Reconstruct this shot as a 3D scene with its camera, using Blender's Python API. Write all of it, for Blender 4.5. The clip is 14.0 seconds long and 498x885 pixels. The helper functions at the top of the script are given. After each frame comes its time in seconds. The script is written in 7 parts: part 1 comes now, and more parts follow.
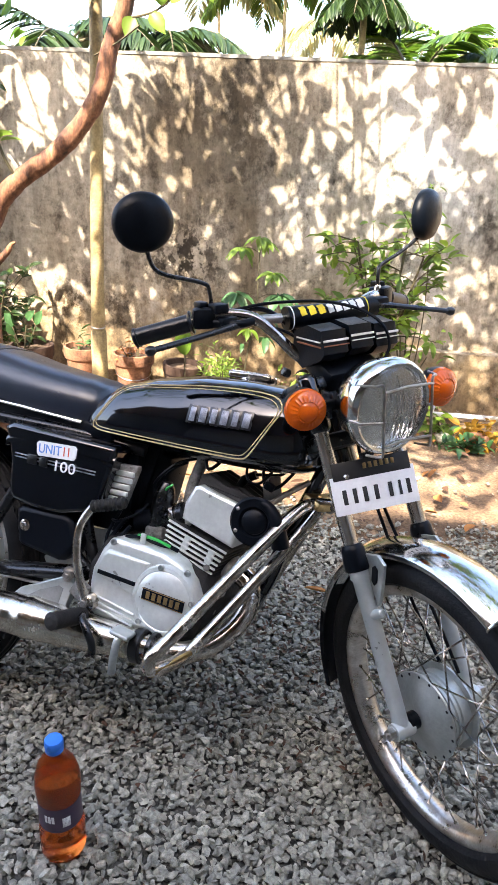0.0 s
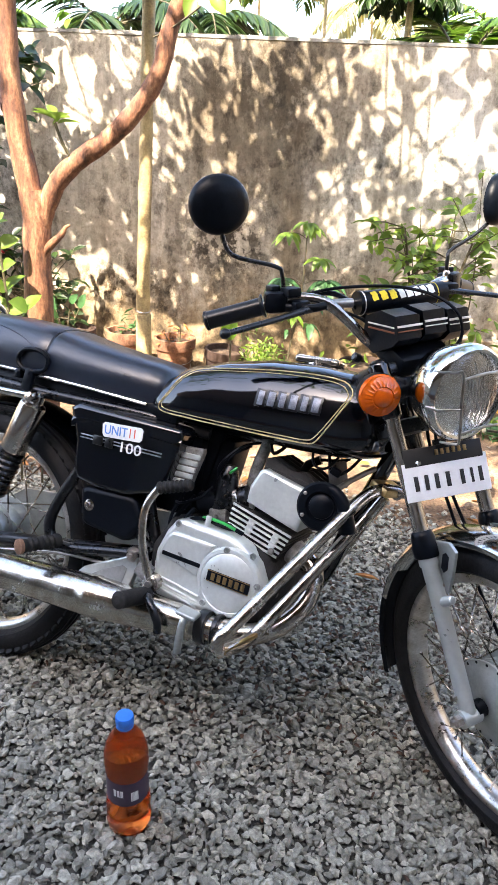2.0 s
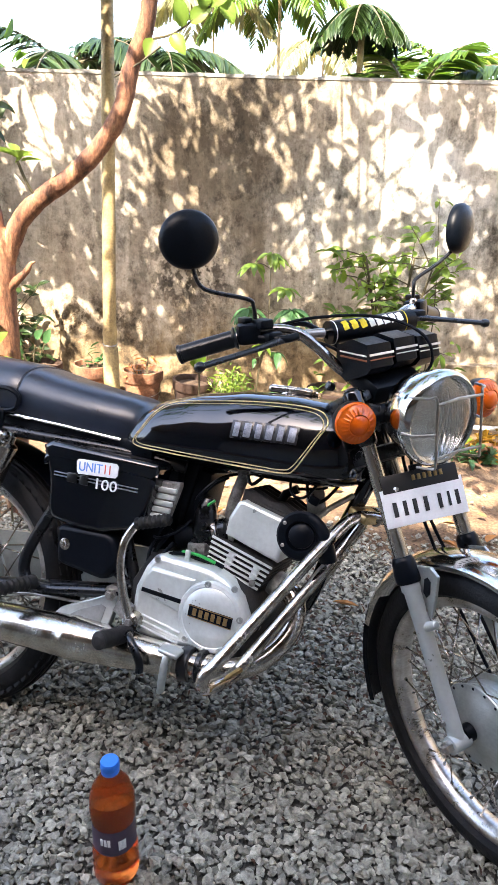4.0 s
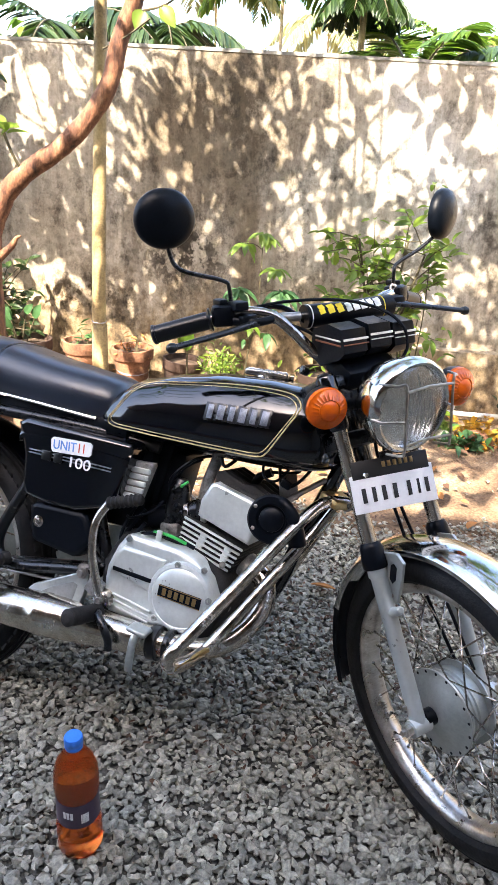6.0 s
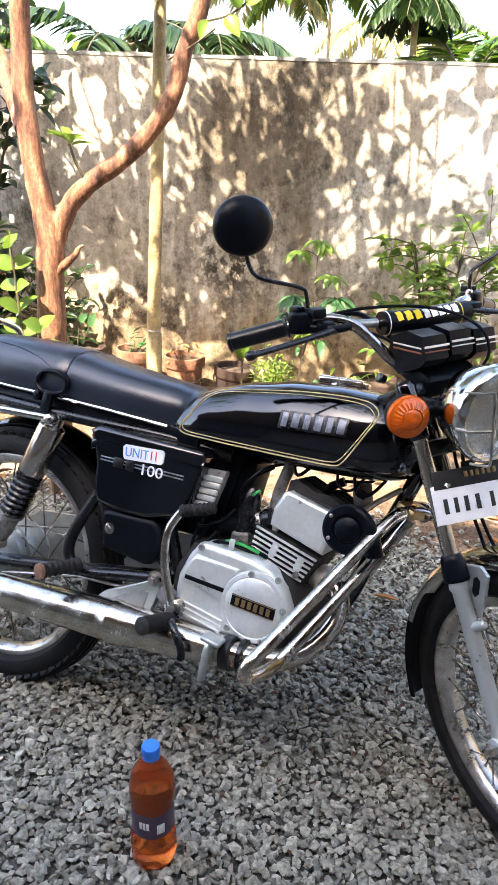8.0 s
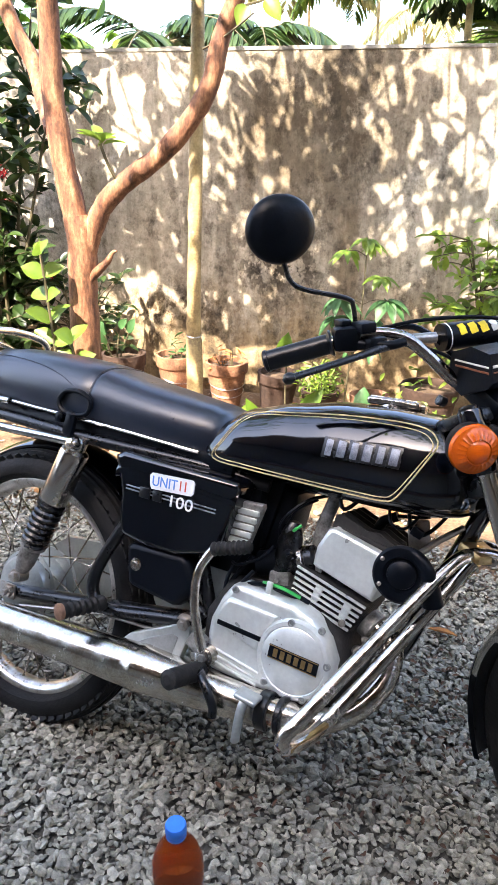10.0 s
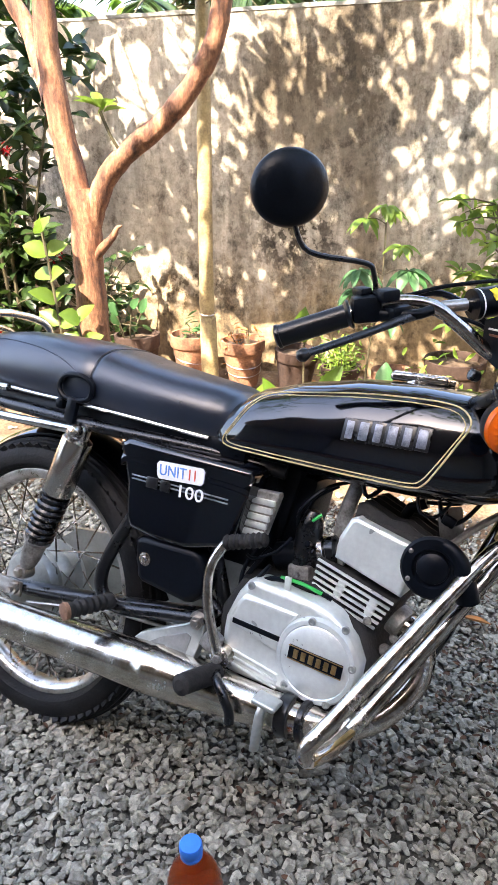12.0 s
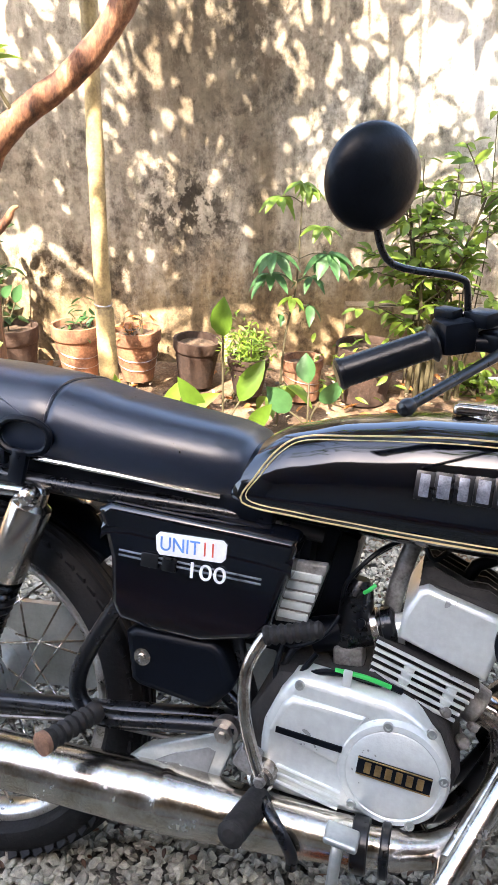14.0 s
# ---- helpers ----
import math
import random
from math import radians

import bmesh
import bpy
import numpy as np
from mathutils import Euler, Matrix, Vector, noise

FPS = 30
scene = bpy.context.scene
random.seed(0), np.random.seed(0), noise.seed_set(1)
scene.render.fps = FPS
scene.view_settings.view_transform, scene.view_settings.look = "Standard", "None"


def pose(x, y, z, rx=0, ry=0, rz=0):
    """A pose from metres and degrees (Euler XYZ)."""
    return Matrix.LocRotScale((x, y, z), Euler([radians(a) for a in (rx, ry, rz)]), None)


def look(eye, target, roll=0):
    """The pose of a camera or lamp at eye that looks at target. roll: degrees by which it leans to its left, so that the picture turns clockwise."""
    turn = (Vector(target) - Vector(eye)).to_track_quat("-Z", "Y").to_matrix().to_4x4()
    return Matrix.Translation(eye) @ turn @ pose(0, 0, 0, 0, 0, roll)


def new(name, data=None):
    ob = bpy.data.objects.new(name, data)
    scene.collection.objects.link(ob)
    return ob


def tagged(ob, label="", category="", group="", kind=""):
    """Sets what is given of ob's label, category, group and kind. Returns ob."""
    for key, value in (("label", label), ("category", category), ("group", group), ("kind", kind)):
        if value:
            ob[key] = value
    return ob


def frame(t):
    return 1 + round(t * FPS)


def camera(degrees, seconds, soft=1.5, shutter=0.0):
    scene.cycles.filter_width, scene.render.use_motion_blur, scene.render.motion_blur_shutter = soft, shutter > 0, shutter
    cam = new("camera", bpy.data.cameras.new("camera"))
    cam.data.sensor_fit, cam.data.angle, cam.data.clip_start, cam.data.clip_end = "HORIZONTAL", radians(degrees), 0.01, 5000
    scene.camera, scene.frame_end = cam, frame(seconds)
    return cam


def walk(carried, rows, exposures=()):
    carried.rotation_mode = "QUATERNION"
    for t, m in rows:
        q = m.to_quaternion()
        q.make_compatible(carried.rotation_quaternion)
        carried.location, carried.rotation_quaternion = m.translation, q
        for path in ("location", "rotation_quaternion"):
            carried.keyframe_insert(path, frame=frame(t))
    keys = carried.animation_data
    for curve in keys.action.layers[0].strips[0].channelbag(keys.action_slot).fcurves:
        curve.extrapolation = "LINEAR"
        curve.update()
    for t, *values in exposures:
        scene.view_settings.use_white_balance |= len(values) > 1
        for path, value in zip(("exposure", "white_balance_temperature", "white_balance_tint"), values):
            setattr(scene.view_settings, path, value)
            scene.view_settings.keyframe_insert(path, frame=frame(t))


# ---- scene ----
cam = camera(39.6, 14.0)

PATH = [
    (0, (0.945, -0.227, 1.224), (0.78, 1.62, 0.474), 2.9),
    (0.5, (0.938, -0.241, 1.219), (0.837, 1.593, 0.429), 2.7),
    (1, (0.925, -0.238, 1.214), (0.766, 1.6, 0.442), 3.0),
    (1.5, (0.908, -0.24, 1.221), (0.71, 1.595, 0.45), 3.0),
    (2, (0.857, -0.243, 1.214), (0.63, 1.582, 0.428), 3.2),
    (2.5, (0.831, -0.24, 1.21), (0.635, 1.593, 0.436), 3.8),
    (3, (0.829, -0.245, 1.217), (0.681, 1.596, 0.448), 3.6),
    (3.2, (0.831, -0.242, 1.216), (0.682, 1.629, 0.526), 1.0),
    (5.3, (0.868, -0.239, 1.227), (0.748, 1.613, 0.482), 4.6),
    (5.5, (0.882, -0.24, 1.224), (0.768, 1.616, 0.486), 4.3),
    (6, (0.886, -0.233, 1.227), (0.757, 1.612, 0.465), 3.7),
    (6.5, (0.884, -0.233, 1.229), (0.742, 1.624, 0.499), 4.4),
    (7, (0.884, -0.233, 1.228), (0.727, 1.618, 0.485), 4.4),
    (7.5, (0.857, -0.237, 1.223), (0.655, 1.601, 0.46), 3.7),
    (8, (0.811, -0.228, 1.219), (0.573, 1.612, 0.472), 2.7),
    (8.2, (0.803, -0.234, 1.217), (0.595, 1.605, 0.457), 3.7),
    (10.3, (0.802, -0.012, 1.214), (0.41, 1.797, 0.456), 0.6),
    (10.5, (0.804, 0.016, 1.211), (0.406, 1.805, 0.41), 0.3),
    (11, (0.791, 0.036, 1.206), (0.337, 1.812, 0.405), 0.3),
    (11.5, (0.771, 0.029, 1.208), (0.284, 1.813, 0.446), 1.7),
    (12, (0.796, 0.043, 1.183), (0.365, 1.819, 0.37), -1.2),
    (12.5, (0.814, 0.029, 1.196), (0.485, 1.84, 0.413), -0.2),
    (13, (0.772, 0.05, 1.184), (0.357, 1.794, 0.296), 1.2),
    (13.5, (0.619, 0.158, 1.178), (0.279, 1.923, 0.3), 1.5),
    (14, (0.488, 0.307, 1.184), (0.495, 2.098, 0.294), 1.1),
]
walk(cam, [(t, look(eye, target, roll)) for t, eye, target, roll in PATH],
     [(0, 2.94), (3.2, 3.03), (5.3, 2.97), (8.2, 3.01), (10.3, 3.10), (12, 3.20), (13.5, 3.26), (14, 3.20)])

# ---- light ----
SUN_TO = Vector((-0.22, -0.60, 0.74)).normalized()
world = bpy.data.worlds.new("sky")
scene.world = world
world.use_nodes = True
wn = world.node_tree
sky = wn.nodes.new("ShaderNodeTexSky")
sky.sky_type, sky.sun_disc = "NISHITA", False
sky.sun_elevation = math.asin(SUN_TO.z)
sky.sun_rotation = math.atan2(SUN_TO.x, SUN_TO.y)
sky.air_density, sky.dust_density = 1.0, 2.5
wn.links.new(sky.outputs[0], wn.nodes["Background"].inputs[0])
wn.nodes["Background"].inputs[1].default_value = 0.15
sun_lamp = bpy.data.lights.new("sun", "SUN")
sun_lamp.energy, sun_lamp.angle, sun_lamp.color = 3.5, radians(0.6), (1.0, 0.93, 0.80)
sun = new("sun", sun_lamp)
sun.matrix_world = look(SUN_TO * 30, (0, 0, 0))
scene.view_settings.use_white_balance = True
scene.view_settings.white_balance_temperature, scene.view_settings.white_balance_tint = 6750, 15

# ---- materials ----
def mat(name, color, rough=0.5, metal=0.0, coat=0.0, vary=0.0, scale=20.0, bump=0.0, bump_scale=60.0, rough_vary=0.0,
        trans=0.0, ior=1.45, alpha=1.0, sheen=0.0, tint=None, spec=0.5, island=False, stretch=None):
    m = bpy.data.materials.new(name)
    m.use_nodes = True
    nt = m.node_tree
    b = nt.nodes["Principled BSDF"]
    b.inputs["Base Color"].default_value = (*color, 1)
    b.inputs["Roughness"].default_value = rough
    b.inputs["Metallic"].default_value = metal
    b.inputs["Coat Weight"].default_value = coat
    b.inputs["Coat Roughness"].default_value = 0.06
    b.inputs["Transmission Weight"].default_value = trans
    b.inputs["IOR"].default_value = ior
    b.inputs["Specular IOR Level"].default_value = spec
    tc = nt.nodes.new("ShaderNodeTexCoord")
    if stretch:
        mp = nt.nodes.new("ShaderNodeMapping")
        mp.inputs["Scale"].default_value = stretch
        nt.links.new(tc.outputs["Object"], mp.inputs["Vector"])
        coords = mp.outputs[0]
    else:
        coords = tc.outputs["Object"]
    if vary or rough_vary:
        n1 = nt.nodes.new("ShaderNodeTexNoise")
        n1.inputs["Scale"].default_value, n1.inputs["Detail"].default_value = scale, 6
        nt.links.new(coords, n1.inputs["Vector"])
        n2 = nt.nodes.new("ShaderNodeTexNoise")
        n2.inputs["Scale"].default_value, n2.inputs["Detail"].default_value = scale * 7.3, 4
        nt.links.new(coords, n2.inputs["Vector"])
        mx = nt.nodes.new("ShaderNodeMath")
        mx.operation = "MULTIPLY_ADD"
        nt.links.new(n1.outputs["Fac"], mx.inputs[0])
        mx.inputs[1].default_value = 0.65
        h = nt.nodes.new("ShaderNodeMath")
        h.operation = "MULTIPLY"
        nt.links.new(n2.outputs["Fac"], h.inputs[0])
        h.inputs[1].default_value = 0.35
        nt.links.new(h.outputs[0], mx.inputs[2])
        if vary:
            ramp = nt.nodes.new("ShaderNodeMapRange")
            ramp.inputs["From Min"].default_value, ramp.inputs["From Max"].default_value = 0.32, 0.68
            nt.links.new(mx.outputs[0], ramp.inputs["Value"])
            mix = nt.nodes.new("ShaderNodeMix")
            mix.data_type = "RGBA"
            lo = tint or tuple(c * (1 - vary) for c in color)
            hi = tuple(min(1, c * (1 + vary * 0.6)) for c in color)
            mix.inputs["A"].default_value, mix.inputs["B"].default_value = (*lo, 1), (*hi, 1)
            nt.links.new(ramp.outputs[0], mix.inputs["Factor"])
            last = mix.outputs["Result"]
            if island:
                geo = nt.nodes.new("ShaderNodeNewGeometry")
                rr = nt.nodes.new("ShaderNodeMapRange")
                rr.inputs["To Min"].default_value, rr.inputs["To Max"].default_value = 0.55, 1.40
                nt.links.new(geo.outputs["Random Per Island"], rr.inputs["Value"])
                mul = nt.nodes.new("ShaderNodeVectorMath")
                mul.operation = "SCALE"
                nt.links.new(last, mul.inputs[0])
                nt.links.new(rr.outputs[0], mul.inputs["Scale"])
                last = mul.outputs[0]
            nt.links.new(last, b.inputs["Base Color"])
        if rough_vary:
            rm = nt.nodes.new("ShaderNodeMapRange")
            rm.inputs["From Min"].default_value, rm.inputs["From Max"].default_value = 0.3, 0.7
            rm.inputs["To Min"].default_value = max(0.02, rough - rough_vary)
            rm.inputs["To Max"].default_value = min(1, rough + rough_vary)
            nt.links.new(mx.outputs[0], rm.inputs["Value"])
            nt.links.new(rm.outputs[0], b.inputs["Roughness"])
    if bump:
        n3 = nt.nodes.new("ShaderNodeTexNoise")
        n3.inputs["Scale"].default_value, n3.inputs["Detail"].default_value = bump_scale, 5
        nt.links.new(coords, n3.inputs["Vector"])
        bp = nt.nodes.new("ShaderNodeBump")
        bp.inputs["Strength"].default_value, bp.inputs["Distance"].default_value = bump, 0.01
        nt.links.new(n3.outputs["Fac"], bp.inputs["Height"])
        nt.links.new(bp.outputs[0], b.inputs["Normal"])
    return m


def leaf_mat(name, color, back=0.5, rough=0.45, yellow=0.35):
    """Thin leaf: diffuse and gloss, with light through the blade; hue changes from leaf to leaf."""
    m = bpy.data.materials.new(name)
    m.use_nodes = True
    nt = m.node_tree
    b, out = nt.nodes["Principled BSDF"], nt.nodes["Material Output"]
    geo = nt.nodes.new("ShaderNodeNewGeometry")
    mix = nt.nodes.new("ShaderNodeMix")
    mix.data_type = "RGBA"
    mix.inputs["A"].default_value = (*[c * 0.6 for c in color], 1)
    mix.inputs["B"].default_value = (color[0] * (1 + yellow * 2.2), color[1] * (1 + yellow), color[2] * 0.9, 1)
    nt.links.new(geo.outputs["Random Per Island"], mix.inputs["Factor"])
    tc = nt.nodes.new("ShaderNodeTexCoord")
    n1 = nt.nodes.new("ShaderNodeTexNoise")
    n1.inputs["Scale"].default_value = 45
    nt.links.new(tc.outputs["Object"], n1.inputs["Vector"])
    mr = nt.nodes.new("ShaderNodeMapRange")
    mr.inputs["To Min"].default_value, mr.inputs["To Max"].default_value = 0.75, 1.2
    nt.links.new(n1.outputs["Fac"], mr.inputs["Value"])
    sc = nt.nodes.new("ShaderNodeVectorMath")
    sc.operation = "SCALE"
    nt.links.new(mix.outputs["Result"], sc.inputs[0])
    nt.links.new(mr.outputs[0], sc.inputs["Scale"])
    nt.links.new(sc.outputs[0], b.inputs["Base Color"])
    b.inputs["Roughness"].default_value = rough
    tr = nt.nodes.new("ShaderNodeBsdfTranslucent")
    nt.links.new(sc.outputs[0], tr.inputs["Color"])
    ms = nt.nodes.new("ShaderNodeMixShader")
    ms.inputs[0].default_value = back
    nt.links.new(b.outputs[0], ms.inputs[1])
    nt.links.new(tr.outputs[0], ms.inputs[2])
    nt.links.new(ms.outputs[0], out.inputs["Surface"])
    return m


def ramp_node(nt, stops):
    r = nt.nodes.new("ShaderNodeValToRGB")
    e = r.color_ramp.elements
    for k, (p, c) in enumerate(stops):
        el = e[k] if k < 2 else e.new(p)
        el.position, el.color = p, (*c, 1)
    return r


def wall_mat():
    """Old cement render: grey-beige, with streaks running down, black algae blotches and pale worn patches."""
    m = bpy.data.materials.new("old_cement_render")
    m.use_nodes = True
    nt = m.node_tree
    b = nt.nodes["Principled BSDF"]
    tc = nt.nodes.new("ShaderNodeTexCoord")
    def noise_at(scale, stretch, detail=6, rough=0.6):
        mp = nt.nodes.new("ShaderNodeMapping")
        mp.inputs["Scale"].default_value = stretch
        nt.links.new(tc.outputs["Object"], mp.inputs["Vector"])
        n = nt.nodes.new("ShaderNodeTexNoise")
        n.inputs["Scale"].default_value, n.inputs["Detail"].default_value = scale, detail
        n.inputs["Roughness"].default_value = rough
        nt.links.new(mp.outputs[0], n.inputs["Vector"])
        return n.outputs["Fac"]
    base = ramp_node(nt, [(0.3, (0.42, 0.345, 0.25)), (0.5, (0.60, 0.53, 0.42)), (0.7, (0.78, 0.74, 0.66))])
    nt.links.new(noise_at(1.6, (1, 1, 0.7)), base.inputs[0])

    def blot(x, z, rx, rz, ragged, edge=0.35, mottle=0.0):
        """1 inside a blotch of that size, 0 outside, with a ragged border."""
        mp = nt.nodes.new("ShaderNodeMapping")
        mp.vector_type = "POINT"
        mp.inputs["Location"].default_value = (-x / rx, 0, -z / rz)
        mp.inputs["Scale"].default_value = (1 / rx, 0, 1 / rz)
        nt.links.new(tc.outputs["Object"], mp.inputs["Vector"])
        ln = nt.nodes.new("ShaderNodeVectorMath")
        ln.operation = "LENGTH"
        nt.links.new(mp.outputs[0], ln.inputs[0])
        ad = nt.nodes.new("ShaderNodeMath")
        ad.operation = "MULTIPLY_ADD"
        nt.links.new(noise_at(7.0, (1, 1, 0.6), 11, 0.78), ad.inputs[0])
        ad.inputs[1].default_value = -ragged
        nt.links.new(ln.outputs["Value"], ad.inputs[2])
        mr = nt.nodes.new("ShaderNodeMapRange")
        mr.inputs["From Min"].default_value, mr.inputs["From Max"].default_value = 1 - ragged / 2, 1 - ragged / 2 - edge
        nt.links.new(ad.outputs[0], mr.inputs["Value"])
        if mottle:
            sp = nt.nodes.new("ShaderNodeMapRange")
            sp.inputs["From Min"].default_value, sp.inputs["From Max"].default_value = 0.47, 0.53
            nt.links.new(noise_at(mottle, (1, 1, 0.8), 8, 0.72), sp.inputs["Value"])
            mu = nt.nodes.new("ShaderNodeMath")
            mu.operation = "MULTIPLY"
            nt.links.new(mr.outputs[0], mu.inputs[0])
            nt.links.new(sp.outputs[0], mu.inputs[1])
            return mu.outputs[0]
        return mr.outputs[0]
    streak = ramp_node(nt, [(0.42, (0.45, 0.43, 0.40)), (0.58, (1, 1, 1))])
    nt.links.new(noise_at(4.6, (2.4, 1, 0.28), 9, 0.66), streak.inputs[0])
    fine = ramp_node(nt, [(0.35, (0.62, 0.60, 0.56)), (0.6, (1.05, 1.04, 1.02))])
    nt.links.new(noise_at(34, (1, 1, 1), 8, 0.7), fine.inputs[0])
    alga = ramp_node(nt, [(0.51, (1, 1, 1)), (0.64, (0.11, 0.10, 0.085))])
    nt.links.new(noise_at(3.4, (1, 1, 0.8), 12, 0.78), alga.inputs[0])
    speck = ramp_node(nt, [(0.36, (0.22, 0.20, 0.17)), (0.48, (1, 1, 1))])
    nt.links.new(noise_at(15, (1, 1, 0.75), 10, 0.75), speck.inputs[0])
    last = base.outputs[0]
    # broad tones: darker upper middle and foot, paler right, dark mottling low down
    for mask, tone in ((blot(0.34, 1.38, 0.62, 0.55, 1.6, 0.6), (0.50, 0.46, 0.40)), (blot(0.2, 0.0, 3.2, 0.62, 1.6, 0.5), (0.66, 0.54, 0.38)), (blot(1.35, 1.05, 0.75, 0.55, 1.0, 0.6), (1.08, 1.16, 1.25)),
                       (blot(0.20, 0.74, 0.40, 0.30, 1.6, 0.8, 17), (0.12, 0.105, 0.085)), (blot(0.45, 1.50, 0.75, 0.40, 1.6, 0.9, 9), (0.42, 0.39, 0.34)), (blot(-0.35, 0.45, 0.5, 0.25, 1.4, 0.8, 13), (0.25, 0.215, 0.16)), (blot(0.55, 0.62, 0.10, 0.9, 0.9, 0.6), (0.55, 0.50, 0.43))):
        mix = nt.nodes.new("ShaderNodeMix")
        mix.data_type, mix.blend_type = "RGBA", "MULTIPLY"
        nt.links.new(mask, mix.inputs["Factor"])
        nt.links.new(last, mix.inputs["A"])
        mix.inputs["B"].default_value = (*tone, 1)
        last = mix.outputs["Result"]
    for other, f in ((streak, 0.6), (fine, 0.8), (alga, 0.9), (speck, 0.7)):
        mix = nt.nodes.new("ShaderNodeMix")
        mix.data_type, mix.blend_type = "RGBA", "MULTIPLY"
        mix.inputs["Factor"].default_value = f
        nt.links.new(last, mix.inputs["A"])
        nt.links.new(other.outputs[0], mix.inputs["B"])
        last = mix.outputs["Result"]
    nt.links.new(last, b.inputs["Base Color"])
    b.inputs["Roughness"].default_value = 0.92
    bp = nt.nodes.new("ShaderNodeBump")
    bp.inputs["Strength"].default_value, bp.inputs["Distance"].default_value = 0.5, 0.012
    nt.links.new(noise_at(42, (1, 1, 1), 8, 0.7), bp.inputs["Height"])
    nt.links.new(bp.outputs[0], b.inputs["Normal"])
    return m


def bark_mat():
    """Smooth reddish bark that peels in long flakes: tan where fresh, dark brown where old, with fine cracks."""
    m = bpy.data.materials.new("peeling_red_bark")
    m.use_nodes = True
    nt = m.node_tree
    b = nt.nodes["Principled BSDF"]
    tc = nt.nodes.new("ShaderNodeTexCoord")
    def noise_at(scale, stretch, detail, rough):
        mp = nt.nodes.new("ShaderNodeMapping")
        mp.inputs["Scale"].default_value = stretch
        nt.links.new(tc.outputs["Object"], mp.inputs["Vector"])
        n = nt.nodes.new("ShaderNodeTexNoise")
        n.inputs["Scale"].default_value, n.inputs["Detail"].default_value, n.inputs["Roughness"].default_value = scale, detail, rough
        nt.links.new(mp.outputs[0], n.inputs["Vector"])
        return n.outputs["Fac"]
    flake = noise_at(26, (1, 1, 0.22), 7, 0.65)
    base = ramp_node(nt, [(0.32, (0.045, 0.020, 0.012)), (0.46, (0.19, 0.080, 0.040)), (0.58, (0.32, 0.150, 0.075)), (0.70, (0.52, 0.32, 0.18))])
    nt.links.new(flake, base.inputs[0])
    grain = ramp_node(nt, [(0.36, (0.45, 0.42, 0.40)), (0.62, (1.1, 1.08, 1.05))])
    nt.links.new(noise_at(120, (1, 1, 0.5), 5, 0.7), grain.inputs[0])
    mix = nt.nodes.new("ShaderNodeMix")
    mix.data_type, mix.blend_type = "RGBA", "MULTIPLY"
    mix.inputs["Factor"].default_value = 0.8
    nt.links.new(base.outputs[0], mix.inputs["A"])
    nt.links.new(grain.outputs[0], mix.inputs["B"])
    nt.links.new(mix.outputs["Result"], b.inputs["Base Color"])
    b.inputs["Roughness"].default_value = 0.72
    bp = nt.nodes.new("ShaderNodeBump")
    bp.inputs["Strength"].default_value, bp.inputs["Distance"].default_value = 0.9, 0.012
    nt.links.new(flake, bp.inputs["Height"])
    nt.links.new(bp.outputs[0], b.inputs["Normal"])
    return m


def soil_mat():
    m = bpy.data.materials.new("sandy_soil")
    m.use_nodes = True
    nt = m.node_tree
    b = nt.nodes["Principled BSDF"]
    tc = nt.nodes.new("ShaderNodeTexCoord")
    n = nt.nodes.new("ShaderNodeTexNoise")
    n.inputs["Scale"].default_value, n.inputs["Detail"].default_value = 5, 9
    nt.links.new(tc.outputs["Object"], n.inputs["Vector"])
    r = ramp_node(nt, [(0.3, (0.075, 0.046, 0.026)), (0.5, (0.20, 0.128, 0.074)), (0.7, (0.37, 0.27, 0.17))])
    nt.links.new(n.outputs["Fac"], r.inputs[0])
    f = nt.nodes.new("ShaderNodeTexNoise")
    f.inputs["Scale"].default_value, f.inputs["Detail"].default_value = 90, 6
    nt.links.new(tc.outputs["Object"], f.inputs["Vector"])
    fr = ramp_node(nt, [(0.35, (0.55, 0.52, 0.5)), (0.65, (1.1, 1.08, 1.05))])
    nt.links.new(f.outputs["Fac"], fr.inputs[0])
    mix = nt.nodes.new("ShaderNodeMix")
    mix.data_type, mix.blend_type = "RGBA", "MULTIPLY"
    mix.inputs["Factor"].default_value = 1
    nt.links.new(r.outputs[0], mix.inputs["A"])
    nt.links.new(fr.outputs[0], mix.inputs["B"])
    nt.links.new(mix.outputs["Result"], b.inputs["Base Color"])
    b.inputs["Roughness"].default_value = 0.95
    bp = nt.nodes.new("ShaderNodeBump")
    bp.inputs["Strength"].default_value, bp.inputs["Distance"].default_value = 0.7, 0.012
    nt.links.new(f.outputs["Fac"], bp.inputs["Height"])
    nt.links.new(bp.outputs[0], b.inputs["Normal"])
    return m


WALL, SOIL = wall_mat(), soil_mat()
BLACK_PAINT = mat("black_enamel", (0.0012, 0.0020, 0.0040), 0.09, coat=0.6, rough_vary=0.05, scale=9, spec=0.5)
BLACK_PLASTIC = mat("black_plastic", (0.0026, 0.0040, 0.0068), 0.36, vary=0.4, scale=25, rough_vary=0.1, bump=0.05, bump_scale=220, spec=0.15)
DARK_CAST = mat("dark_cast_alloy", (0.020, 0.019, 0.018), 0.75, 0.0, vary=0.7, scale=30, tint=(0.012, 0.011, 0.010), bump=0.3, bump_scale=110)
BLACK_SATIN = mat("black_satin_paint", (0.0026, 0.0032, 0.0046), 0.30, coat=0.2, rough_vary=0.12, scale=30)
VINYL = mat("black_seat_vinyl", (0.0068, 0.0122, 0.0250), 0.32, rough_vary=0.06, scale=14, bump=0.04, bump_scale=420, vary=0.3, spec=0.85)
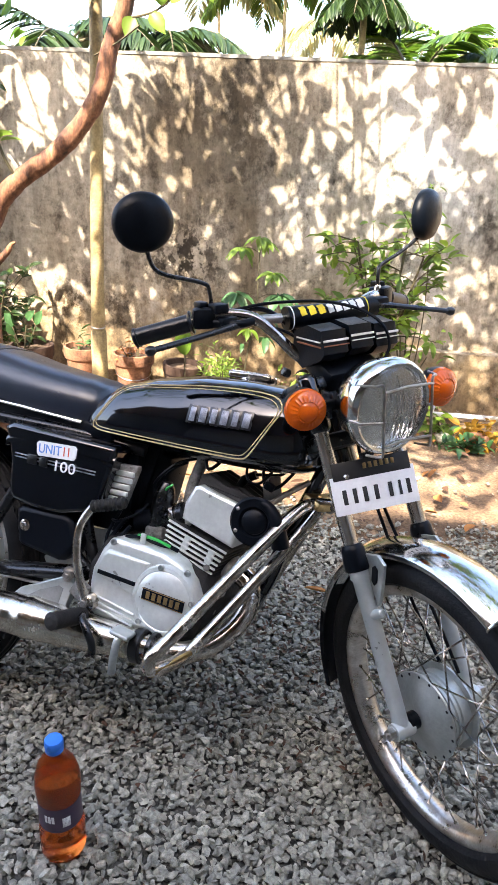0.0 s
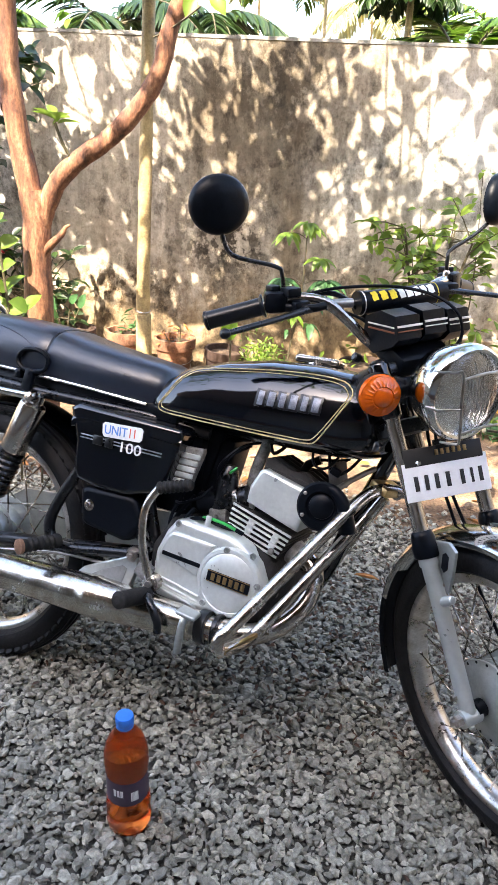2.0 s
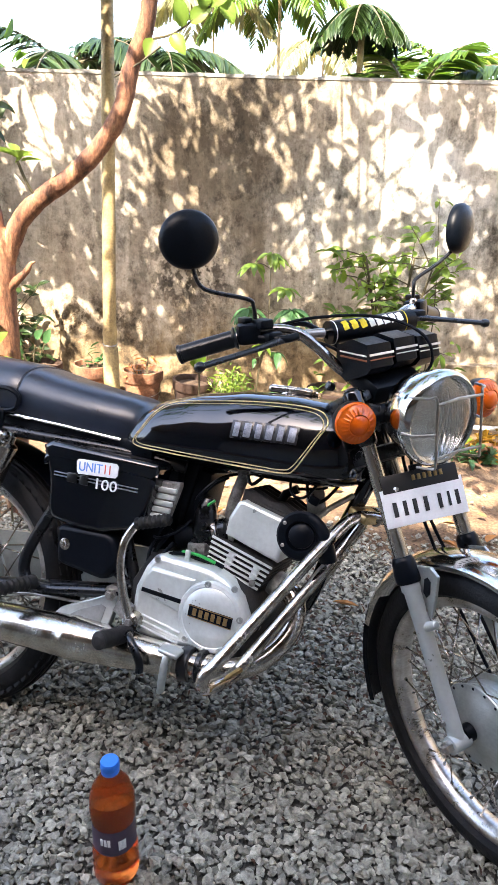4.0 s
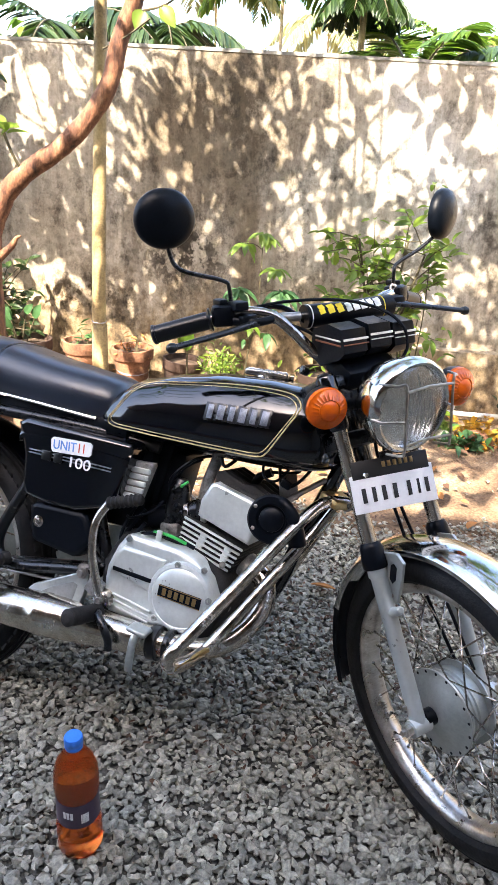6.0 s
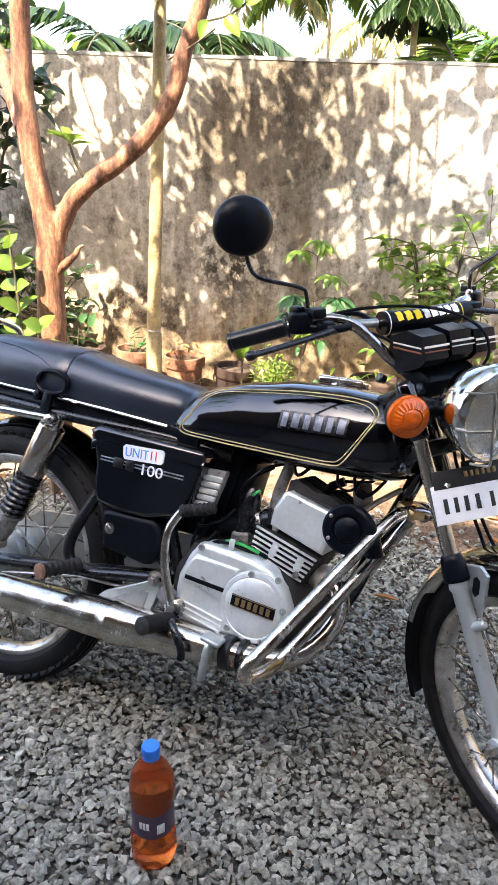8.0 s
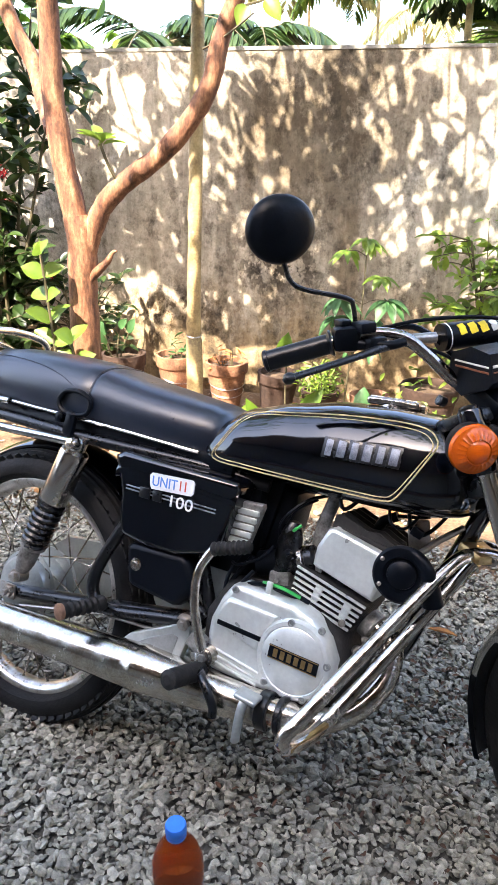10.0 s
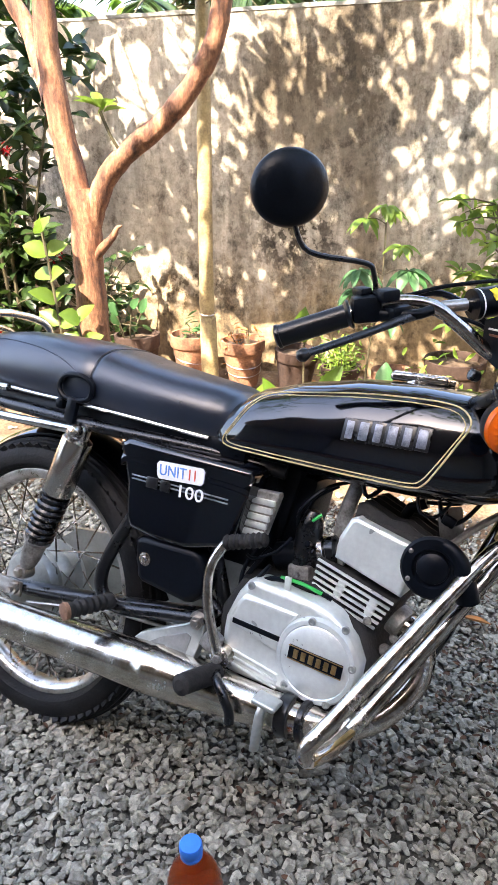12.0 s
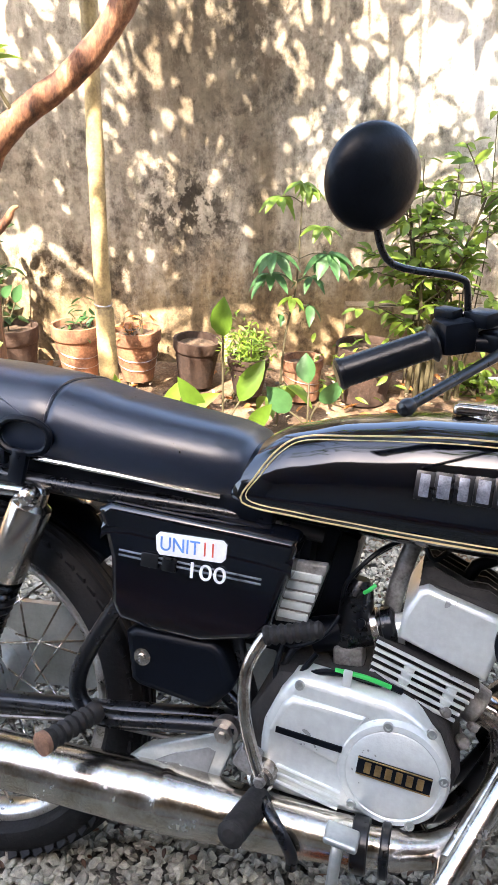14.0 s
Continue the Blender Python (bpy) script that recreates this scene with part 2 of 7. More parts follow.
RUBBER = mat("tyre_rubber", (0.0095, 0.0098, 0.0105), 0.62, vary=0.5, scale=18, bump=0.2, bump_scale=150, spec=0.25)
GRIP = mat("grip_rubber", (0.0026, 0.0036, 0.0062), 0.30, vary=0.4, scale=40, bump=0.05, bump_scale=300, spec=0.45)
PEG_RUBBER = mat("dusty_peg_rubber", (0.020, 0.019, 0.018), 0.7, vary=0.5, scale=60, tint=(0.008, 0.008, 0.008), bump=0.1, bump_scale=200, spec=0.3)
CHROME = mat("chrome", (0.62, 0.625, 0.60), 0.12, 1.0, vary=0.25, scale=28, rough_vary=0.09, bump=0.02, bump_scale=30)
MUFFLER = mat("dulled_chrome", (0.60, 0.58, 0.53), 0.20, 1.0, vary=0.3, scale=30, tint=(0.36, 0.31, 0.24), rough_vary=0.10, bump=0.06, bump_scale=35)
RIM = mat("dusty_chrome", (0.66, 0.645, 0.62), 0.32, 1.0, vary=0.3, scale=40, tint=(0.36, 0.32, 0.27), rough_vary=0.1, stretch=(1, 1, 0.3))
HUB = mat("dull_cast_hub", (0.44, 0.47, 0.455), 0.40, 0.75, vary=0.25, scale=20, rough_vary=0.1, bump=0.08, bump_scale=200)
CHROME_WORN = mat("worn_chrome", (0.60, 0.57, 0.53), 0.2, 1.0, vary=0.5, scale=22, tint=(0.22, 0.17, 0.12), rough_vary=0.14, bump=0.06, bump_scale=60)
STEEL = mat("bare_steel", (0.48, 0.46, 0.43), 0.36, 1.0, vary=0.25, scale=40, tint=(0.28, 0.24, 0.20), rough_vary=0.12)
DARK_CHROME = mat("smoked_chrome", (0.52, 0.48, 0.43), 0.24, 1.0, vary=0.12, scale=12, rough_vary=0.06)
ALU = mat("silver_cast_alloy", (0.70, 0.745, 0.725), 0.34, 0.5, vary=0.18, scale=14, rough_vary=0.1, bump=0.06, bump_scale=260)
ALU_DARK = mat("stained_cast_alloy", (0.30, 0.295, 0.28), 0.5, 0.6, vary=0.6, scale=30, tint=(0.09, 0.08, 0.07), bump=0.15, bump_scale=120)
BRACKET_GREY = mat("darker_grey_paint", (0.24, 0.25, 0.245), 0.5, 0.3, vary=0.3, scale=30, rough_vary=0.1)
FORK_PAINT = mat("grey_fork_paint", (0.54, 0.58, 0.57), 0.36, 0.5, vary=0.10, scale=25, rough_vary=0.1)
ORANGE = mat("amber_lens", (1.0, 0.15, 0.006), 0.07, trans=0.3, ior=1.49, vary=0.2, scale=50)
GLASS = mat("clear_lens_glass", (0.97, 0.98, 0.98), 0.26, trans=1.0, ior=1.25)
LENS = mat("fluted_lens_glass", (0.99, 0.99, 0.99), 0.02, trans=1.0, ior=1.35)
LAMP_SILVER = mat("lamp_silver", (0.97, 0.97, 0.96), 0.22, 1.0)
REFLECTOR = mat("reflector_silver", (0.86, 0.86, 0.84), 0.55, 1.0)
GOLD = mat("gold_pinstripe", (0.62, 0.47, 0.22), 0.4, vary=0.3, scale=50)
WHITE_LINE = mat("cream_line", (0.72, 0.70, 0.64), 0.45, vary=0.2, scale=60)
STRIPE_RED = mat("red_brown_line", (0.22, 0.075, 0.035), 0.45, vary=0.2, scale=60)
PLATE_WHITE = mat("white_plate_paint", (0.78, 0.79, 0.80), 0.35, vary=0.1, scale=30)
INK = mat("black_ink", (0.015, 0.015, 0.015), 0.5)
YELLOW = mat("yellow_print", (0.80, 0.60, 0.02), 0.5, vary=0.15, scale=60)
WHITE_PRINT = mat("white_print", (0.78, 0.78, 0.76), 0.5, vary=0.15, scale=60)
BLUE_PRINT = mat("blue_print", (0.10, 0.25, 0.62), 0.5, vary=0.3, scale=90)
RED_PRINT = mat("red_print", (0.70, 0.10, 0.06), 0.5, vary=0.3, scale=90)
BADGE_GOLD = mat("brass_badge", (0.45, 0.30, 0.13), 0.32, 0.9, vary=0.4, scale=60)
BADGE_SILVER = mat("silver_badge", (0.20, 0.215, 0.25), 0.40, 0.5, vary=0.7, scale=70, tint=(0.05, 0.055, 0.07))
COPPER = mat("rusty_cap", (0.30, 0.17, 0.11), 0.6, 0.5, vary=0.5, scale=60)
GREEN_WIRE = mat("green_wire", (0.02, 0.42, 0.08), 0.4)
TERRACOTTA = mat("terracotta", (0.28, 0.135, 0.072), 0.85, vary=0.7, scale=14, tint=(0.08, 0.04, 0.025), bump=0.3, bump_scale=60)
TERRA_DARK = mat("dark_stained_terracotta", (0.055, 0.031, 0.021), 0.85, vary=0.6, scale=9, bump=0.3, bump_scale=60)
POT_SOIL = mat("potting_soil", (0.10, 0.065, 0.04), 0.95, vary=0.5, scale=40, bump=0.6, bump_scale=90)
BAMBOO = mat("weathered_pole", (0.40, 0.30, 0.14), 0.6, vary=0.5, scale=16, tint=(0.15, 0.105, 0.05), bump=0.12, bump_scale=50)
BARK = bark_mat()
STONE = mat("grey_crushed_granite", (0.300, 0.288, 0.232), 0.72, vary=0.6, scale=90, bump=0.35, bump_scale=160, island=True)
DRY = leaf_mat("dry_leaf", (0.30, 0.15, 0.05), 0.2, 0.7, 0.3)
DRY_DARK = leaf_mat("dark_dry_leaf", (0.075, 0.042, 0.026), 0.15, 0.75, 0.2)
LEAF = leaf_mat("green_leaf", (0.07, 0.16, 0.018), 0.4)
LEAF_LIGHT = leaf_mat("young_green_leaf", (0.155, 0.28, 0.045), 0.45, yellow=0.22)
LEAF_DARK = leaf_mat("dark_green_leaf", (0.022, 0.055, 0.013), 0.3)
BLOSSOM = leaf_mat("red_blossom", (0.55, 0.02, 0.03), 0.3, 0.5, 0.1)
LEAF_MID = leaf_mat("mid_green_leaf", (0.105, 0.215, 0.032), 0.45)
LEAF_YELLOW = leaf_mat("yellowed_leaf", (0.42, 0.26, 0.03), 0.35, 0.55, 0.15)
LEAF_BLUE = leaf_mat("blue_green_leaf", (0.05, 0.15, 0.055), 0.35, 0.5, 0.15)
# bright haze beyond the wall is mixed into this leaf colour
LEAF_HAZE = leaf_mat("haze_tinted_frond", (0.42, 0.44, 0.22), 0.5, 0.45, 0.1)
STEM = mat("green_brown_stem", (0.085, 0.07, 0.035), 0.7, vary=0.4, scale=40)
PET = mat("clear_bottle_plastic", (0.97, 0.97, 0.96), 0.04, trans=1.0, ior=1.2)
DRINK = mat("orange_brown_drink", (1.0, 0.22, 0.035), 0.05, trans=0.86, ior=1.33, vary=0.12, scale=12)
CAP_BLUE = mat("blue_bottle_cap", (0.03, 0.20, 0.72), 0.4, vary=0.1, scale=50)
LABEL_DARK = mat("dark_purple_label", (0.055, 0.035, 0.06), 0.4, vary=0.3, scale=30)
PORCH_FLOOR = mat("added_floor_dark_red", (0.12, 0.05, 0.035), 0.5, vary=0.2, scale=6)
PLASTER = mat("added_house_plaster", (0.22, 0.21, 0.20), 0.9, vary=0.15, scale=2, bump=0.2, bump_scale=40)
PVC = mat("white_plastic_pipe", (0.72, 0.72, 0.70), 0.45, vary=0.2, scale=12)

# ---- mesh helpers ----
def merge(*bms):
    out = bms[0]
    for other in bms[1:]:
        me = bpy.data.meshes.new("tmp")
        other.to_mesh(me)
        out.from_mesh(me)
        bpy.data.meshes.remove(me)
        other.free()
    return out


def finish(name, bm, material, smooth=38):
    bmesh.ops.recalc_face_normals(bm, faces=bm.faces)
    me = bpy.data.meshes.new(name)
    bm.to_mesh(me)
    bm.free()
    for mt in (material if isinstance(material, (list, tuple)) else [material]):
        me.materials.append(mt)
    if smooth:
        me.polygons.foreach_set("use_smooth", [True] * len(me.polygons))
        me.set_sharp_from_angle(angle=radians(smooth))
        for p in me.polygons:
            if p.loop_total > 4:   # flat caps stay flat
                p.use_smooth = False
    return me


def part(name, bm, material, parent, label="", smooth=38):
    ob = new(name, finish(name, bm, material, smooth))
    ob.parent = parent
    if label:
        tagged(ob, label)
    return ob


def thing(name, bm, material, label, category, group="", kind="", m=None, smooth=38):
    ob = new(name, finish(name, bm, material, smooth) if bm else None)
    if m is not None:
        ob.matrix_world = m
    return tagged(ob, label, category, group, kind)


def smooth_path(pts, k=6, closed=False):
    """Catmull-Rom curve through the points."""
    p = [Vector(q) for q in pts]
    n, out = len(p), []
    for i in range(n if closed else n - 1):
        a, b, c, d = (p[(i - 1) % n], p[i], p[(i + 1) % n], p[(i + 2) % n]) if closed else (p[max(i - 1, 0)], p[i], p[i + 1], p[min(i + 2, n - 1)])
        for j in range(k):
            t = j / k
            out.append(0.5 * ((2 * b) + (c - a) * t + (2 * a - 5 * b + 4 * c - d) * t * t + (3 * b - a - 3 * c + d) * t ** 3))
    if not closed:
        out.append(p[-1])
    return out


def sweep(pts, r, n=10, closed=False, cap=True, flat=1.0):
    """A tube of radius r (or one radius a point) along the points."""
    pts = [Vector(p) for p in pts]
    rs = r if isinstance(r, (list, tuple)) else [r] * len(pts)
    bm, rings = bmesh.new(), []
    m = len(pts)
    up = None
    for i, p in enumerate(pts):
        d = (pts[(i + 1) % m] - pts[i - 1]) if closed else (pts[min(i + 1, m - 1)] - pts[max(i - 1, 0)])
        d.normalize()
        if up is None:
            up = d.orthogonal().normalized()
        up = (up - d * up.dot(d)).normalized()
        side = d.cross(up)
        rings.append([bm.verts.new(p + (up * math.cos(a) * flat + side * math.sin(a)) * rs[i]) for a in (2 * math.pi * k / n for k in range(n))])
    for i in range(m if closed else m - 1):
        a, b = rings[i], rings[(i + 1) % m]
        for k in range(n):
            bm.faces.new((a[k], a[(k + 1) % n], b[(k + 1) % n], b[k]))
    if cap and not closed:
        bm.faces.new(rings[0][::-1])
        bm.faces.new(rings[-1])
    return bm


def frame_to(origin, axis):
    """The pose with its z along the axis."""
    return Matrix.Translation(origin) @ Vector(axis).to_track_quat("Z", "Y").to_matrix().to_4x4()


def lathe(profile, n=32, m=None, cap=True):
    """Turns (radius, height) points round z."""
    bm, rings = bmesh.new(), []
    for r, h in profile:
        rings.append([bm.verts.new((r * math.cos(2 * math.pi * k / n), r * math.sin(2 * math.pi * k / n), h)) for k in range(n)])
    for a, b in zip(rings, rings[1:]):
        for k in range(n):
            bm.faces.new((a[k], a[(k + 1) % n], b[(k + 1) % n], b[k]))
    if cap:
        bm.faces.new(rings[0][::-1])
        bm.faces.new(rings[-1])
    if m is not None:
        bm.transform(m)
    return bm


def ring_lathe(profile, n=48, m=None):
    """A closed profile turned round z: tyres, rims, bezels."""
    bm, rings = bmesh.new(), []
    for k in range(n):
        c, s = math.cos(2 * math.pi * k / n), math.sin(2 * math.pi * k / n)
        rings.append([bm.verts.new((r * c, r * s, h)) for r, h in profile])
    q = len(profile)
    for k in range(n):
        a, b = rings[k], rings[(k + 1) % n]
        for j in range(q):
            bm.faces.new((a[j], b[j], b[(j + 1) % q], a[(j + 1) % q]))
    if m is not None:
        bm.transform(m)
    return bm


def rbox(size, bevel=0.004, m=None, segs=2):
    bm = bmesh.new()
    bmesh.ops.create_cube(bm, size=1)
    bmesh.ops.scale(bm, vec=size, verts=bm.verts)
    if bevel:
        bmesh.ops.bevel(bm, geom=bm.edges, offset=bevel, segments=segs, affect="EDGES", profile=0.5)
    if m is not None:
        bm.transform(m)
    return bm


def slab(outline, y0, y1, bevel=0.004, segs=2):
    """An (x, z) outline with thickness from y0 to y1, edges rounded on the y1 side."""
    bm = bmesh.new()
    f = bm.faces.new([bm.verts.new((x, y0, z)) for x, z in outline])
    got = bmesh.ops.extrude_face_region(bm, geom=[f])
    top = [v for v in got["geom"] if isinstance(v, bmesh.types.BMVert)]
    bmesh.ops.translate(bm, verts=top, vec=(0, y1 - y0, 0))
    if bevel:
        s = set(top)
        edges = [e for e in bm.edges if e.verts[0] in s and e.verts[1] in s]
        bmesh.ops.bevel(bm, geom=edges, offset=bevel, segments=segs, affect="EDGES", profile=0.5)
    return bm


def loft(rings, cap=True):
    bm = bmesh.new()
    vs = [[bm.verts.new(p) for p in r] for r in rings]
    n = len(vs[0])
    for a, b in zip(vs, vs[1:]):
        for k in range(n):
            bm.faces.new((a[k], a[(k + 1) % n], b[(k + 1) % n], b[k]))
    if cap:
        bm.faces.new(vs[0][::-1])
        bm.faces.new(vs[-1])
    return bm


def lerp_table(table, x):
    """Smooth reading of rows (x, a, b, ...) at x."""
    if x <= table[0][0]:
        return table[0][1:]
    for p, q in zip(table, table[1:]):
        if x <= q[0]:
            t = (x - p[0]) / (q[0] - p[0])
            t = t * t * (3 - 2 * t) * 0.4 + t * 0.6
            return tuple(a + (b - a) * t for a, b in zip(p[1:], q[1:]))
    return table[-1][1:]

# ---- setting ----
rng = np.random.default_rng(7)


def ground_sheet():
    xs = sorted(set([-300, -60, -20, -8, -4] + [round(-2.5 + 0.125 * i, 3) for i in range(49)] + [5, 8, 20, 60, 300]))
    ys = sorted(set([-300, -60, -20, -8, -3] + [round(-1.5 + 0.125 * i, 3) for i in range(45)] + [6, 9, 20, 60, 300]))
    bm = bmesh.new()
    vs = [[bm.verts.new((x, y, -0.016 + (0.03 * noise.noise((x * 1.1, y * 1.1, 3)) + 0.012 * noise.noise((x * 5, y * 5, 1)) + 0.012) * max(0, min(1, (y - 2.1) / 0.5)))) for x in xs] for y in ys]
    for a, b in zip(vs, vs[1:]):
        for k in range(len(xs) - 1):
            bm.faces.new((a[k], a[k + 1], b[k + 1], b[k]))
    return bm


thing("ground", ground_sheet(), SOIL, "sandy brown soil ground with dry litter beyond the gravel", "ground", kind="structure", smooth=180)


def mesh_from(name, verts, faces_flat, counts, material, smooth=False):
    """A mesh from arrays: corner indices in one run and the corners of each face."""
    me = bpy.data.meshes.new(name)
    me.vertices.add(len(verts))
    me.vertices.foreach_set("co", np.ascontiguousarray(verts, dtype=np.float32).ravel())
    me.loops.add(len(faces_flat))
    me.loops.foreach_set("vertex_index", np.ascontiguousarray(faces_flat, dtype=np.int32))
    me.polygons.add(len(counts))
    me.polygons.foreach_set("loop_start", np.concatenate([[0], np.cumsum(counts)[:-1]]).astype(np.int32))
    me.polygons.foreach_set("use_smooth", np.full(len(counts), smooth))
    me.update(calc_edges=True)
    me.validate()
    me.materials.append(material)
    return me


def stone_shapes(k):
    shapes = []
    for _ in range(k):
        bm = bmesh.new()
        p = rng.normal(size=(14, 3))
        p /= np.linalg.norm(p, axis=1)[:, None]
        p *= rng.uniform(0.85, 1.08, (14, 1)) * np.array([1.12, rng.uniform(0.66, 0.95), rng.uniform(0.42, 0.66)])
        vs = [bm.verts.new(q) for q in p]
        bmesh.ops.convex_hull(bm, input=vs)
        bmesh.ops.delete(bm, geom=[v for v in bm.verts if not v.link_faces], context="VERTS")
        bmesh.ops.triangulate(bm, faces=bm.faces)
        bm.verts.index_update()
        shapes.append((np.array([v.co[:] for v in bm.verts]), np.array([[v.index for v in f.verts] for f in bm.faces])))
        bm.free()
    return shapes


def scatter_stones(name, xy, z, size, material, label, category):
    shapes = stone_shapes(16)
    n = len(xy)
    pick = rng.integers(0, len(shapes), n)
    allv, allf, off = [], [], 0
    for s, (v, f) in enumerate(shapes):
        idx = np.nonzero(pick == s)[0]
        turn, tilt, way = rng.uniform(0, 2 * np.pi, len(idx)), rng.normal(0, 0.38, len(idx)), rng.uniform(0, 2 * np.pi, len(idx))
        q = np.column_stack([np.cos(turn / 2) * np.cos(tilt / 2), np.cos(way) * np.sin(tilt / 2), np.sin(way) * np.sin(tilt / 2), np.sin(turn / 2) * np.cos(tilt / 2)])
        w, x, y, zq = q.T
        R = np.stack([1 - 2 * (y * y + zq * zq), 2 * (x * y - w * zq), 2 * (x * zq + w * y), 2 * (x * y + w * zq), 1 - 2 * (x * x + zq * zq), 2 * (y * zq - w * x), 2 * (x * zq - w * y), 2 * (y * zq + w * x), 1 - 2 * (x * x + y * y)], -1).reshape(-1, 3, 3)
        pts = np.einsum("nij,vj->nvi", R, v) * size[idx][:, None, None]
        pts += np.column_stack([xy[idx], z[idx]])[:, None]
        allv.append(pts.reshape(-1, 3))
        allf.append((f[None] + (np.arange(len(idx)) * len(v))[:, None, None] + off).reshape(-1))
        off += len(idx) * len(v)
    faces = np.concatenate(allf)
    ob = new(name, mesh_from(name, np.concatenate(allv), faces, np.full(len(faces) // 3, 3), material))
    return tagged(ob, label, category, kind="stuff")


def gravel_bed():
    """The packed finer gravel under the loose stones."""
    bm = bmesh.new()
    nx, ny = 60, 34
    vs = [[bm.verts.new((-3.5 + 8 * i / nx, -1.2 + (3.27 + 0.08 * math.sin((-3.5 + 8 * i / nx) * 3.1 + 0.4)) * j / ny, -0.0125 + 0.003 * noise.noise((i * 0.9, j * 0.9, 2)) - (0.02 if j == ny else 0))) for i in range(nx + 1)] for j in range(ny + 1)]
    for a, b in zip(vs, vs[1:]):
        for k in range(nx):
            bm.faces.new((a[k], a[k + 1], b[k + 1], b[k]))
    return bm


thing("gravel_bed", gravel_bed(), mat("packed_grey_gravel", (0.085, 0.079, 0.066), 0.9, vary=0.8, scale=60, tint=(0.028, 0.025, 0.020), bump=0.9, bump_scale=110), "packed grey gravel under the loose stones", "gravel", kind="structure", smooth=180)


def gravel():
    step = 0.0108
    gx, gy = np.meshgrid(np.arange(-1.25, 2.35, step), np.arange(0.42, 2.62, step))
    xy = np.column_stack([gx.ravel(), gy.ravel()]) + rng.uniform(-0.008, 0.008, (gx.size, 2))
    edge = 2.00 + 0.08 * np.sin(xy[:, 0] * 3.1 + 0.4) + 0.05 * np.sin(xy[:, 0] * 8.7) - 0.05 * xy[:, 0]
    over = (xy[:, 1] - edge) / 0.35
    keep = rng.uniform(size=len(xy)) > np.clip(over + 0.15, 0, 1)
    xy = xy[keep]
    size = rng.gamma(8, 0.0092 / 8, len(xy)).clip(0.0045, 0.017)
    z = rng.uniform(-0.010, 0.004, len(xy))
    scatter_stones("gravel", xy, z, size, STONE, "grey angular crushed-stone gravel covering the yard", "gravel")
    return xy


gravel()


def outer_gravel():
    """The same gravel farther off: coarser steps round the stretch that the camera passes."""
    step = 0.027
    gx, gy = np.meshgrid(np.arange(-3.5, 4.5, step), np.arange(-1.2, 2.1, step))
    xy = np.column_stack([gx.ravel(), gy.ravel()]) + rng.uniform(-0.012, 0.012, (gx.size, 2))
    xy = xy[(xy[:, 0] < -1.24) | (xy[:, 0] > 2.34) | (xy[:, 1] < 0.43)]
    size = rng.gamma(8, 0.0165 / 8, len(xy)).clip(0.008, 0.026)
    scatter_stones("outer_gravel", xy, rng.uniform(-0.014, -0.002, len(xy)), size, STONE, "grey crushed-stone gravel in the outer part of the yard", "gravel")


outer_gravel()
# loose stones in the soil beyond the gravel
far_xy = np.column_stack([rng.uniform(-2, 3, 500), rng.uniform(2.3, 3.55, 500)])
scatter_stones("scattered_stones", far_xy, rng.uniform(0.0, 0.014, 500), rng.uniform(0.005, 0.016, 500), mat("buff_stone", (0.36, 0.29, 0.21), 0.9, vary=0.5, scale=30, island=True), "small buff stones scattered over the sandy soil", "stones")

WALL_Y, WALL_TOP, WALL_END = 3.6, 1.70, -7.5


def wall_block(x0, x1, y0, y1, z0, z1, step=0.08, rough=0.006, top_rough=0.012):
    """A wall with a slightly uneven face and a ragged top edge."""
    nx, nz = max(2, round((x1 - x0) / step)), max(2, round((z1 - z0) / step))
    bm = bmesh.new()
    def face_pt(x, y, z, s):
        w = rough * (noise.noise((x * 2.3, z * 2.3, s)) + 0.6 * noise.noise((x * 7, z * 7, s + 5)))
        t = top_rough * (noise.noise((x * 4.0, 2.0, s)) + 0.7 * noise.noise((x * 14, 1.0, s))) if z > z1 - 1e-6 else 0
        return bm.verts.new((x, y + w, z + t))
    front = [[face_pt(x0 + (x1 - x0) * i / nx, y0, z0 + (z1 - z0) * j / nz, 1) for i in range(nx + 1)] for j in range(nz + 1)]
    back = [[face_pt(x0 + (x1 - x0) * i / nx, y1, z0 + (z1 - z0) * j / nz, 9) for i in range(nx + 1)] for j in range(nz + 1)]
    for g in (front, back):
        for j in range(nz):
            for i in range(nx):
                bm.faces.new((g[j][i], g[j][i + 1], g[j + 1][i + 1], g[j + 1][i]))
    for i in range(nx):
        bm.faces.new((front[nz][i], front[nz][i + 1], back[nz][i + 1], back[nz][i]))
        bm.faces.new((front[0][i], front[0][i + 1], back[0][i + 1], back[0][i]))
    for j in range(nz):
        for i in (0, nx):
            bm.faces.new((front[j][i], front[j + 1][i], back[j + 1][i], back[j][i]))
    return bm


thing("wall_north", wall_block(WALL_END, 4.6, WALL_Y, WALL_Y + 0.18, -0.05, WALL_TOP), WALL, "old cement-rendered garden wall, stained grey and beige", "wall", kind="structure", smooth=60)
thing("wall_coping", wall_block(WALL_END - 0.01, 4.62, WALL_Y - 0.004, WALL_Y + 0.19, WALL_TOP - 0.004, WALL_TOP + 0.012, 0.05, 0.005, 0.008),
      mat("bleached_mortar", (0.30, 0.28, 0.235), 0.92, vary=0.45, scale=9, bump=0.5, bump_scale=50), "rough bleached mortar coping along the wall top", "coping", kind="structure", smooth=60)
thing("wall_plinth", wall_block(0.95, 4.6, WALL_Y - 0.085, WALL_Y + 0.01, -0.05, 0.318, 0.07, 0.008, 0.008), WALL, "rough cement plinth along the foot of the wall", "plinth", kind="structure", smooth=60)


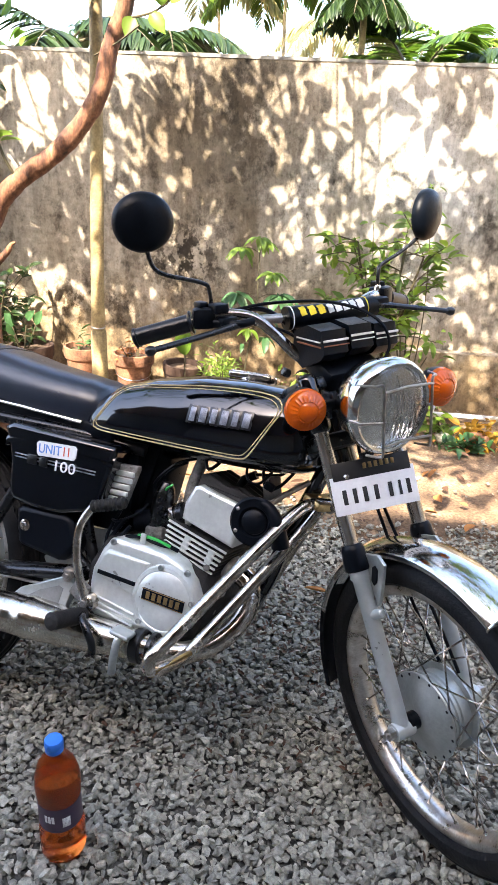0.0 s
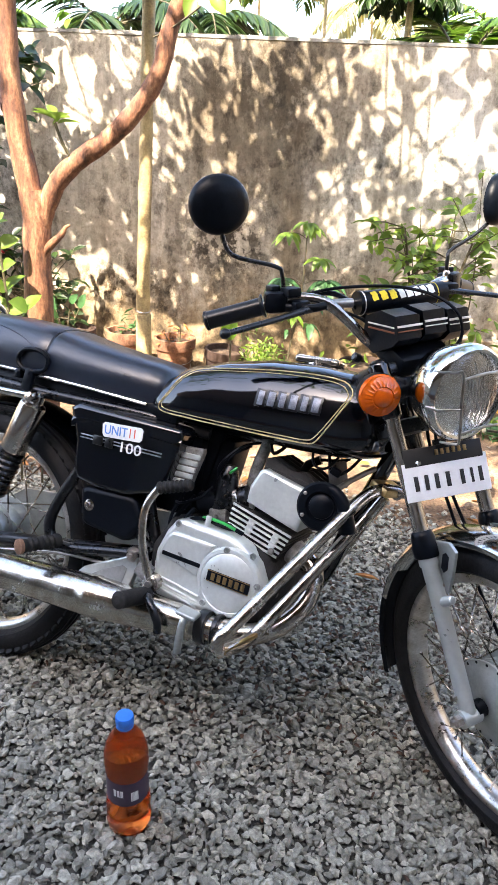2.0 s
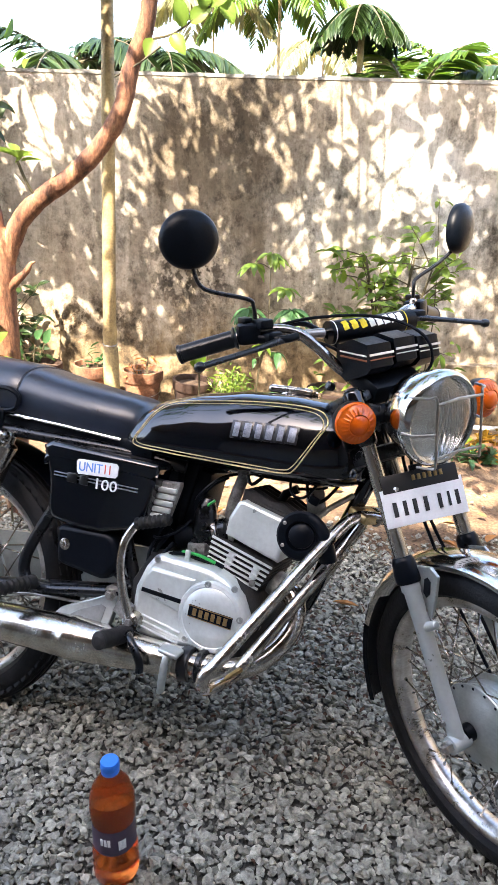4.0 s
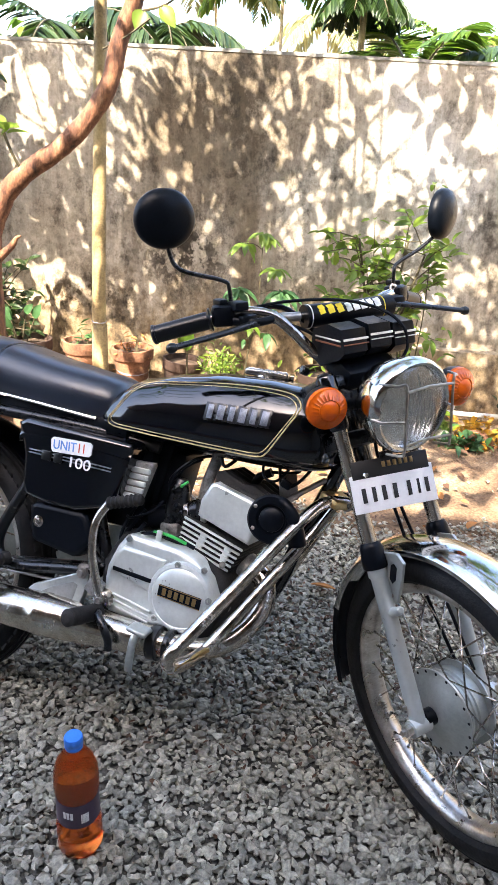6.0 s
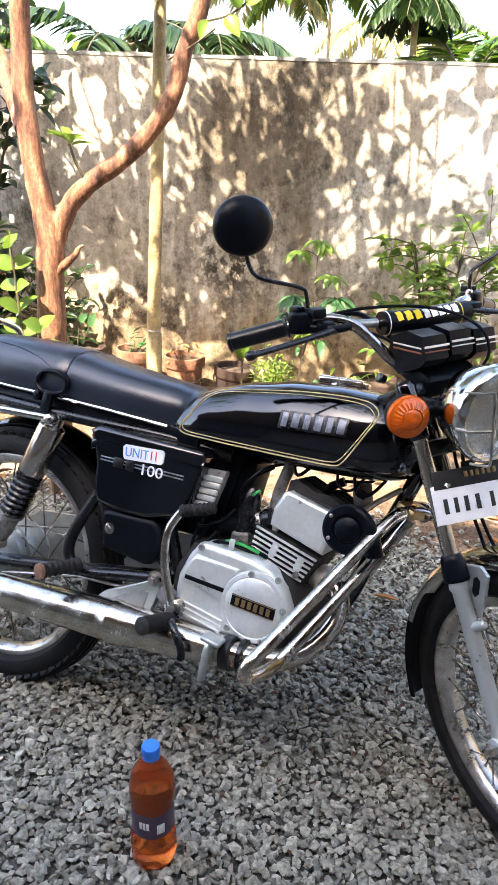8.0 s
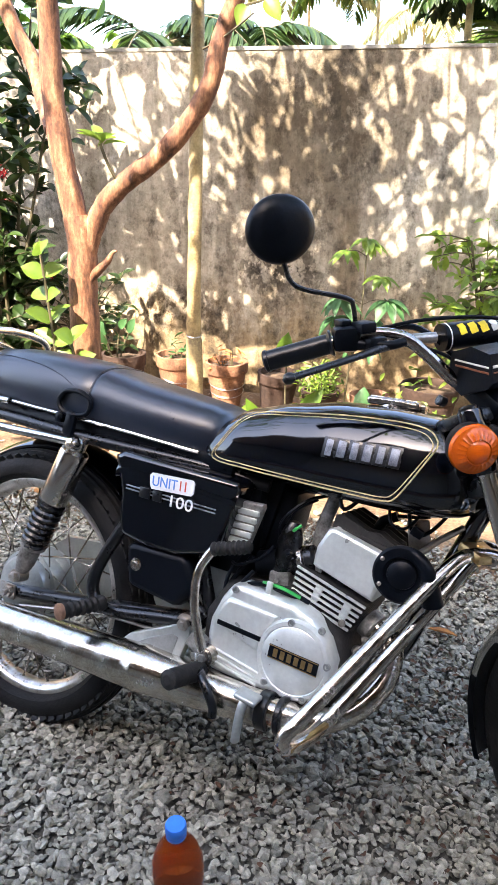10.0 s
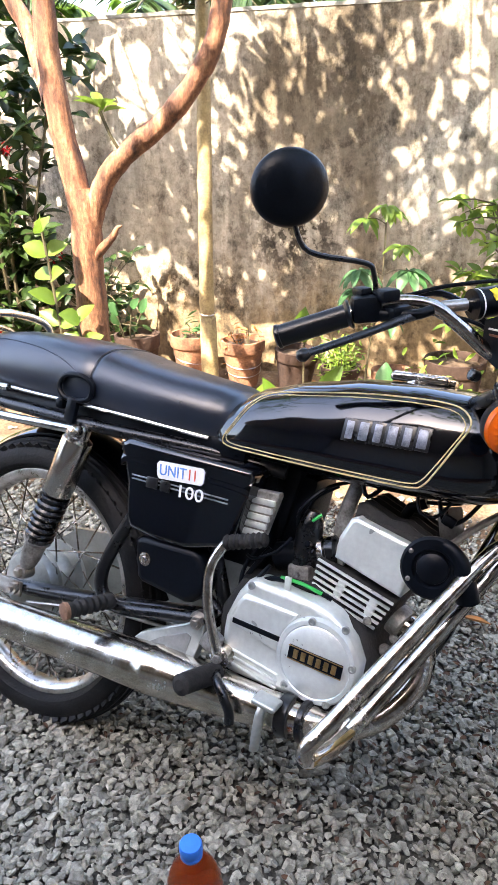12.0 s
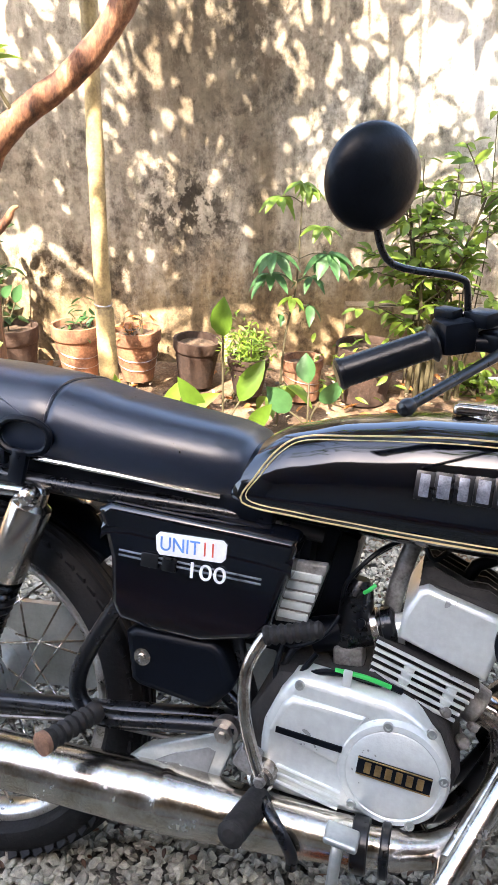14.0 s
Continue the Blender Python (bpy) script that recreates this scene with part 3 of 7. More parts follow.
# unseen side walls, added to block low sky light and darken reflections
for name, x, top in (("added_wall_east", 4.72, 3.4), ("added_wall_west", -7.62, WALL_TOP)):
    thing(name, rbox((0.18, 5.4, top), 0.008, pose(x, 0.85, top / 2 - 0.02)), WALL, "unseen plain side wall, added to cut low sky light", "wall", kind="structure")


def house():
    """An unseen house added behind the camera: a deep dark porch, its roof set to shade the yard."""
    h = new("house")
    tagged(h, "unseen plain house, added so that its porch roof shades the yard", "house", kind="structure")
    part("added_house_wall", rbox((12.4, 0.25, 4.3), 0.01, pose(-1.5, -6.1, 2.15)), PLASTER, h)
    for x in (-7.6, 4.6):
        part("added_porch_side", rbox((0.2, 4.0, 4.3), 0.01, pose(x, -3.97, 2.15)), PLASTER, h)
    part("added_shade_roof", rbox((12.4, 4.9, 0.14), 0.01, pose(-1.5, -3.855, 4.375)), PLASTER, h)
    part("added_porch_floor", rbox((12.0, 3.6, 0.12), 0.01, pose(-1.5, -4.15, 0.03)), PORCH_FLOOR, h)
    return h


house()

# ---- the motorcycle: x ahead, y to its left, z up, from the ground under the rear axle ----
bike = thing("motorcycle", None, None, "old black lightweight motorcycle with chrome guard, leaning on its stand", "motorcycle",
             m=Matrix.Translation((0.022, 1.16, -0.010)) @ Euler((0, 0, radians(-17.5))).to_matrix().to_4x4() @ Euler((radians(-18.0), 0, 0)).to_matrix().to_4x4())
RAKE = Vector((-0.446, 0, 0.895)).normalized()
STEER = Matrix.Translation((1.335, 0, 0)) @ Matrix.Rotation(radians(-42), 4, RAKE) @ Matrix.Translation((-1.335, 0, 0))
RIGHT_Y = Matrix.Rotation(radians(90), 4, "X")   # z axis -> -y
AX_R, AX_F = Vector((0, -0.045, 0.286)), Vector((1.268, 0, 0.308))


def fork(bm):
    bm.transform(STEER)
    return bm


def along_fork(s, y=0.0, ahead=0.0):
    """A point s metres up the fork leg from the axle."""
    return AX_F + RAKE * s + Vector((0.895 * ahead, y, 0.446 * ahead))


def bolt(p, axis, r=0.007, h=0.006):
    return lathe([(r, 0), (r, h * 0.7), (r * 0.8, h)], 6, frame_to(p, axis))


# wheels
def wheel(name, centre, tyre_r, sec, turn, hub, label, grow=1.0):
    w = part(name, ring_lathe([(0.246, -0.023), (0.2455, -0.021), (0.236, -0.020), (0.230, -0.010), (0.230, 0.010), (0.236, 0.020), (0.2455, 0.021), (0.246, 0.023), (0.240, 0.0245), (0.232, 0.022), (0.222, 0.011), (0.221, 0), (0.222, -0.011), (0.232, -0.022), (0.240, -0.0245)], 72), RIM, bike, label)
    base = Matrix.Translation(centre) @ RIGHT_Y
    base = STEER @ base if turn else base
    w.matrix_local = base @ Matrix.Scale(grow, 4)
    prof = [(0.243, 0.022)] + [(tyre_r - sec * 0.95 + sec * 0.95 * math.sin(a), sec * math.cos(a)) for a in np.linspace(-0.35, math.pi + 0.35, 18)] + [(0.243, -0.022)]
    tyre = ring_lathe(prof, 96)
    part("tyre", tyre, RUBBER, w, "grey-black ribbed road tyre")
    ribs = []
    for off in (-0.5, -0.17, 0.17, 0.5):
        a = math.pi / 2 + off
        r, h = tyre_r - sec * 0.95 + sec * 0.95 * math.sin(a), sec * math.cos(a)
        ribs.append(ring_lathe([(r + 0.0028, h - 0.0038), (r + 0.0028, h + 0.0038), (r - 0.002, h + 0.0048), (r - 0.002, h - 0.0048)], 96))
    blocks = []
    for k in range(0 if turn else 72):
        for sgn in (-1, 1):
            a = math.pi / 2 + sgn * 0.95
            r, h = tyre_r - sec * 0.95 + sec * 0.95 * math.sin(a), sec * math.cos(a)
            blocks.append((2 * math.pi * (k + (0.5 if sgn > 0 else 0)) / 72, r, h, sgn))
    tb = merge(*ribs)
    for th, r, h, sgn in blocks:
        m = Matrix.Rotation(th, 4, "Z") @ Matrix.Translation((r, 0, h)) @ Matrix.Rotation(sgn * -0.95, 4, "Y") @ Matrix.Rotation(0.35 * sgn, 4, "X")
        c = [tb.verts.new(m @ Vector((x, y, z))) for x in (-0.002, 0.0012) for y in (-0.0085, 0.0085) for z in (-0.009, 0.009)]
        for q in ((0, 1, 3, 2), (4, 6, 7, 5), (0, 4, 5, 1), (2, 3, 7, 6), (0, 2, 6, 4), (1, 5, 7, 3)):
            tb.faces.new([c[i] for i in q])
    part("tread", tb, RUBBER, w)
    part("hub", hub, HUB, w, "cast alloy drum hub")
    # spokes: one mesh, 36 of them
    r0 = 0.0768 if turn else 0.072
    me = finish("spoke", merge(sweep([(0, 0, 0), (0, 0, 1)], 0.0018, 6), lathe([(0.0035, 0.965), (0.0035, 1.0)], 6)), CHROME_WORN)
    for k in range(36):
        side = 1 if k % 2 else -1
        skew = (1 if (k // 2) % 2 else -1) * 1.05
        th = 2 * math.pi * k / 36
        a = Vector((r0 * math.cos(th + skew), r0 * math.sin(th + skew), side * (0.030 if turn else 0.034)))
        b = Vector((0.224 * math.cos(th), 0.224 * math.sin(th), side * 0.006))
        sp = new("spoke", me)
        sp.parent = w
        sp.matrix_local = frame_to(a, b - a) @ Matrix.Diagonal((1, 1, (b - a).length, 1))
    return w


hub_f = lathe([(0.012, 0.050), (0.026, 0.0485), (0.045, 0.043), (0.060, 0.0375), (0.068, 0.0345), (0.073, 0.0325), (0.0815, 0.0318), (0.0825, 0.0300), (0.0815, 0.0275), (0.071, 0.0265), (0.069, 0.020), (0.0725, 0.018), (0.0725, 0.015), (0.069, 0.013), (0.069, 0.010), (0.0725, 0.008), (0.0725, 0.005), (0.069, 0.003), (0.069, 0.000), (0.0725, -0.002), (0.0725, -0.005), (0.069, -0.007), (0.069, -0.013), (0.070, -0.023), (0.0815, -0.025), (0.0815, -0.029), (0.069, -0.031), (0.066, -0.040), (0.02, -0.046)], 56)
front_wheel = wheel("front_wheel", AX_F, 0.298, 0.036, True, hub_f, "chrome spoked front wheel")
for a in np.linspace(0, 2 * math.pi, 18, endpoint=False):
    part("spoke_hole", lathe([(0.0030, 0.030), (0.0030, 0.0326), (0.0004, 0.0327)], 8, Matrix.Translation((0.0768 * math.cos(a), 0.0768 * math.sin(a), 0))), BLACK_PLASTIC, front_wheel)
part("hub_cap", lathe([(0.017, 0.050), (0.017, 0.070), (0.012, 0.072)], 20), BLACK_PLASTIC, front_wheel)
hub_r = lathe([(0.012, 0.056), (0.04, 0.056), (0.066, 0.05), (0.072, 0.042), (0.072, 0.034), (0.082, 0.033), (0.082, 0.029), (0.060, 0.026), (0.055, 0.0), (0.060, -0.026), (0.082, -0.029), (0.082, -0.033), (0.072, -0.036), (0.07, -0.05), (0.02, -0.055)], 48)
rear_wheel = wheel("rear_wheel", AX_R, 0.308, 0.041, False, hub_r, "chrome spoked rear wheel", 1.035)

# front fork
for sgn in (-1, 1):
    y = 0.083 * sgn
    leg = fork(merge(lathe([(0.009, -0.018), (0.0135, -0.014), (0.0155, -0.006), (0.0150, 0.02), (0.0158, 0.272), (0.0188, 0.276), (0.0188, 0.292), (0.017, 0.295)], 22, frame_to(AX_F + Vector((0, y, 0)), RAKE)),
                     lathe([(0.0165, -0.020), (0.0165, 0.020)], 16, frame_to(along_fork(-0.006, y), (0, 1, 0))),
                     lathe([(0.010, 0), (0.009, 0.018), (0.0075, 0.034), (0.005, 0.036)], 16, frame_to(along_fork(0.205, y, 0.005), (0.8, 0, 0.6)))))
    lg = part("fork_leg", leg, FORK_PAINT, bike, "grey painted lower fork leg")
    part("axle_nut", fork(lathe([(0.011, 0.0), (0.011, 0.014), (0.006, 0.015), (0.006, 0.022)], 6, frame_to(along_fork(-0.006, y + sgn * 0.019), (0, sgn, 0)))), STEEL, lg)
    part("pinch_bolt", fork(bolt(along_fork(0.035, y + sgn * 0.019), (0, sgn, 0), 0.006, 0.008)), STEEL, lg)
    part("fork_boot", fork(lathe([(0.0222, 0.290), (0.0246, 0.294), (0.0246, 0.310), (0.0225, 0.320), (0.0220, 0.330), (0.0190, 0.338), (0.0172, 0.340)], 22, frame_to(AX_F + Vector((0, y, 0)), RAKE))), BLACK_PLASTIC, bike, "black rubber fork boot")
    part("fork_tube", fork(lathe([(0.0146, 0.30), (0.0146, 0.63)], 22, frame_to(AX_F + Vector((0, y, 0)), RAKE))), DARK_CHROME, bike, "chromed fork tube")
    part("fork_shroud", fork(lathe([(0.017, 0.555), (0.0205, 0.56), (0.0205, 0.655), (0.019, 0.66)], 22, frame_to(AX_F + Vector((0, y, 0)), RAKE))), BLACK_PAINT, bike, "black fork shroud")
    part("fork_bolt", fork(lathe([(0.016, 0.655), (0.016, 0.664), (0.012, 0.668)], 12, frame_to(AX_F + Vector((0, y, 0)), RAKE))), BLACK_SATIN, bike)
part("lower_clamp", fork(rbox((0.075, 0.190, 0.032), 0.012, Matrix.Translation(along_fork(0.535, 0, -0.03)) @ Matrix.Rotation(-radians(26.5), 4, "Y"))), BLACK_SATIN, bike)
part("upper_clamp", fork(rbox((0.085, 0.205, 0.024), 0.008, Matrix.Translation(along_fork(0.648, 0, -0.03)) @ Matrix.Rotation(-radians(26.5), 4, "Y"))), BLACK_SATIN, bike)
part("steering_head", lathe([(0.03, 0.76), (0.03, 0.98)], 20, frame_to((1.335, 0, 0), RAKE)), BLACK_PAINT, bike)
part("brake_cable", fork(sweep(smooth_path([along_fork(0.05, 0.06, 0.02), along_fork(0.2, 0.045, 0.01), along_fork(0.36, 0.03, -0.02), along_fork(0.5, 0.03, -0.03), along_fork(0.62, 0.05, 0.0)], 6), 0.0035, 8)), BLACK_PLASTIC, bike)
part("speedometer_cable", fork(sweep(smooth_path([along_fork(0.03, 0.055, -0.01), along_fork(0.2, 0.03, -0.02), along_fork(0.36, 0.016, -0.025), along_fork(0.5, 0.012, -0.03), along_fork(0.64, 0.0, 0.02)], 6), 0.0035, 8)), BLACK_PLASTIC, bike)


def fender(centre, r, half, a0, a1, thick=0.002, crown=0.020, n=44, lip=0.008):
    """A curved mudguard with a crowned section, between two angles from straight ahead."""
    sec = [(-half, -crown - lip), (-half * 1.02, -crown), (-half * 0.82, -crown * 0.42), (-half * 0.45, -crown * 0.1), (0, 0.003), (half * 0.45, -crown * 0.1), (half * 0.82, -crown * 0.42), (half * 1.02, -crown), (half, -crown - lip)]
    sec = sec + [(y * 0.96, z - thick * 1.5) for y, z in reversed(sec)]
    rings = []
    for k in range(n + 1):
        a = radians(a0 + (a1 - a0) * k / n)
        rings.append([(centre.x + (r + z) * math.cos(a), centre.y + y, centre.z + (r + z) * math.sin(a)) for y, z in sec])
    return loft(rings)


ff = part("front_mudguard", fork(fender(AX_F, 0.330, 0.044, 62, 168, 0.002, 0.017)), CHROME, bike, "chromed front mudguard")
tip = [Vector((AX_F.x + (0.330 + z) * math.cos(radians(62)), AX_F.y + y, AX_F.z + (0.330 + z) * math.sin(radians(62)))) for y, z in ((-0.0445, -0.024), (-0.0449, -0.017), (-0.036, -0.007), (-0.020, -0.0015), (0, 0.003), (0.020, -0.0015), (0.036, -0.007), (0.0449, -0.017), (0.0445, -0.024))]
part("rolled_edge", fork(sweep(smooth_path(tip, 4), 0.0034, 8)), CHROME, ff)
part("mud_flap", fork(fender(AX_F, 0.331, 0.043, 160, 203, 0.003, 0.016)), BLACK_PLASTIC, bike, "black rubber mud flap")
for sgn in (-1, 1):
    y = 0.066 * sgn
    o = [(1.118, 0.592), (1.178, 0.612), (1.197, 0.600), (1.194, 0.560), (1.186, 0.512), (1.170, 0.500), (1.150, 0.508), (1.158, 0.545), (1.145, 0.575)]
    br = slab(o, y, y + 0.006 * sgn, 0.0015)
    b = part("mudguard_bracket", fork(br), HUB, bike)
    part("slot", fork(slab([(1.164, 0.556), (1.166, 0.584), (1.173, 0.590), (1.181, 0.584), (1.180, 0.558), (1.172, 0.548)], y + 0.0055 * sgn, y + 0.0075 * sgn, 0.0006)), BLACK_PLASTIC, b)
    part("bracket_bolt", fork(bolt((1.172, y + 0.006 * sgn, 0.522), (0, sgn, 0), 0.005)), STEEL, b)

# headlight
HL = Vector((1.125, -0.007, 0.867))
FWD = Matrix.Translation(HL) @ Matrix.Rotation(radians(90 + 3), 4, "Y") @ Matrix.Scale(0.945, 4)   # z axis -> ahead, a touch down
hl = part("headlight", fork(lathe([(0.012, -0.105), (0.045, -0.098), (0.072, -0.075), (0.086, -0.04), (0.089, -0.012), (0.088, -0.006)], 40, FWD)), CHROME, bike, "round chromed headlight")
part("bezel", fork(ring_lathe([(0.089, -0.014), (0.094, -0.010), (0.0945, 0.002), (0.091, 0.010), (0.086, 0.014), (0.0815, 0.012), (0.0815, 0.006), (0.086, 0.0)], 56, FWD)), CHROME, hl, "polished chrome headlight rim")
part("reflector", fork(lathe([(0.014, -0.062), (0.03, -0.056), (0.055, -0.04), (0.075, -0.018), (0.083, 0.002)], 40, FWD, cap=False)), LAMP_SILVER, hl)
part("bulb", fork(lathe([(0.004, -0.062), (0.010, -0.055), (0.011, -0.03), (0.007, -0.02), (0.002, -0.017)], 16, FWD)), GLASS, hl)


def fluted_lens(n=120, rings=30):
    """Domed lens: smooth outside, the inside ribbed upright above and more coarsely below."""
    def dome(r):
        return 0.004 + 0.0272 * (1 - (r / 0.083) ** 2) ** 0.85
    bm = bmesh.new()
    faces = []
    for inside in (False, True):
        rows = []
        for i in range(rings + 1):
            r = 0.083 * i / rings
            row = []
            for k in range(n if i else 1):
                a = 2 * math.pi * k / n
                x, y = r * math.cos(a), r * math.sin(a)
                h = dome(r)
                if inside:
                    side = y
                    h -= 0.0026 - (0.0011 if x < 0.012 else 0.0006) * math.cos(side * 2 * math.pi / (0.0072 if x < 0.012 else 0.0125)) * min(1, (0.083 - r) / 0.01)
                row.append(bm.verts.new((x, y, h)))
            rows.append(row)
        for i in range(rings):
            p, q = rows[i], rows[i + 1]
            for k in range(n):
                f = (p[0], q[k], q[(k + 1) % n]) if i == 0 else (p[k], q[k], q[(k + 1) % n], p[(k + 1) % n])
                bm.faces.new(f if not inside else tuple(reversed(f)))
        faces.append(rows[-1])
    for k in range(n):
        j = (k + 1) % n
        bm.faces.new((faces[0][k], faces[1][k], faces[1][j], faces[0][j]))
    bm.transform(FWD)
    return bm


lens_ob = part("lens", fork(fluted_lens()), LENS, hl, "clear ribbed headlight glass", smooth=60)
lens_ob.visible_shadow = False


def guard_bars():
    z0, z1, y0, y1 = -0.068, 0.055, -0.044, 0.086
    X = 0.045
    r = 0.0026
    out = []
    for y in (-0.050, 0.062):
        out.append(sweep(smooth_path([(0.0, y * 1.5, z1 * 0.95), (X * 0.8, y * 1.25, z1), (X, y, z1 * 0.97), (X, y, 0), (X, y, z0), (X * 0.8, y * 1.05, z0 * 1.15), (0.0, y * 1.05, z0 * 1.25)], 4), r, 7))
    for z in (z1 * 0.80, z0 * 0.82):
        out.append(sweep([(X + 0.002, -0.05, z), (X + 0.003, 0.0, z + 0.004), (X + 0.002, 0.062, z)], r, 7))
    out.append(sweep([(0.0, -0.092, -0.01), (X * 0.5, -0.086, -0.012), (X, -0.050, -0.012)], r, 7))
    out.append(sweep([(0.0, 0.094, -0.01), (X * 0.5, 0.09, -0.012), (X, 0.062, -0.012)], r, 7))
    return out


for b in guard_bars():
    b.transform(Matrix.Translation(HL) @ Matrix.Scale(0.96, 4))
    part("guard_bar", fork(b), STEEL, hl)

# turn signals
for sgn in (-1, 1):
    c = Vector((1.045, -0.134, 0.866)) if sgn < 0 else Vector((1.075, 0.159, 0.866))
    f = Matrix.Translation(c) @ Matrix.Rotation(radians(-16 if sgn < 0 else 0), 4, "Z") @ Matrix.Rotation(radians(90), 4, "Y")
    sig = part("turn_signal", fork(lathe([(0.012, -0.040), (0.026, -0.036), (0.036, -0.02), (0.0385, -0.004), (0.0385, 0.002)], 32, f)), BLACK_PLASTIC, bike, "round turn signal with amber lens")
    prof = [(0.0385, 0.0), (0.0395, 0.004), (0.0375, 0.010)]
    prof += [(r, 0.0100 + 0.017 * (1 - (r / 0.036) ** 2)) for r in (0.0345, 0.032, 0.029, 0.026, 0.023, 0.020)] + [(0.0185, 0.0205), (0.017, 0.0225), (0.013, 0.0255), (0.008, 0.0275), (0.003, 0.0285), (0.0005, 0.0286)]
    dome = lathe(prof, 72)
    for v in dome.verts:
        r, turn = math.hypot(v.co.x, v.co.y), round(math.atan2(v.co.y, v.co.x) / (2 * math.pi) * 72)
        if 0.019 < r < 0.0335 and turn % 3 == 0:
            v.co.z += 0.0012
    dome.transform(f)
    part("lens", fork(dome), ORANGE, sig, "ribbed amber lens")
    part("stalk", fork(merge(lathe([(0.0165, 0), (0.0165, 0.03), (0.019, 0.034), (0.019, 0.052)], 20, frame_to(c + Vector((-0.012, -0.036 * sgn, 0)), (0, -sgn, 0))))), BLACK_PLASTIC, sig)
    part("headlight_ear", fork(rbox((0.03, 0.008, 0.05), 0.003, Matrix.Translation((1.04 + 0.008 * sgn, 0.076 * sgn, 0.862)))), BLACK_SATIN, bike)

# plate
PL = Matrix.Translation((1.116, -0.031, 0.720)) @ Matrix.Rotation(radians(-19), 4, "Z") @ Matrix.Rotation(radians(-24), 4, "Y") @ Matrix.Rotation(radians(4.5), 4, "X") @ Matrix.Scale(0.88, 4)
npl = part("number_plate", fork(rbox((0.0025, 0.186, 0.080), 0.001, PL @ Matrix.Translation((0, 0, -0.012)))), PLATE_WHITE, bike, "white number plate with black bars")
part("plate_header", fork(rbox((0.003, 0.172, 0.038), 0.001, PL @ Matrix.Translation((0.0005, 0, 0.0385)))), INK, npl)
for k, (y, w) in enumerate(((-0.060, 0.013), (-0.040, 0.012), (-0.020, 0.013), (0.002, 0.013), (0.030, 0.012), (0.049, 0.008), (0.066, 0.012))):
    part("plate_bar", fork(rbox((0.0012, w * 0.72, 0.031), 0.0003, PL @ Matrix.Translation((0.0016, y * 1.12, -0.016)))), INK, npl)
for k in range(6):
    part("header_bar", fork(rbox((0.0012, 0.0075, 0.012), 0.0003, PL @ Matrix.Translation((0.0024, -0.014 + 0.0125 * k, 0.043)))), BADGE_GOLD, npl)
part("plate_bolt", fork(bolt(PL @ Vector((0.002, -0.058, 0.028)), (1, 0, 0), 0.005)), CHROME_WORN, npl)
part("plate_stay", fork(rbox((0.006, 0.03, 0.10), 0.002, PL @ Matrix.Translation((-0.008, 0, 0.02)))), BLACK_SATIN, bike)

# instrument pods
def pod(y0, y1, dz=0.0):
    o = [(0.895, 0.935), (0.903, 0.988), (0.950, 1.004), (0.993, 0.998), (1.004, 0.955), (0.990, 0.941), (0.93, 0.918)]
    bm = slab([(x, z + dz) for x, z in o], y0, y1, 0.010)
    return bm


for y0, y1, dz, low in ((-0.062, 0.0, -0.008, STRIPE_RED), (0.002, 0.060, -0.004, WHITE_LINE), (0.062, 0.120, -0.008, WHITE_LINE)):
    pd = part("instrument_pod", fork(pod(y0, y1, dz)), BLACK_PLASTIC, bike, "angular black instrument pod")
    part("pod_stripe", fork(rbox((0.0018, y1 - y0 - 0.004, 0.0044), 0.0004, Matrix.Translation((0.9992, (y0 + y1) / 2, 0.979 + dz)) @ Matrix.Rotation(radians(-14), 4, "Y"))), WHITE_LINE, pd)
    part("pod_stripe", fork(rbox((0.0016, y1 - y0 - 0.004, 0.0022), 0.0004, Matrix.Translation((1.0014, (y0 + y1) / 2, 0.970 + dz)) @ Matrix.Rotation(radians(-14), 4, "Y"))), low, pd)
    if y0 < -0.05:
        part("pod_stripe", fork(rbox((0.080, 0.0016, 0.0030), 0.0004, Matrix.Translation((0.952, y0 - 0.0002, 0.9765 + dz)))), WHITE_LINE, pd)
        part("pod_stripe", fork(rbox((0.080, 0.0016, 0.0034), 0.0004, Matrix.Translation((0.953, y0 - 0.0002, 0.9675 + dz)))), low, pd)
part("pod_shell", fork(rbox((0.10, 0.13, 0.045), 0.012, Matrix.Translation((0.955, 0.015, 0.908)) @ Matrix.Rotation(radians(24), 4, "Y"))), BLACK_PLASTIC, bike)
part("ignition_lock", fork(lathe([(0.011, 0), (0.011, 0.016), (0.007, 0.018)], 20, frame_to((0.915, -0.085, 0.90), (0, -1, 0.5)) @ Matrix.Scale(0.8, 4))), BLACK_SATIN, bike)

# handlebar and controls
half = [(0.905, 0.0, 0.925), (0.910, -0.03, 0.925), (0.909, -0.058, 0.930), (0.884, -0.100, 0.980), (0.862, -0.135, 1.010), (0.839, -0.19, 1.018), (0.808, -0.245, 1.004), (0.757, -0.333, 0.981)]
bar = [(x, -y, z) for x, y, z in reversed(half)] + half[1:]
part("handlebar", fork(sweep(smooth_path(bar, 5), 0.0112, 14)), CHROME_WORN, bike, "chromed high-rise handlebar")
part("crossbar", fork(sweep([(0.856, -0.145, 1.005), (0.885, -0.02, 1.0), (0.89, 0.02, 1.0), (0.856, 0.145, 1.005)], 0.008, 12)), CHROME, bike)
pad = part("crossbar_pad", fork(sweep([(0.878, -0.066, 1.001), (0.888, 0.02, 1.0), (0.870, 0.155, 1.0)], 0.0235, 20)), BLACK_PLASTIC, bike, "black padded crossbar sleeve with printed band")
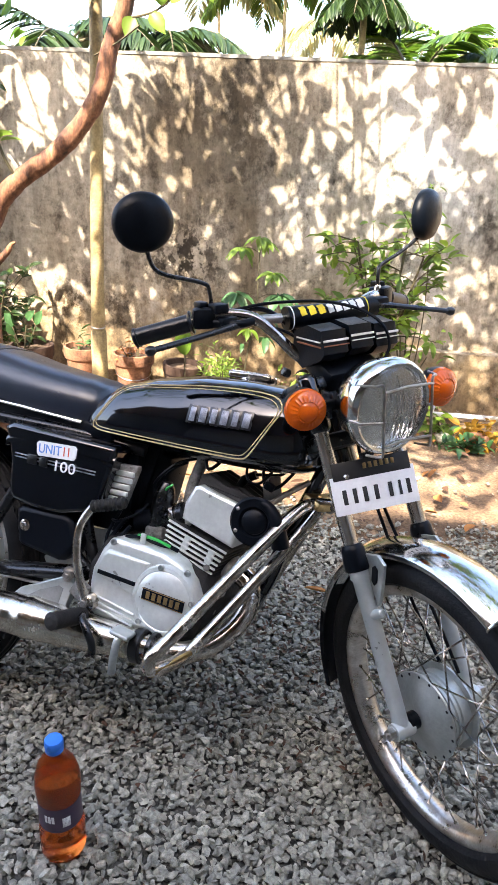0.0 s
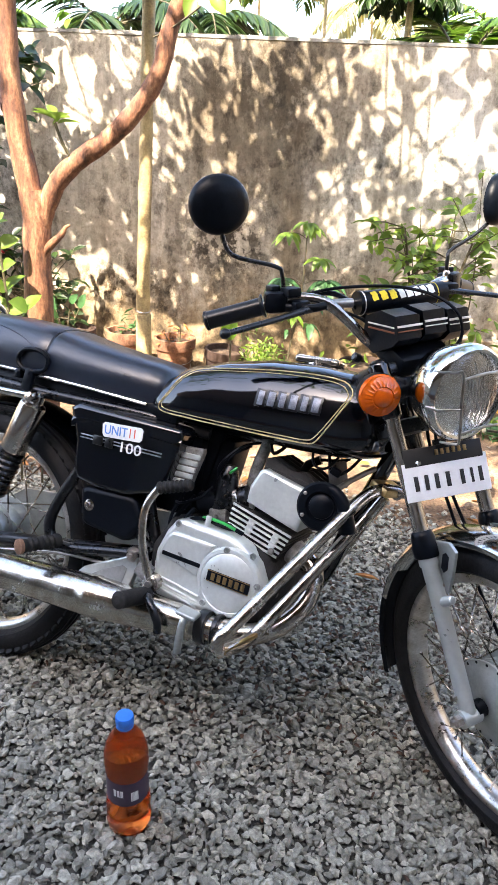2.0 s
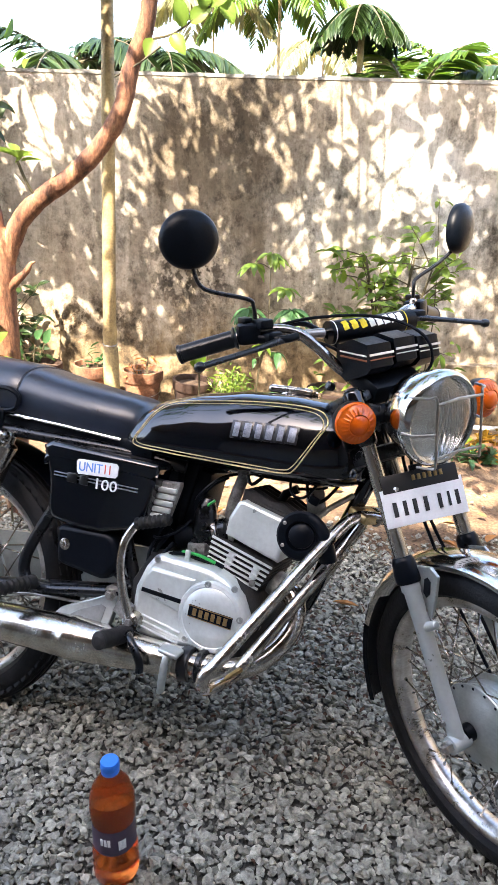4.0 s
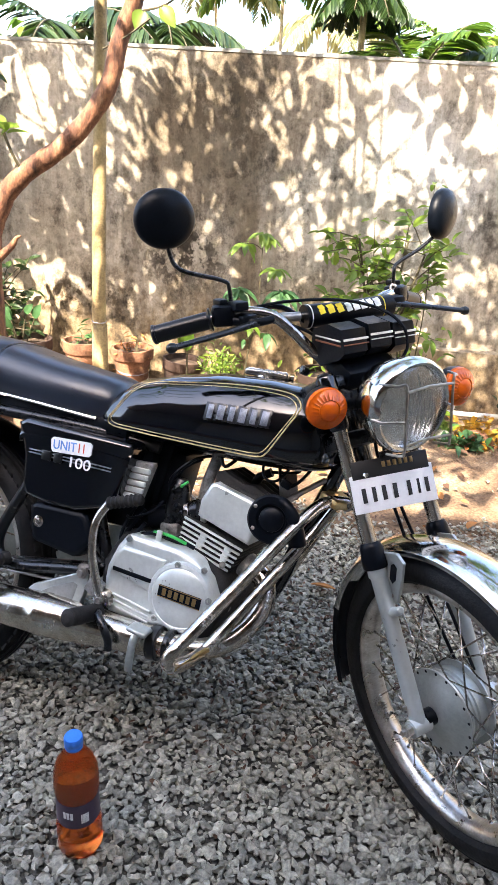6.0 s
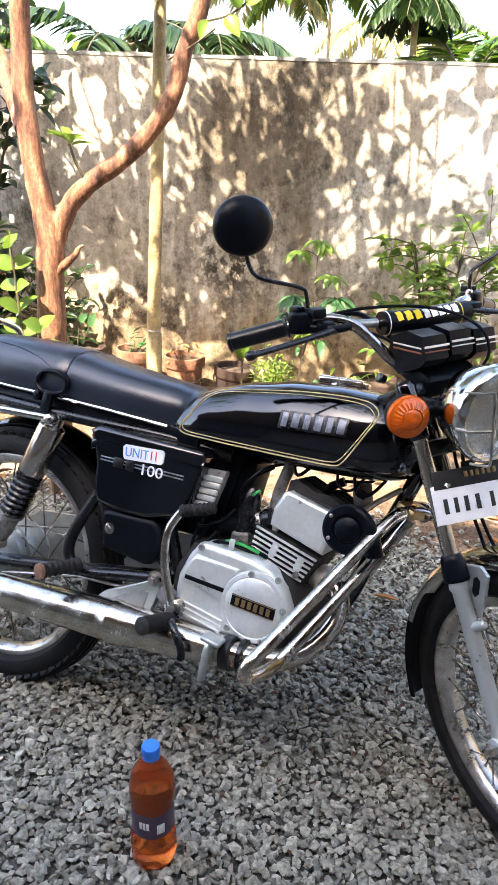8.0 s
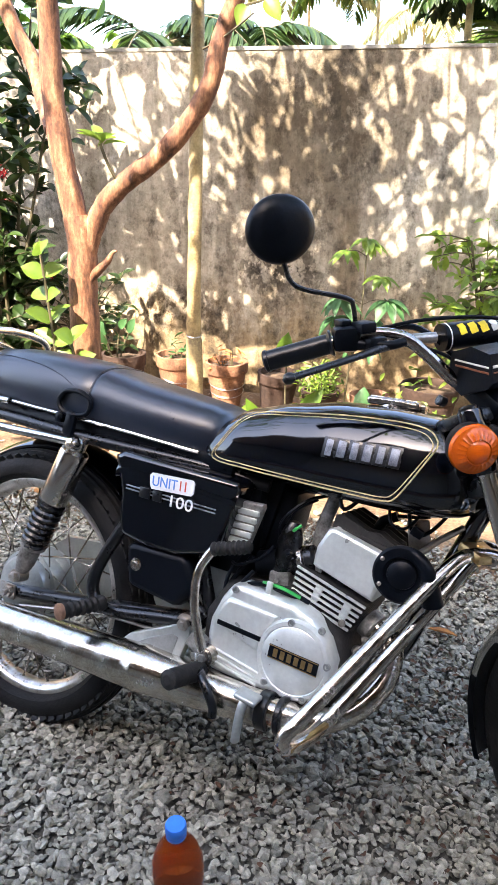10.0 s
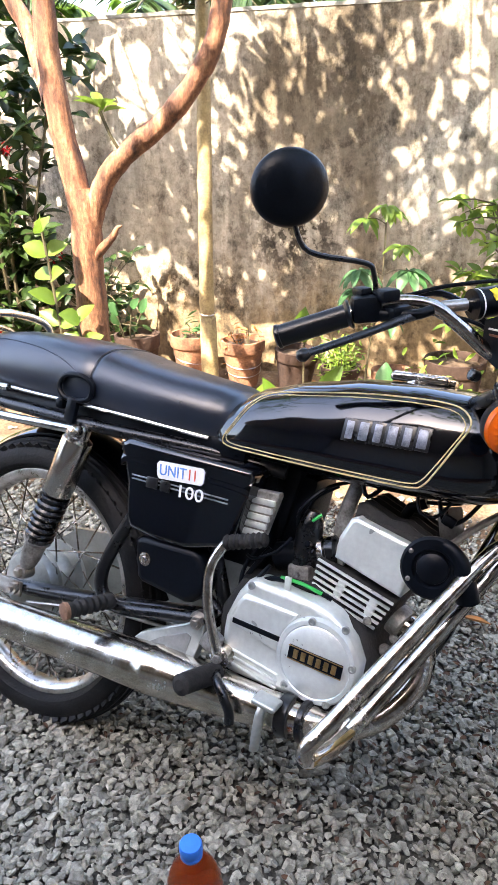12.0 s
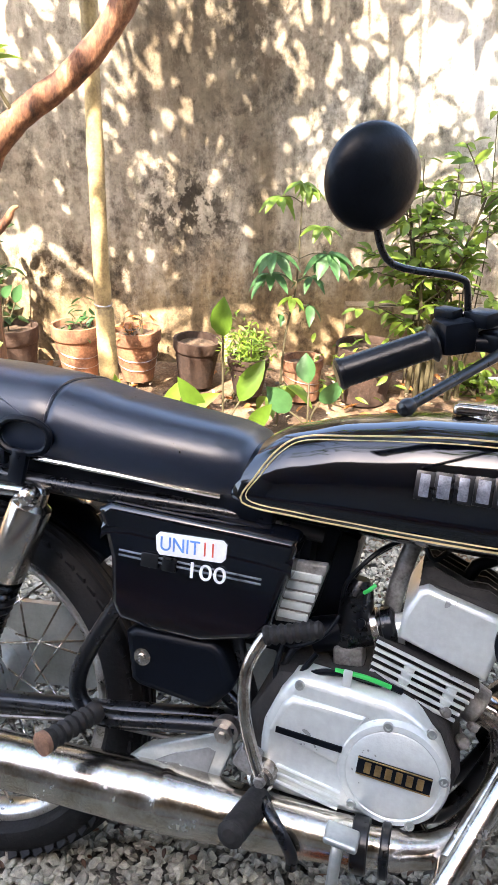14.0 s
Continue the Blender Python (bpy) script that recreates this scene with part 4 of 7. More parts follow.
for k in range(8):
    # print wraps over the front and top of the sleeve
    y = -0.038 + 0.0205 * k
    cx = 0.878 + (y + 0.066) * 0.116 if y < 0.02 else 0.888 - (y - 0.02) * 0.133
    for a in (28, 52):
        m = Matrix.Translation((cx, y, 1.0005)) @ Matrix.Rotation(radians(-a), 4, "Y") @ Matrix.Translation((0.0236, 0, 0)) @ Matrix.Rotation(0.18, 4, "X")
        part("printed_bar", fork(rbox((0.0012, 0.0155 if k % 3 else 0.0135, 0.0105), 0.0003, m)), YELLOW if k < 3 else WHITE_PRINT, pad)
for y, material in ((-0.058, WHITE_PRINT), (0.128, YELLOW)):
    cx = 0.878 + (y + 0.066) * 0.116 if y < 0.02 else 0.888 - (y - 0.02) * 0.133
    part("printed_edge", fork(ring_lathe([(0.0240, -0.0012), (0.0243, 0), (0.0240, 0.0012), (0.0232, 0)], 24, frame_to((cx, y, 1.0005), (0.1, 1, 0)))), material, pad)
part("crossbar_end", fork(sweep([(0.866, -0.115, 1.0035), (0.8750, -0.074, 1.002)], 0.0095, 16)), STEEL, bike, "bare steel crossbar end")

GRIP_R = [Vector((0.812, -0.236, 1.006)), Vector((0.757, -0.335, 0.980))]


def mirrored(v):
    return Vector((v[0], -v[1], v[2]))


for sgn in (-1, 1):
    fix = (lambda v: Vector(v)) if sgn < 0 else mirrored
    a, b = fix(GRIP_R[0]), fix(GRIP_R[1])
    prof = [(0.022, 0.0), (0.0235, 0.003), (0.0175, 0.008)]
    for k in range(22):
        h = 0.014 + k * 0.0046
        prof += [(0.0180, h), (0.0172, h + 0.0022)]
    prof += [(0.0192, 0.113), (0.0196, 0.118), (0.015, 0.121)]
    part("grip", fork(lathe(prof, 20, frame_to(a, b - a))), GRIP, bike, "black rubber handgrip")
    sw0 = fix((0.824, -0.217, 1.011))
    part("switch_housing", fork(merge(rbox((0.044, 0.046, 0.042), 0.010, Matrix.Translation(sw0 + Vector((0, 0.0, 0.002))) @ Matrix.Rotation(radians(-24 * -sgn), 4, "Z")),
                                      rbox((0.03, 0.02, 0.014), 0.004, Matrix.Translation(sw0 + Vector((-0.01, 0, 0.026)))))), BLACK_PLASTIC, bike)
    pv, tip = fix((0.878, -0.172, 1.002)), fix((0.878, -0.353, 0.976))
    if sgn < 0:
        mid = fix((0.876, -0.24, 0.990))
    else:
        pv, mid, tip = fix((0.868, -0.172, 1.003)), fix((0.884, -0.25, 0.99)), fix((0.912, -0.342, 0.974))
    part("lever_perch", fork(merge(rbox((0.05, 0.035, 0.024), 0.006, Matrix.Translation(fix((0.85, -0.185, 1.005)))), sweep(smooth_path([fix((0.845, -0.205, 1.004)), pv, fix((0.878, -0.14, 1.004))], 4), [0.010] * 4 + [0.008] * 5, 10))), BLACK_PLASTIC, bike, "black lever perch with rubber gaiter")
    lv = merge(sweep(smooth_path([pv, mid, tip], 6), [0.0085, 0.008, 0.0075, 0.007, 0.0065, 0.0062, 0.006, 0.006, 0.006, 0.006, 0.006, 0.006, 0.006], 10, flat=0.8), lathe([(0.003, -0.010), (0.008, -0.007), (0.010, 0), (0.008, 0.007), (0.003, 0.010)], 14, frame_to(tip, tip - mid)))
    part("hand_lever", fork(lv), BLACK_SATIN, bike, "black ball-end hand lever")
    # mirror: base, bent stem, round shell
    s0, s1, s2, s3, s4 = (fix(v) for v in ((0.831, -0.203, 1.018), (0.830, -0.205, 1.064), (0.826, -0.218, 1.080), (0.798, -0.292, 1.104), (0.791, -0.309, 1.143)))
    if sgn > 0:
        s3, s4 = fix((0.835, -0.272, 1.108)), fix((0.841, -0.316, 1.138))
    mr = part("mirror", fork(sweep(smooth_path([s0, s1, s2, s3, s4], 5), 0.0042, 10)), BLACK_SATIN, bike, "round black rear-view mirror on a bent stem")
    part("mirror_base", fork(lathe([(0.009, -0.008), (0.009, 0.014), (0.006, 0.02)], 12, frame_to(s0, s1 - s0))), CHROME_WORN, mr)
    ctr = fix((0.790, -0.311, 1.194)) if sgn < 0 else fix((0.840, -0.330, 1.178))
    face = Vector((-1, 0.10 * -sgn, 0.05)) if sgn < 0 else Vector((-1, -0.42, 0.05))
    fr = Matrix.Translation(ctr) @ Matrix.Diagonal((1.0, 1.0, 0.93, 1)) @ Matrix.Translation(-ctr) @ frame_to(ctr, -face)
    part("mirror_shell", fork(lathe([(0.0565, -0.010), (0.058, -0.006), (0.058, 0.002), (0.053, 0.011), (0.040, 0.018), (0.02, 0.0225), (0.002, 0.024)], 40, fr)), BLACK_PLASTIC, mr, "matt black domed mirror back")
    part("mirror_glass", fork(lathe([(0.0515, -0.0108), (0.001, -0.0108)], 40, fr)), REFLECTOR, mr)
part("master_cap", fork(rbox((0.035, 0.03, 0.018), 0.004, Matrix.Translation((0.846, -0.196, 1.032)))), BLACK_PLASTIC, bike)


def cable(pts, r=0.0032, material=BLACK_PLASTIC, name="cable", turn=False):
    bm = sweep(smooth_path(pts, 6), r, 8)
    return part(name, fork(bm) if turn else bm, material, bike)


cable([(0.838, -0.165, 1.022), (0.862, -0.10, 1.032), (0.90, 0.0, 1.03), (0.955, 0.055, 1.015), (1.0, 0.08, 0.985), (1.012, 0.085, 0.94), (1.0, 0.06, 0.90)], 0.0032, turn=True)
cable([(0.86, -0.15, 1.0), (0.88, -0.09, 0.985), (0.90, -0.05, 0.96), (0.93, -0.04, 0.92), (0.98, -0.03, 0.84)], 0.0032, turn=True)
cable([(0.835, -0.175, 1.02), (0.85, -0.1, 1.02), (0.885, -0.05, 0.975), (0.915, -0.03, 0.92)], 0.0055, turn=True)

# ---- tank, seat and body panels ----
TANK = [  # x, bottom, top, half width, squareness
    (0.412, 0.668, 0.730, 0.072, 2.6), (0.428, 0.664, 0.760, 0.098, 2.8), (0.49, 0.662, 0.798, 0.110, 3.0), (0.58, 0.662, 0.824, 0.117, 3.1),
    (0.68, 0.662, 0.842, 0.125, 3.1), (0.78, 0.664, 0.849, 0.129, 3.1), (0.86, 0.668, 0.846, 0.127, 3.0), (0.91, 0.676, 0.836, 0.112, 2.8), (0.94, 0.69, 0.815, 0.080, 2.5), (0.95, 0.70, 0.80, 0.050, 2.3)]


def tank_ring(x, n=40, grow=0.0):
    lo, hi, w, e = lerp_table(TANK, x)
    zc, h = lo * 0.62 + hi * 0.38, (hi - lo)
    ring = []
    for k in range(n):
        a = 2 * math.pi * k / n
        c, s = math.cos(a), math.sin(a)
        y = math.copysign(abs(c) ** (2 / e), c) * (w + grow)
        z = math.copysign(abs(s) ** (2 / e), s)
        z = zc + z * ((hi - zc) if z > 0 else (zc - lo))
        if z > zc:
            y *= 1 - 0.10 * ((z - zc) / (hi - zc))
        ring.append((x, y, z))
    return ring


def tank_side(x, z, grow=0.0012):
    """The tank's right-hand surface at (x, z)."""
    lo, hi, w, e = lerp_table(TANK, x)
    zc = lo * 0.62 + hi * 0.38
    t = abs(z - zc) / ((hi - zc) if z > zc else (zc - lo))
    y = w * max(0.0, 1 - min(t, 1.0) ** e) ** (1 / e)
    if z > zc:
        y *= 1 - 0.10 * t
    return -(y + grow)


xs = [0.412, 0.418, 0.428, 0.442, 0.455] + [0.47 + 0.02 * i for i in range(22)] + [0.92, 0.93, 0.94, 0.947, 0.95]
tank = part("fuel_tank", loft([tank_ring(x) for x in xs]), BLACK_PAINT, bike, "glossy black fuel tank with gold pinstripes", smooth=60)
LINE = [(0.446, 0.690), (0.462, 0.731), (0.486, 0.770), (0.518, 0.792), (0.60, 0.806), (0.70, 0.8195), (0.79, 0.8255), (0.84, 0.823), (0.862, 0.812), (0.868, 0.795), (0.855, 0.765), (0.835, 0.725), (0.818, 0.699), (0.800, 0.690), (0.75, 0.6875), (0.64, 0.6855), (0.52, 0.685)]
for side in (1, -1):
    for inset, r in ((0.0, 0.0016), (0.0065, 0.0011)):
        cx, cz = 0.67, 0.755
        pts = []
        for q in smooth_path([(x, 0, z) for x, z in LINE], 5, True):
            d = Vector((cx - q.x, 0, cz - q.z))
            x, z = q.x + (d.x / 0.2) * inset, q.z + (d.z / 0.065) * inset
            pts.append((x, tank_side(x, z, 0.0) * side, z))
        part("pinstripe", sweep(pts, r, 5, closed=True), GOLD, tank, "gold pinstripe")
for k in range(6):
    x = 0.688 + 0.0236 * k
    z = 0.760 + 0.0014 * k
    bw = 0.009 if k % 2 == 0 else 0.011
    y = tank_side(x, z, 0.0)
    up = tank_side(x, z + 0.018, 0.0)
    m = Matrix.Translation((x, y - 0.0015, z)) @ Matrix.Rotation(math.atan2(up - y, 0.018) * -1, 4, "X")
    part("badge_back", rbox((0.0236, 0.003, 0.037), 0.0006, m @ Matrix.Translation((0, 0.0004, 0))), BLACK_SATIN, tank)
    part("badge_bar", rbox((bw * 1.45, 0.004, 0.030), 0.0016, m @ Matrix.Shear("XZ", 4, (0.12, 0))), BADGE_SILVER, tank, "silver raised emblem bar")
cap = part("fuel_cap", merge(rbox((0.098, 0.062, 0.015), 0.006, pose(0.757, 0.0, 0.854, 0, -1, 0), 3), rbox((0.088, 0.052, 0.005), 0.002, pose(0.757, 0.0, 0.8608, 0, -1, 0), 2)), CHROME_WORN, tank, "flat worn chrome flip-up filler cap")
part("cap_collar", lathe([(0.032, -0.006), (0.033, 0.000), (0.032, 0.004)], 32, frame_to((0.757, 0.0, 0.846), (-0.02, 0, 1))), CHROME_WORN, cap)
part("cap_hinge", rbox((0.014, 0.030, 0.012), 0.003, pose(0.808, 0, 0.853)), CHROME_WORN, cap)

SEAT = [  # x, bottom, top at middle, half width
    (-0.235, 0.735, 0.785, 0.060), (-0.225, 0.710, 0.806, 0.092), (-0.19, 0.700, 0.822, 0.108), (-0.10, 0.697, 0.832, 0.114), (0.0, 0.695, 0.833, 0.117), (0.12, 0.694, 0.828, 0.118), (0.14, 0.693, 0.823, 0.118),
    (0.25, 0.690, 0.806, 0.116), (0.33, 0.686, 0.797, 0.112), (0.40, 0.682, 0.790, 0.103), (0.436, 0.680, 0.781, 0.093), (0.451, 0.682, 0.768, 0.080)]


def seat_ring(x, n=36):
    lo, hi, w = lerp_table(SEAT, x)
    ring = []
    for k in range(n):
        a = 2 * math.pi * k / n
        c, s = math.cos(a), math.sin(a)
        y = math.copysign(abs(c) ** 0.66, c) * w
        zz = math.copysign(abs(s) ** (0.74 if s > 0 else 0.25), s)
        z = lo + (hi - lo) * (0.42 + 0.58 * zz) if s > 0 else lo + (hi - lo) * 0.42 * (1 + zz)
        y *= 1 + 0.05 * max(0, 1 - abs(zz * 1.4)) if s > 0 else 1
        ring.append((x, y, z))
    return ring


sx = [-0.235, -0.23, -0.22, -0.205, -0.19] + [-0.17 + 0.03 * i for i in range(10)] + [0.131, 0.137, 0.143, 0.15] + [0.18 + 0.03 * i for i in range(8)] + [0.40, 0.416, 0.428, 0.438, 0.445, 0.451]
rings = []
for x in sx:
    r = seat_ring(x)
    if abs(x - 0.137) < 0.002:
        r = [(a, b * 0.985, c - 0.004 if c > 0.75 else c) for a, b, c in r]
    rings.append(r)
seat = part("seat", loft(rings), VINYL, bike, "long black vinyl dual seat with chrome trim", smooth=70)


for side in (1, -1):
    part("trim_strip", sweep([(x, -(lerp_table(SEAT, x)[2] + 0.0025) * side, lerp_table(SEAT, x)[0] + 0.012) for x in np.linspace(-0.085, 0.414, 24)], 0.0042, 8, flat=1.0), CHROME, seat, "chrome trim strip")


def on_seat(x, turn):
    """A point on the seat's skin: turn 0 is its left side, 90 the top, 180 the right side."""
    return Vector(seat_ring(x, 360)[int(turn)]) + Vector((0, 0, 0.0004))


part("piping", sweep([on_seat(0.137, a) for a in range(2, 180, 4)], 0.0016, 6), VINYL, seat)
part("piping", sweep(smooth_path([on_seat(x, a) for x, a in ((0.11, 176), (0.05, 160), (-0.03, 148), (-0.13, 141), (-0.2, 138))], 5), 0.0013, 6), VINYL, seat)
loop = smooth_path([(0.065, -0.128, 0.742), (0.085, -0.131, 0.760), (0.125, -0.131, 0.762), (0.150, -0.129, 0.748), (0.146, -0.128, 0.722), (0.12, -0.128, 0.712), (0.085, -0.128, 0.713), (0.067, -0.128, 0.725)], 4, True)
part("grab_loop", sweep(loop, 0.0055, 8, closed=True), BLACK_PLASTIC, seat, "black oval strap loop")
part("strap", merge(rbox((0.028, 0.014, 0.055), 0.006, pose(0.103, -0.128, 0.690, 0, 8, 0)), rbox((0.02, 0.016, 0.022), 0.005, pose(0.072, -0.127, 0.700))), BLACK_PLASTIC, seat)

part("seat_pan", rbox((0.66, 0.20, 0.045), 0.012, pose(0.165, 0, 0.678)), BLACK_PLASTIC, seat)

# side cover with sticker and emblem
SC = [(0.246, 0.655), (0.268, 0.667), (0.534, 0.660), (0.539, 0.650), (0.519, 0.538), (0.50, 0.515), (0.42, 0.492), (0.350, 0.491), (0.292, 0.498), (0.279, 0.520), (0.273, 0.585), (0.260, 0.622)]
side_cover = part("side_cover", slab(SC, -0.085, -0.146, 0.010, 3), BLACK_PAINT, bike, "black side cover with sticker and emblem")
part("cover_edge", loft([[(x, -0.1475 + dy, z0 + dz) for dy, dz in ((0.0018, -0.036), (0.0008, -0.028), (0.0020, -0.020), (0.0060, -0.011), (0.0120, -0.004), (0.022, 0.003), (0.037, 0.009), (0.056, 0.012), (0.056, -0.034))] for x, z0 in ((0.256, 0.648), (0.264, 0.656), (0.30, 0.660), (0.40, 0.658), (0.50, 0.654), (0.530, 0.652), (0.537, 0.647))]), BLACK_PAINT, side_cover, "rounded glossy upper shoulder", smooth=70)
st = part("sticker", slab([(0.345, 0.614), (0.342, 0.634), (0.347, 0.640), (0.440, 0.645), (0.446, 0.640), (0.446, 0.620), (0.441, 0.614), (0.350, 0.608)], -0.1470, -0.1498, 0.0006), PLATE_WHITE, side_cover, "white sticker with blue and red lettering")


def lettering(name, text, size, m, material, parent, depth=0.0006):
    cu = bpy.data.curves.new(name, "FONT")
    cu.body, cu.size, cu.extrude, cu.align_x, cu.align_y = text, size, depth, "CENTER", "CENTER"
    tmp = bpy.data.objects.new("tmp", cu)
    scene.collection.objects.link(tmp)
    me = bpy.data.meshes.new_from_object(tmp.evaluated_get(bpy.context.evaluated_depsgraph_get()))
    bpy.data.objects.remove(tmp)
    me.transform(m)
    me.materials.append(material)
    ob = new(name, me)
    ob.parent = parent
    return ob


SIDE = Matrix.Rotation(radians(90), 4, "X")
lettering("lettering", "UNIT", 0.027, Matrix.Translation((0.379, -0.1504, 0.6255)) @ Matrix.Rotation(radians(-3), 4, "Y") @ SIDE @ Matrix.Diagonal((0.95, 1.05, 1, 1)), BLUE_PRINT, st)
lettering("lettering", "11", 0.027, Matrix.Translation((0.4215, -0.1504, 0.6278)) @ Matrix.Rotation(radians(-3), 4, "Y") @ SIDE @ Matrix.Diagonal((0.85, 1.05, 1, 1)), RED_PRINT, st)
em = part("emblem_strip", merge(*[slab([(0.287, z), (0.287, z + 0.0026), (0.498, z + 0.0026), (0.498, z)], -0.1455, -0.1482, 0.0006) for z in (0.5935, 0.6005)]), BADGE_SILVER, side_cover, "silver emblem strip with raised figures")
for x, w in ((0.358, 0.026), (0.388, 0.022)):
    part("emblem_bar", rbox((w, 0.004, 0.021), 0.002, Matrix.Translation((x - 0.022, -0.1495, 0.5965))), BLACK_SATIN, em)
lettering("figures", "100", 0.030, Matrix.Translation((0.420, -0.1495, 0.5945)) @ Matrix.Rotation(radians(-1), 4, "Y") @ SIDE @ Matrix.Diagonal((1.35, 1.08, 1, 1)), PLATE_WHITE, em, 0.001)

# ribbed intake cover
RB = [(0.514, 0.624), (0.578, 0.628), (0.580, 0.622), (0.560, 0.540), (0.500, 0.534), (0.496, 0.539)]
rib = part("intake_cover", slab(RB, -0.100, -0.116, 0.003), ALU_DARK, bike, "ribbed silver intake cover")
for k in range(5):
    z = 0.550 + 0.0145 * k
    dx = (z - 0.537) * 0.22
    part("rib", rbox((0.060, 0.008, 0.0105), 0.002, pose(0.529 + dx, -0.117, z, 0, -1, 0)), ALU, rib)

# battery box
BB = [(0.303, 0.478), (0.318, 0.489), (0.436, 0.493), (0.452, 0.484), (0.474, 0.440), (0.470, 0.425), (0.445, 0.394), (0.43, 0.390), (0.33, 0.400), (0.318, 0.408)]
box = part("battery_cover", slab(BB, -0.08, -0.140, 0.012, 3), BLACK_PLASTIC, bike, "black moulded battery cover with a screw")
part("cover_screw", merge(lathe([(0.013, 0), (0.013, 0.003), (0.009, 0.004)], 20, frame_to((0.335, -0.139, 0.448), (0, -1, 0))), lathe([(0.007, 0), (0.006, 0.006)], 6, frame_to((0.335, -0.142, 0.448), (0, -1, 0)))), CHROME_WORN, box)

# frame
part("frame_tube", sweep(smooth_path([(0.93, 0, 0.80), (0.75, 0, 0.70), (0.50, 0, 0.665), (0.3, 0, 0.655)], 6), 0.026, 14), BLACK_SATIN, bike)
for sgn in (-1, 1):
    part("seat_rail", sweep(smooth_path([(0.56, 0.06 * sgn, 0.655), (0.4, 0.095 * sgn, 0.668), (0.15, 0.115 * sgn, 0.668), (-0.2, 0.11 * sgn, 0.675)], 6), 0.013, 10), BLACK_SATIN, bike)
    part("frame_post", sweep(smooth_path([(0.40, 0.085 * sgn, 0.66), (0.45, 0.09 * sgn, 0.5), (0.50, 0.09 * sgn, 0.37), (0.53, 0.09 * sgn, 0.27)], 6), 0.014, 10), BLACK_SATIN, bike)
    part("rear_stay", sweep(smooth_path([(0.245, 0.118 * sgn, 0.645), (0.31, 0.105 * sgn, 0.54), (0.42, 0.10 * sgn, 0.43), (0.49, 0.10 * sgn, 0.375)], 6), 0.011, 10), BLACK_SATIN, bike)
part("down_tube", sweep(smooth_path([(0.965, 0, 0.76), (0.935, 0, 0.66), (0.888, 0.0, 0.52), (0.86, 0.02, 0.43), (0.83, 0.03, 0.36)], 6), 0.0165, 14), BLACK_PAINT, bike)
for sgn in (-1, 1):
    part("cradle_tube", sweep(smooth_path([(0.85, 0.015 * sgn, 0.40), (0.805, 0.03 * sgn, 0.30), (0.74, 0.05 * sgn, 0.262), (0.52, 0.08 * sgn, 0.265)], 6), 0.0125, 10), BLACK_SATIN, bike)

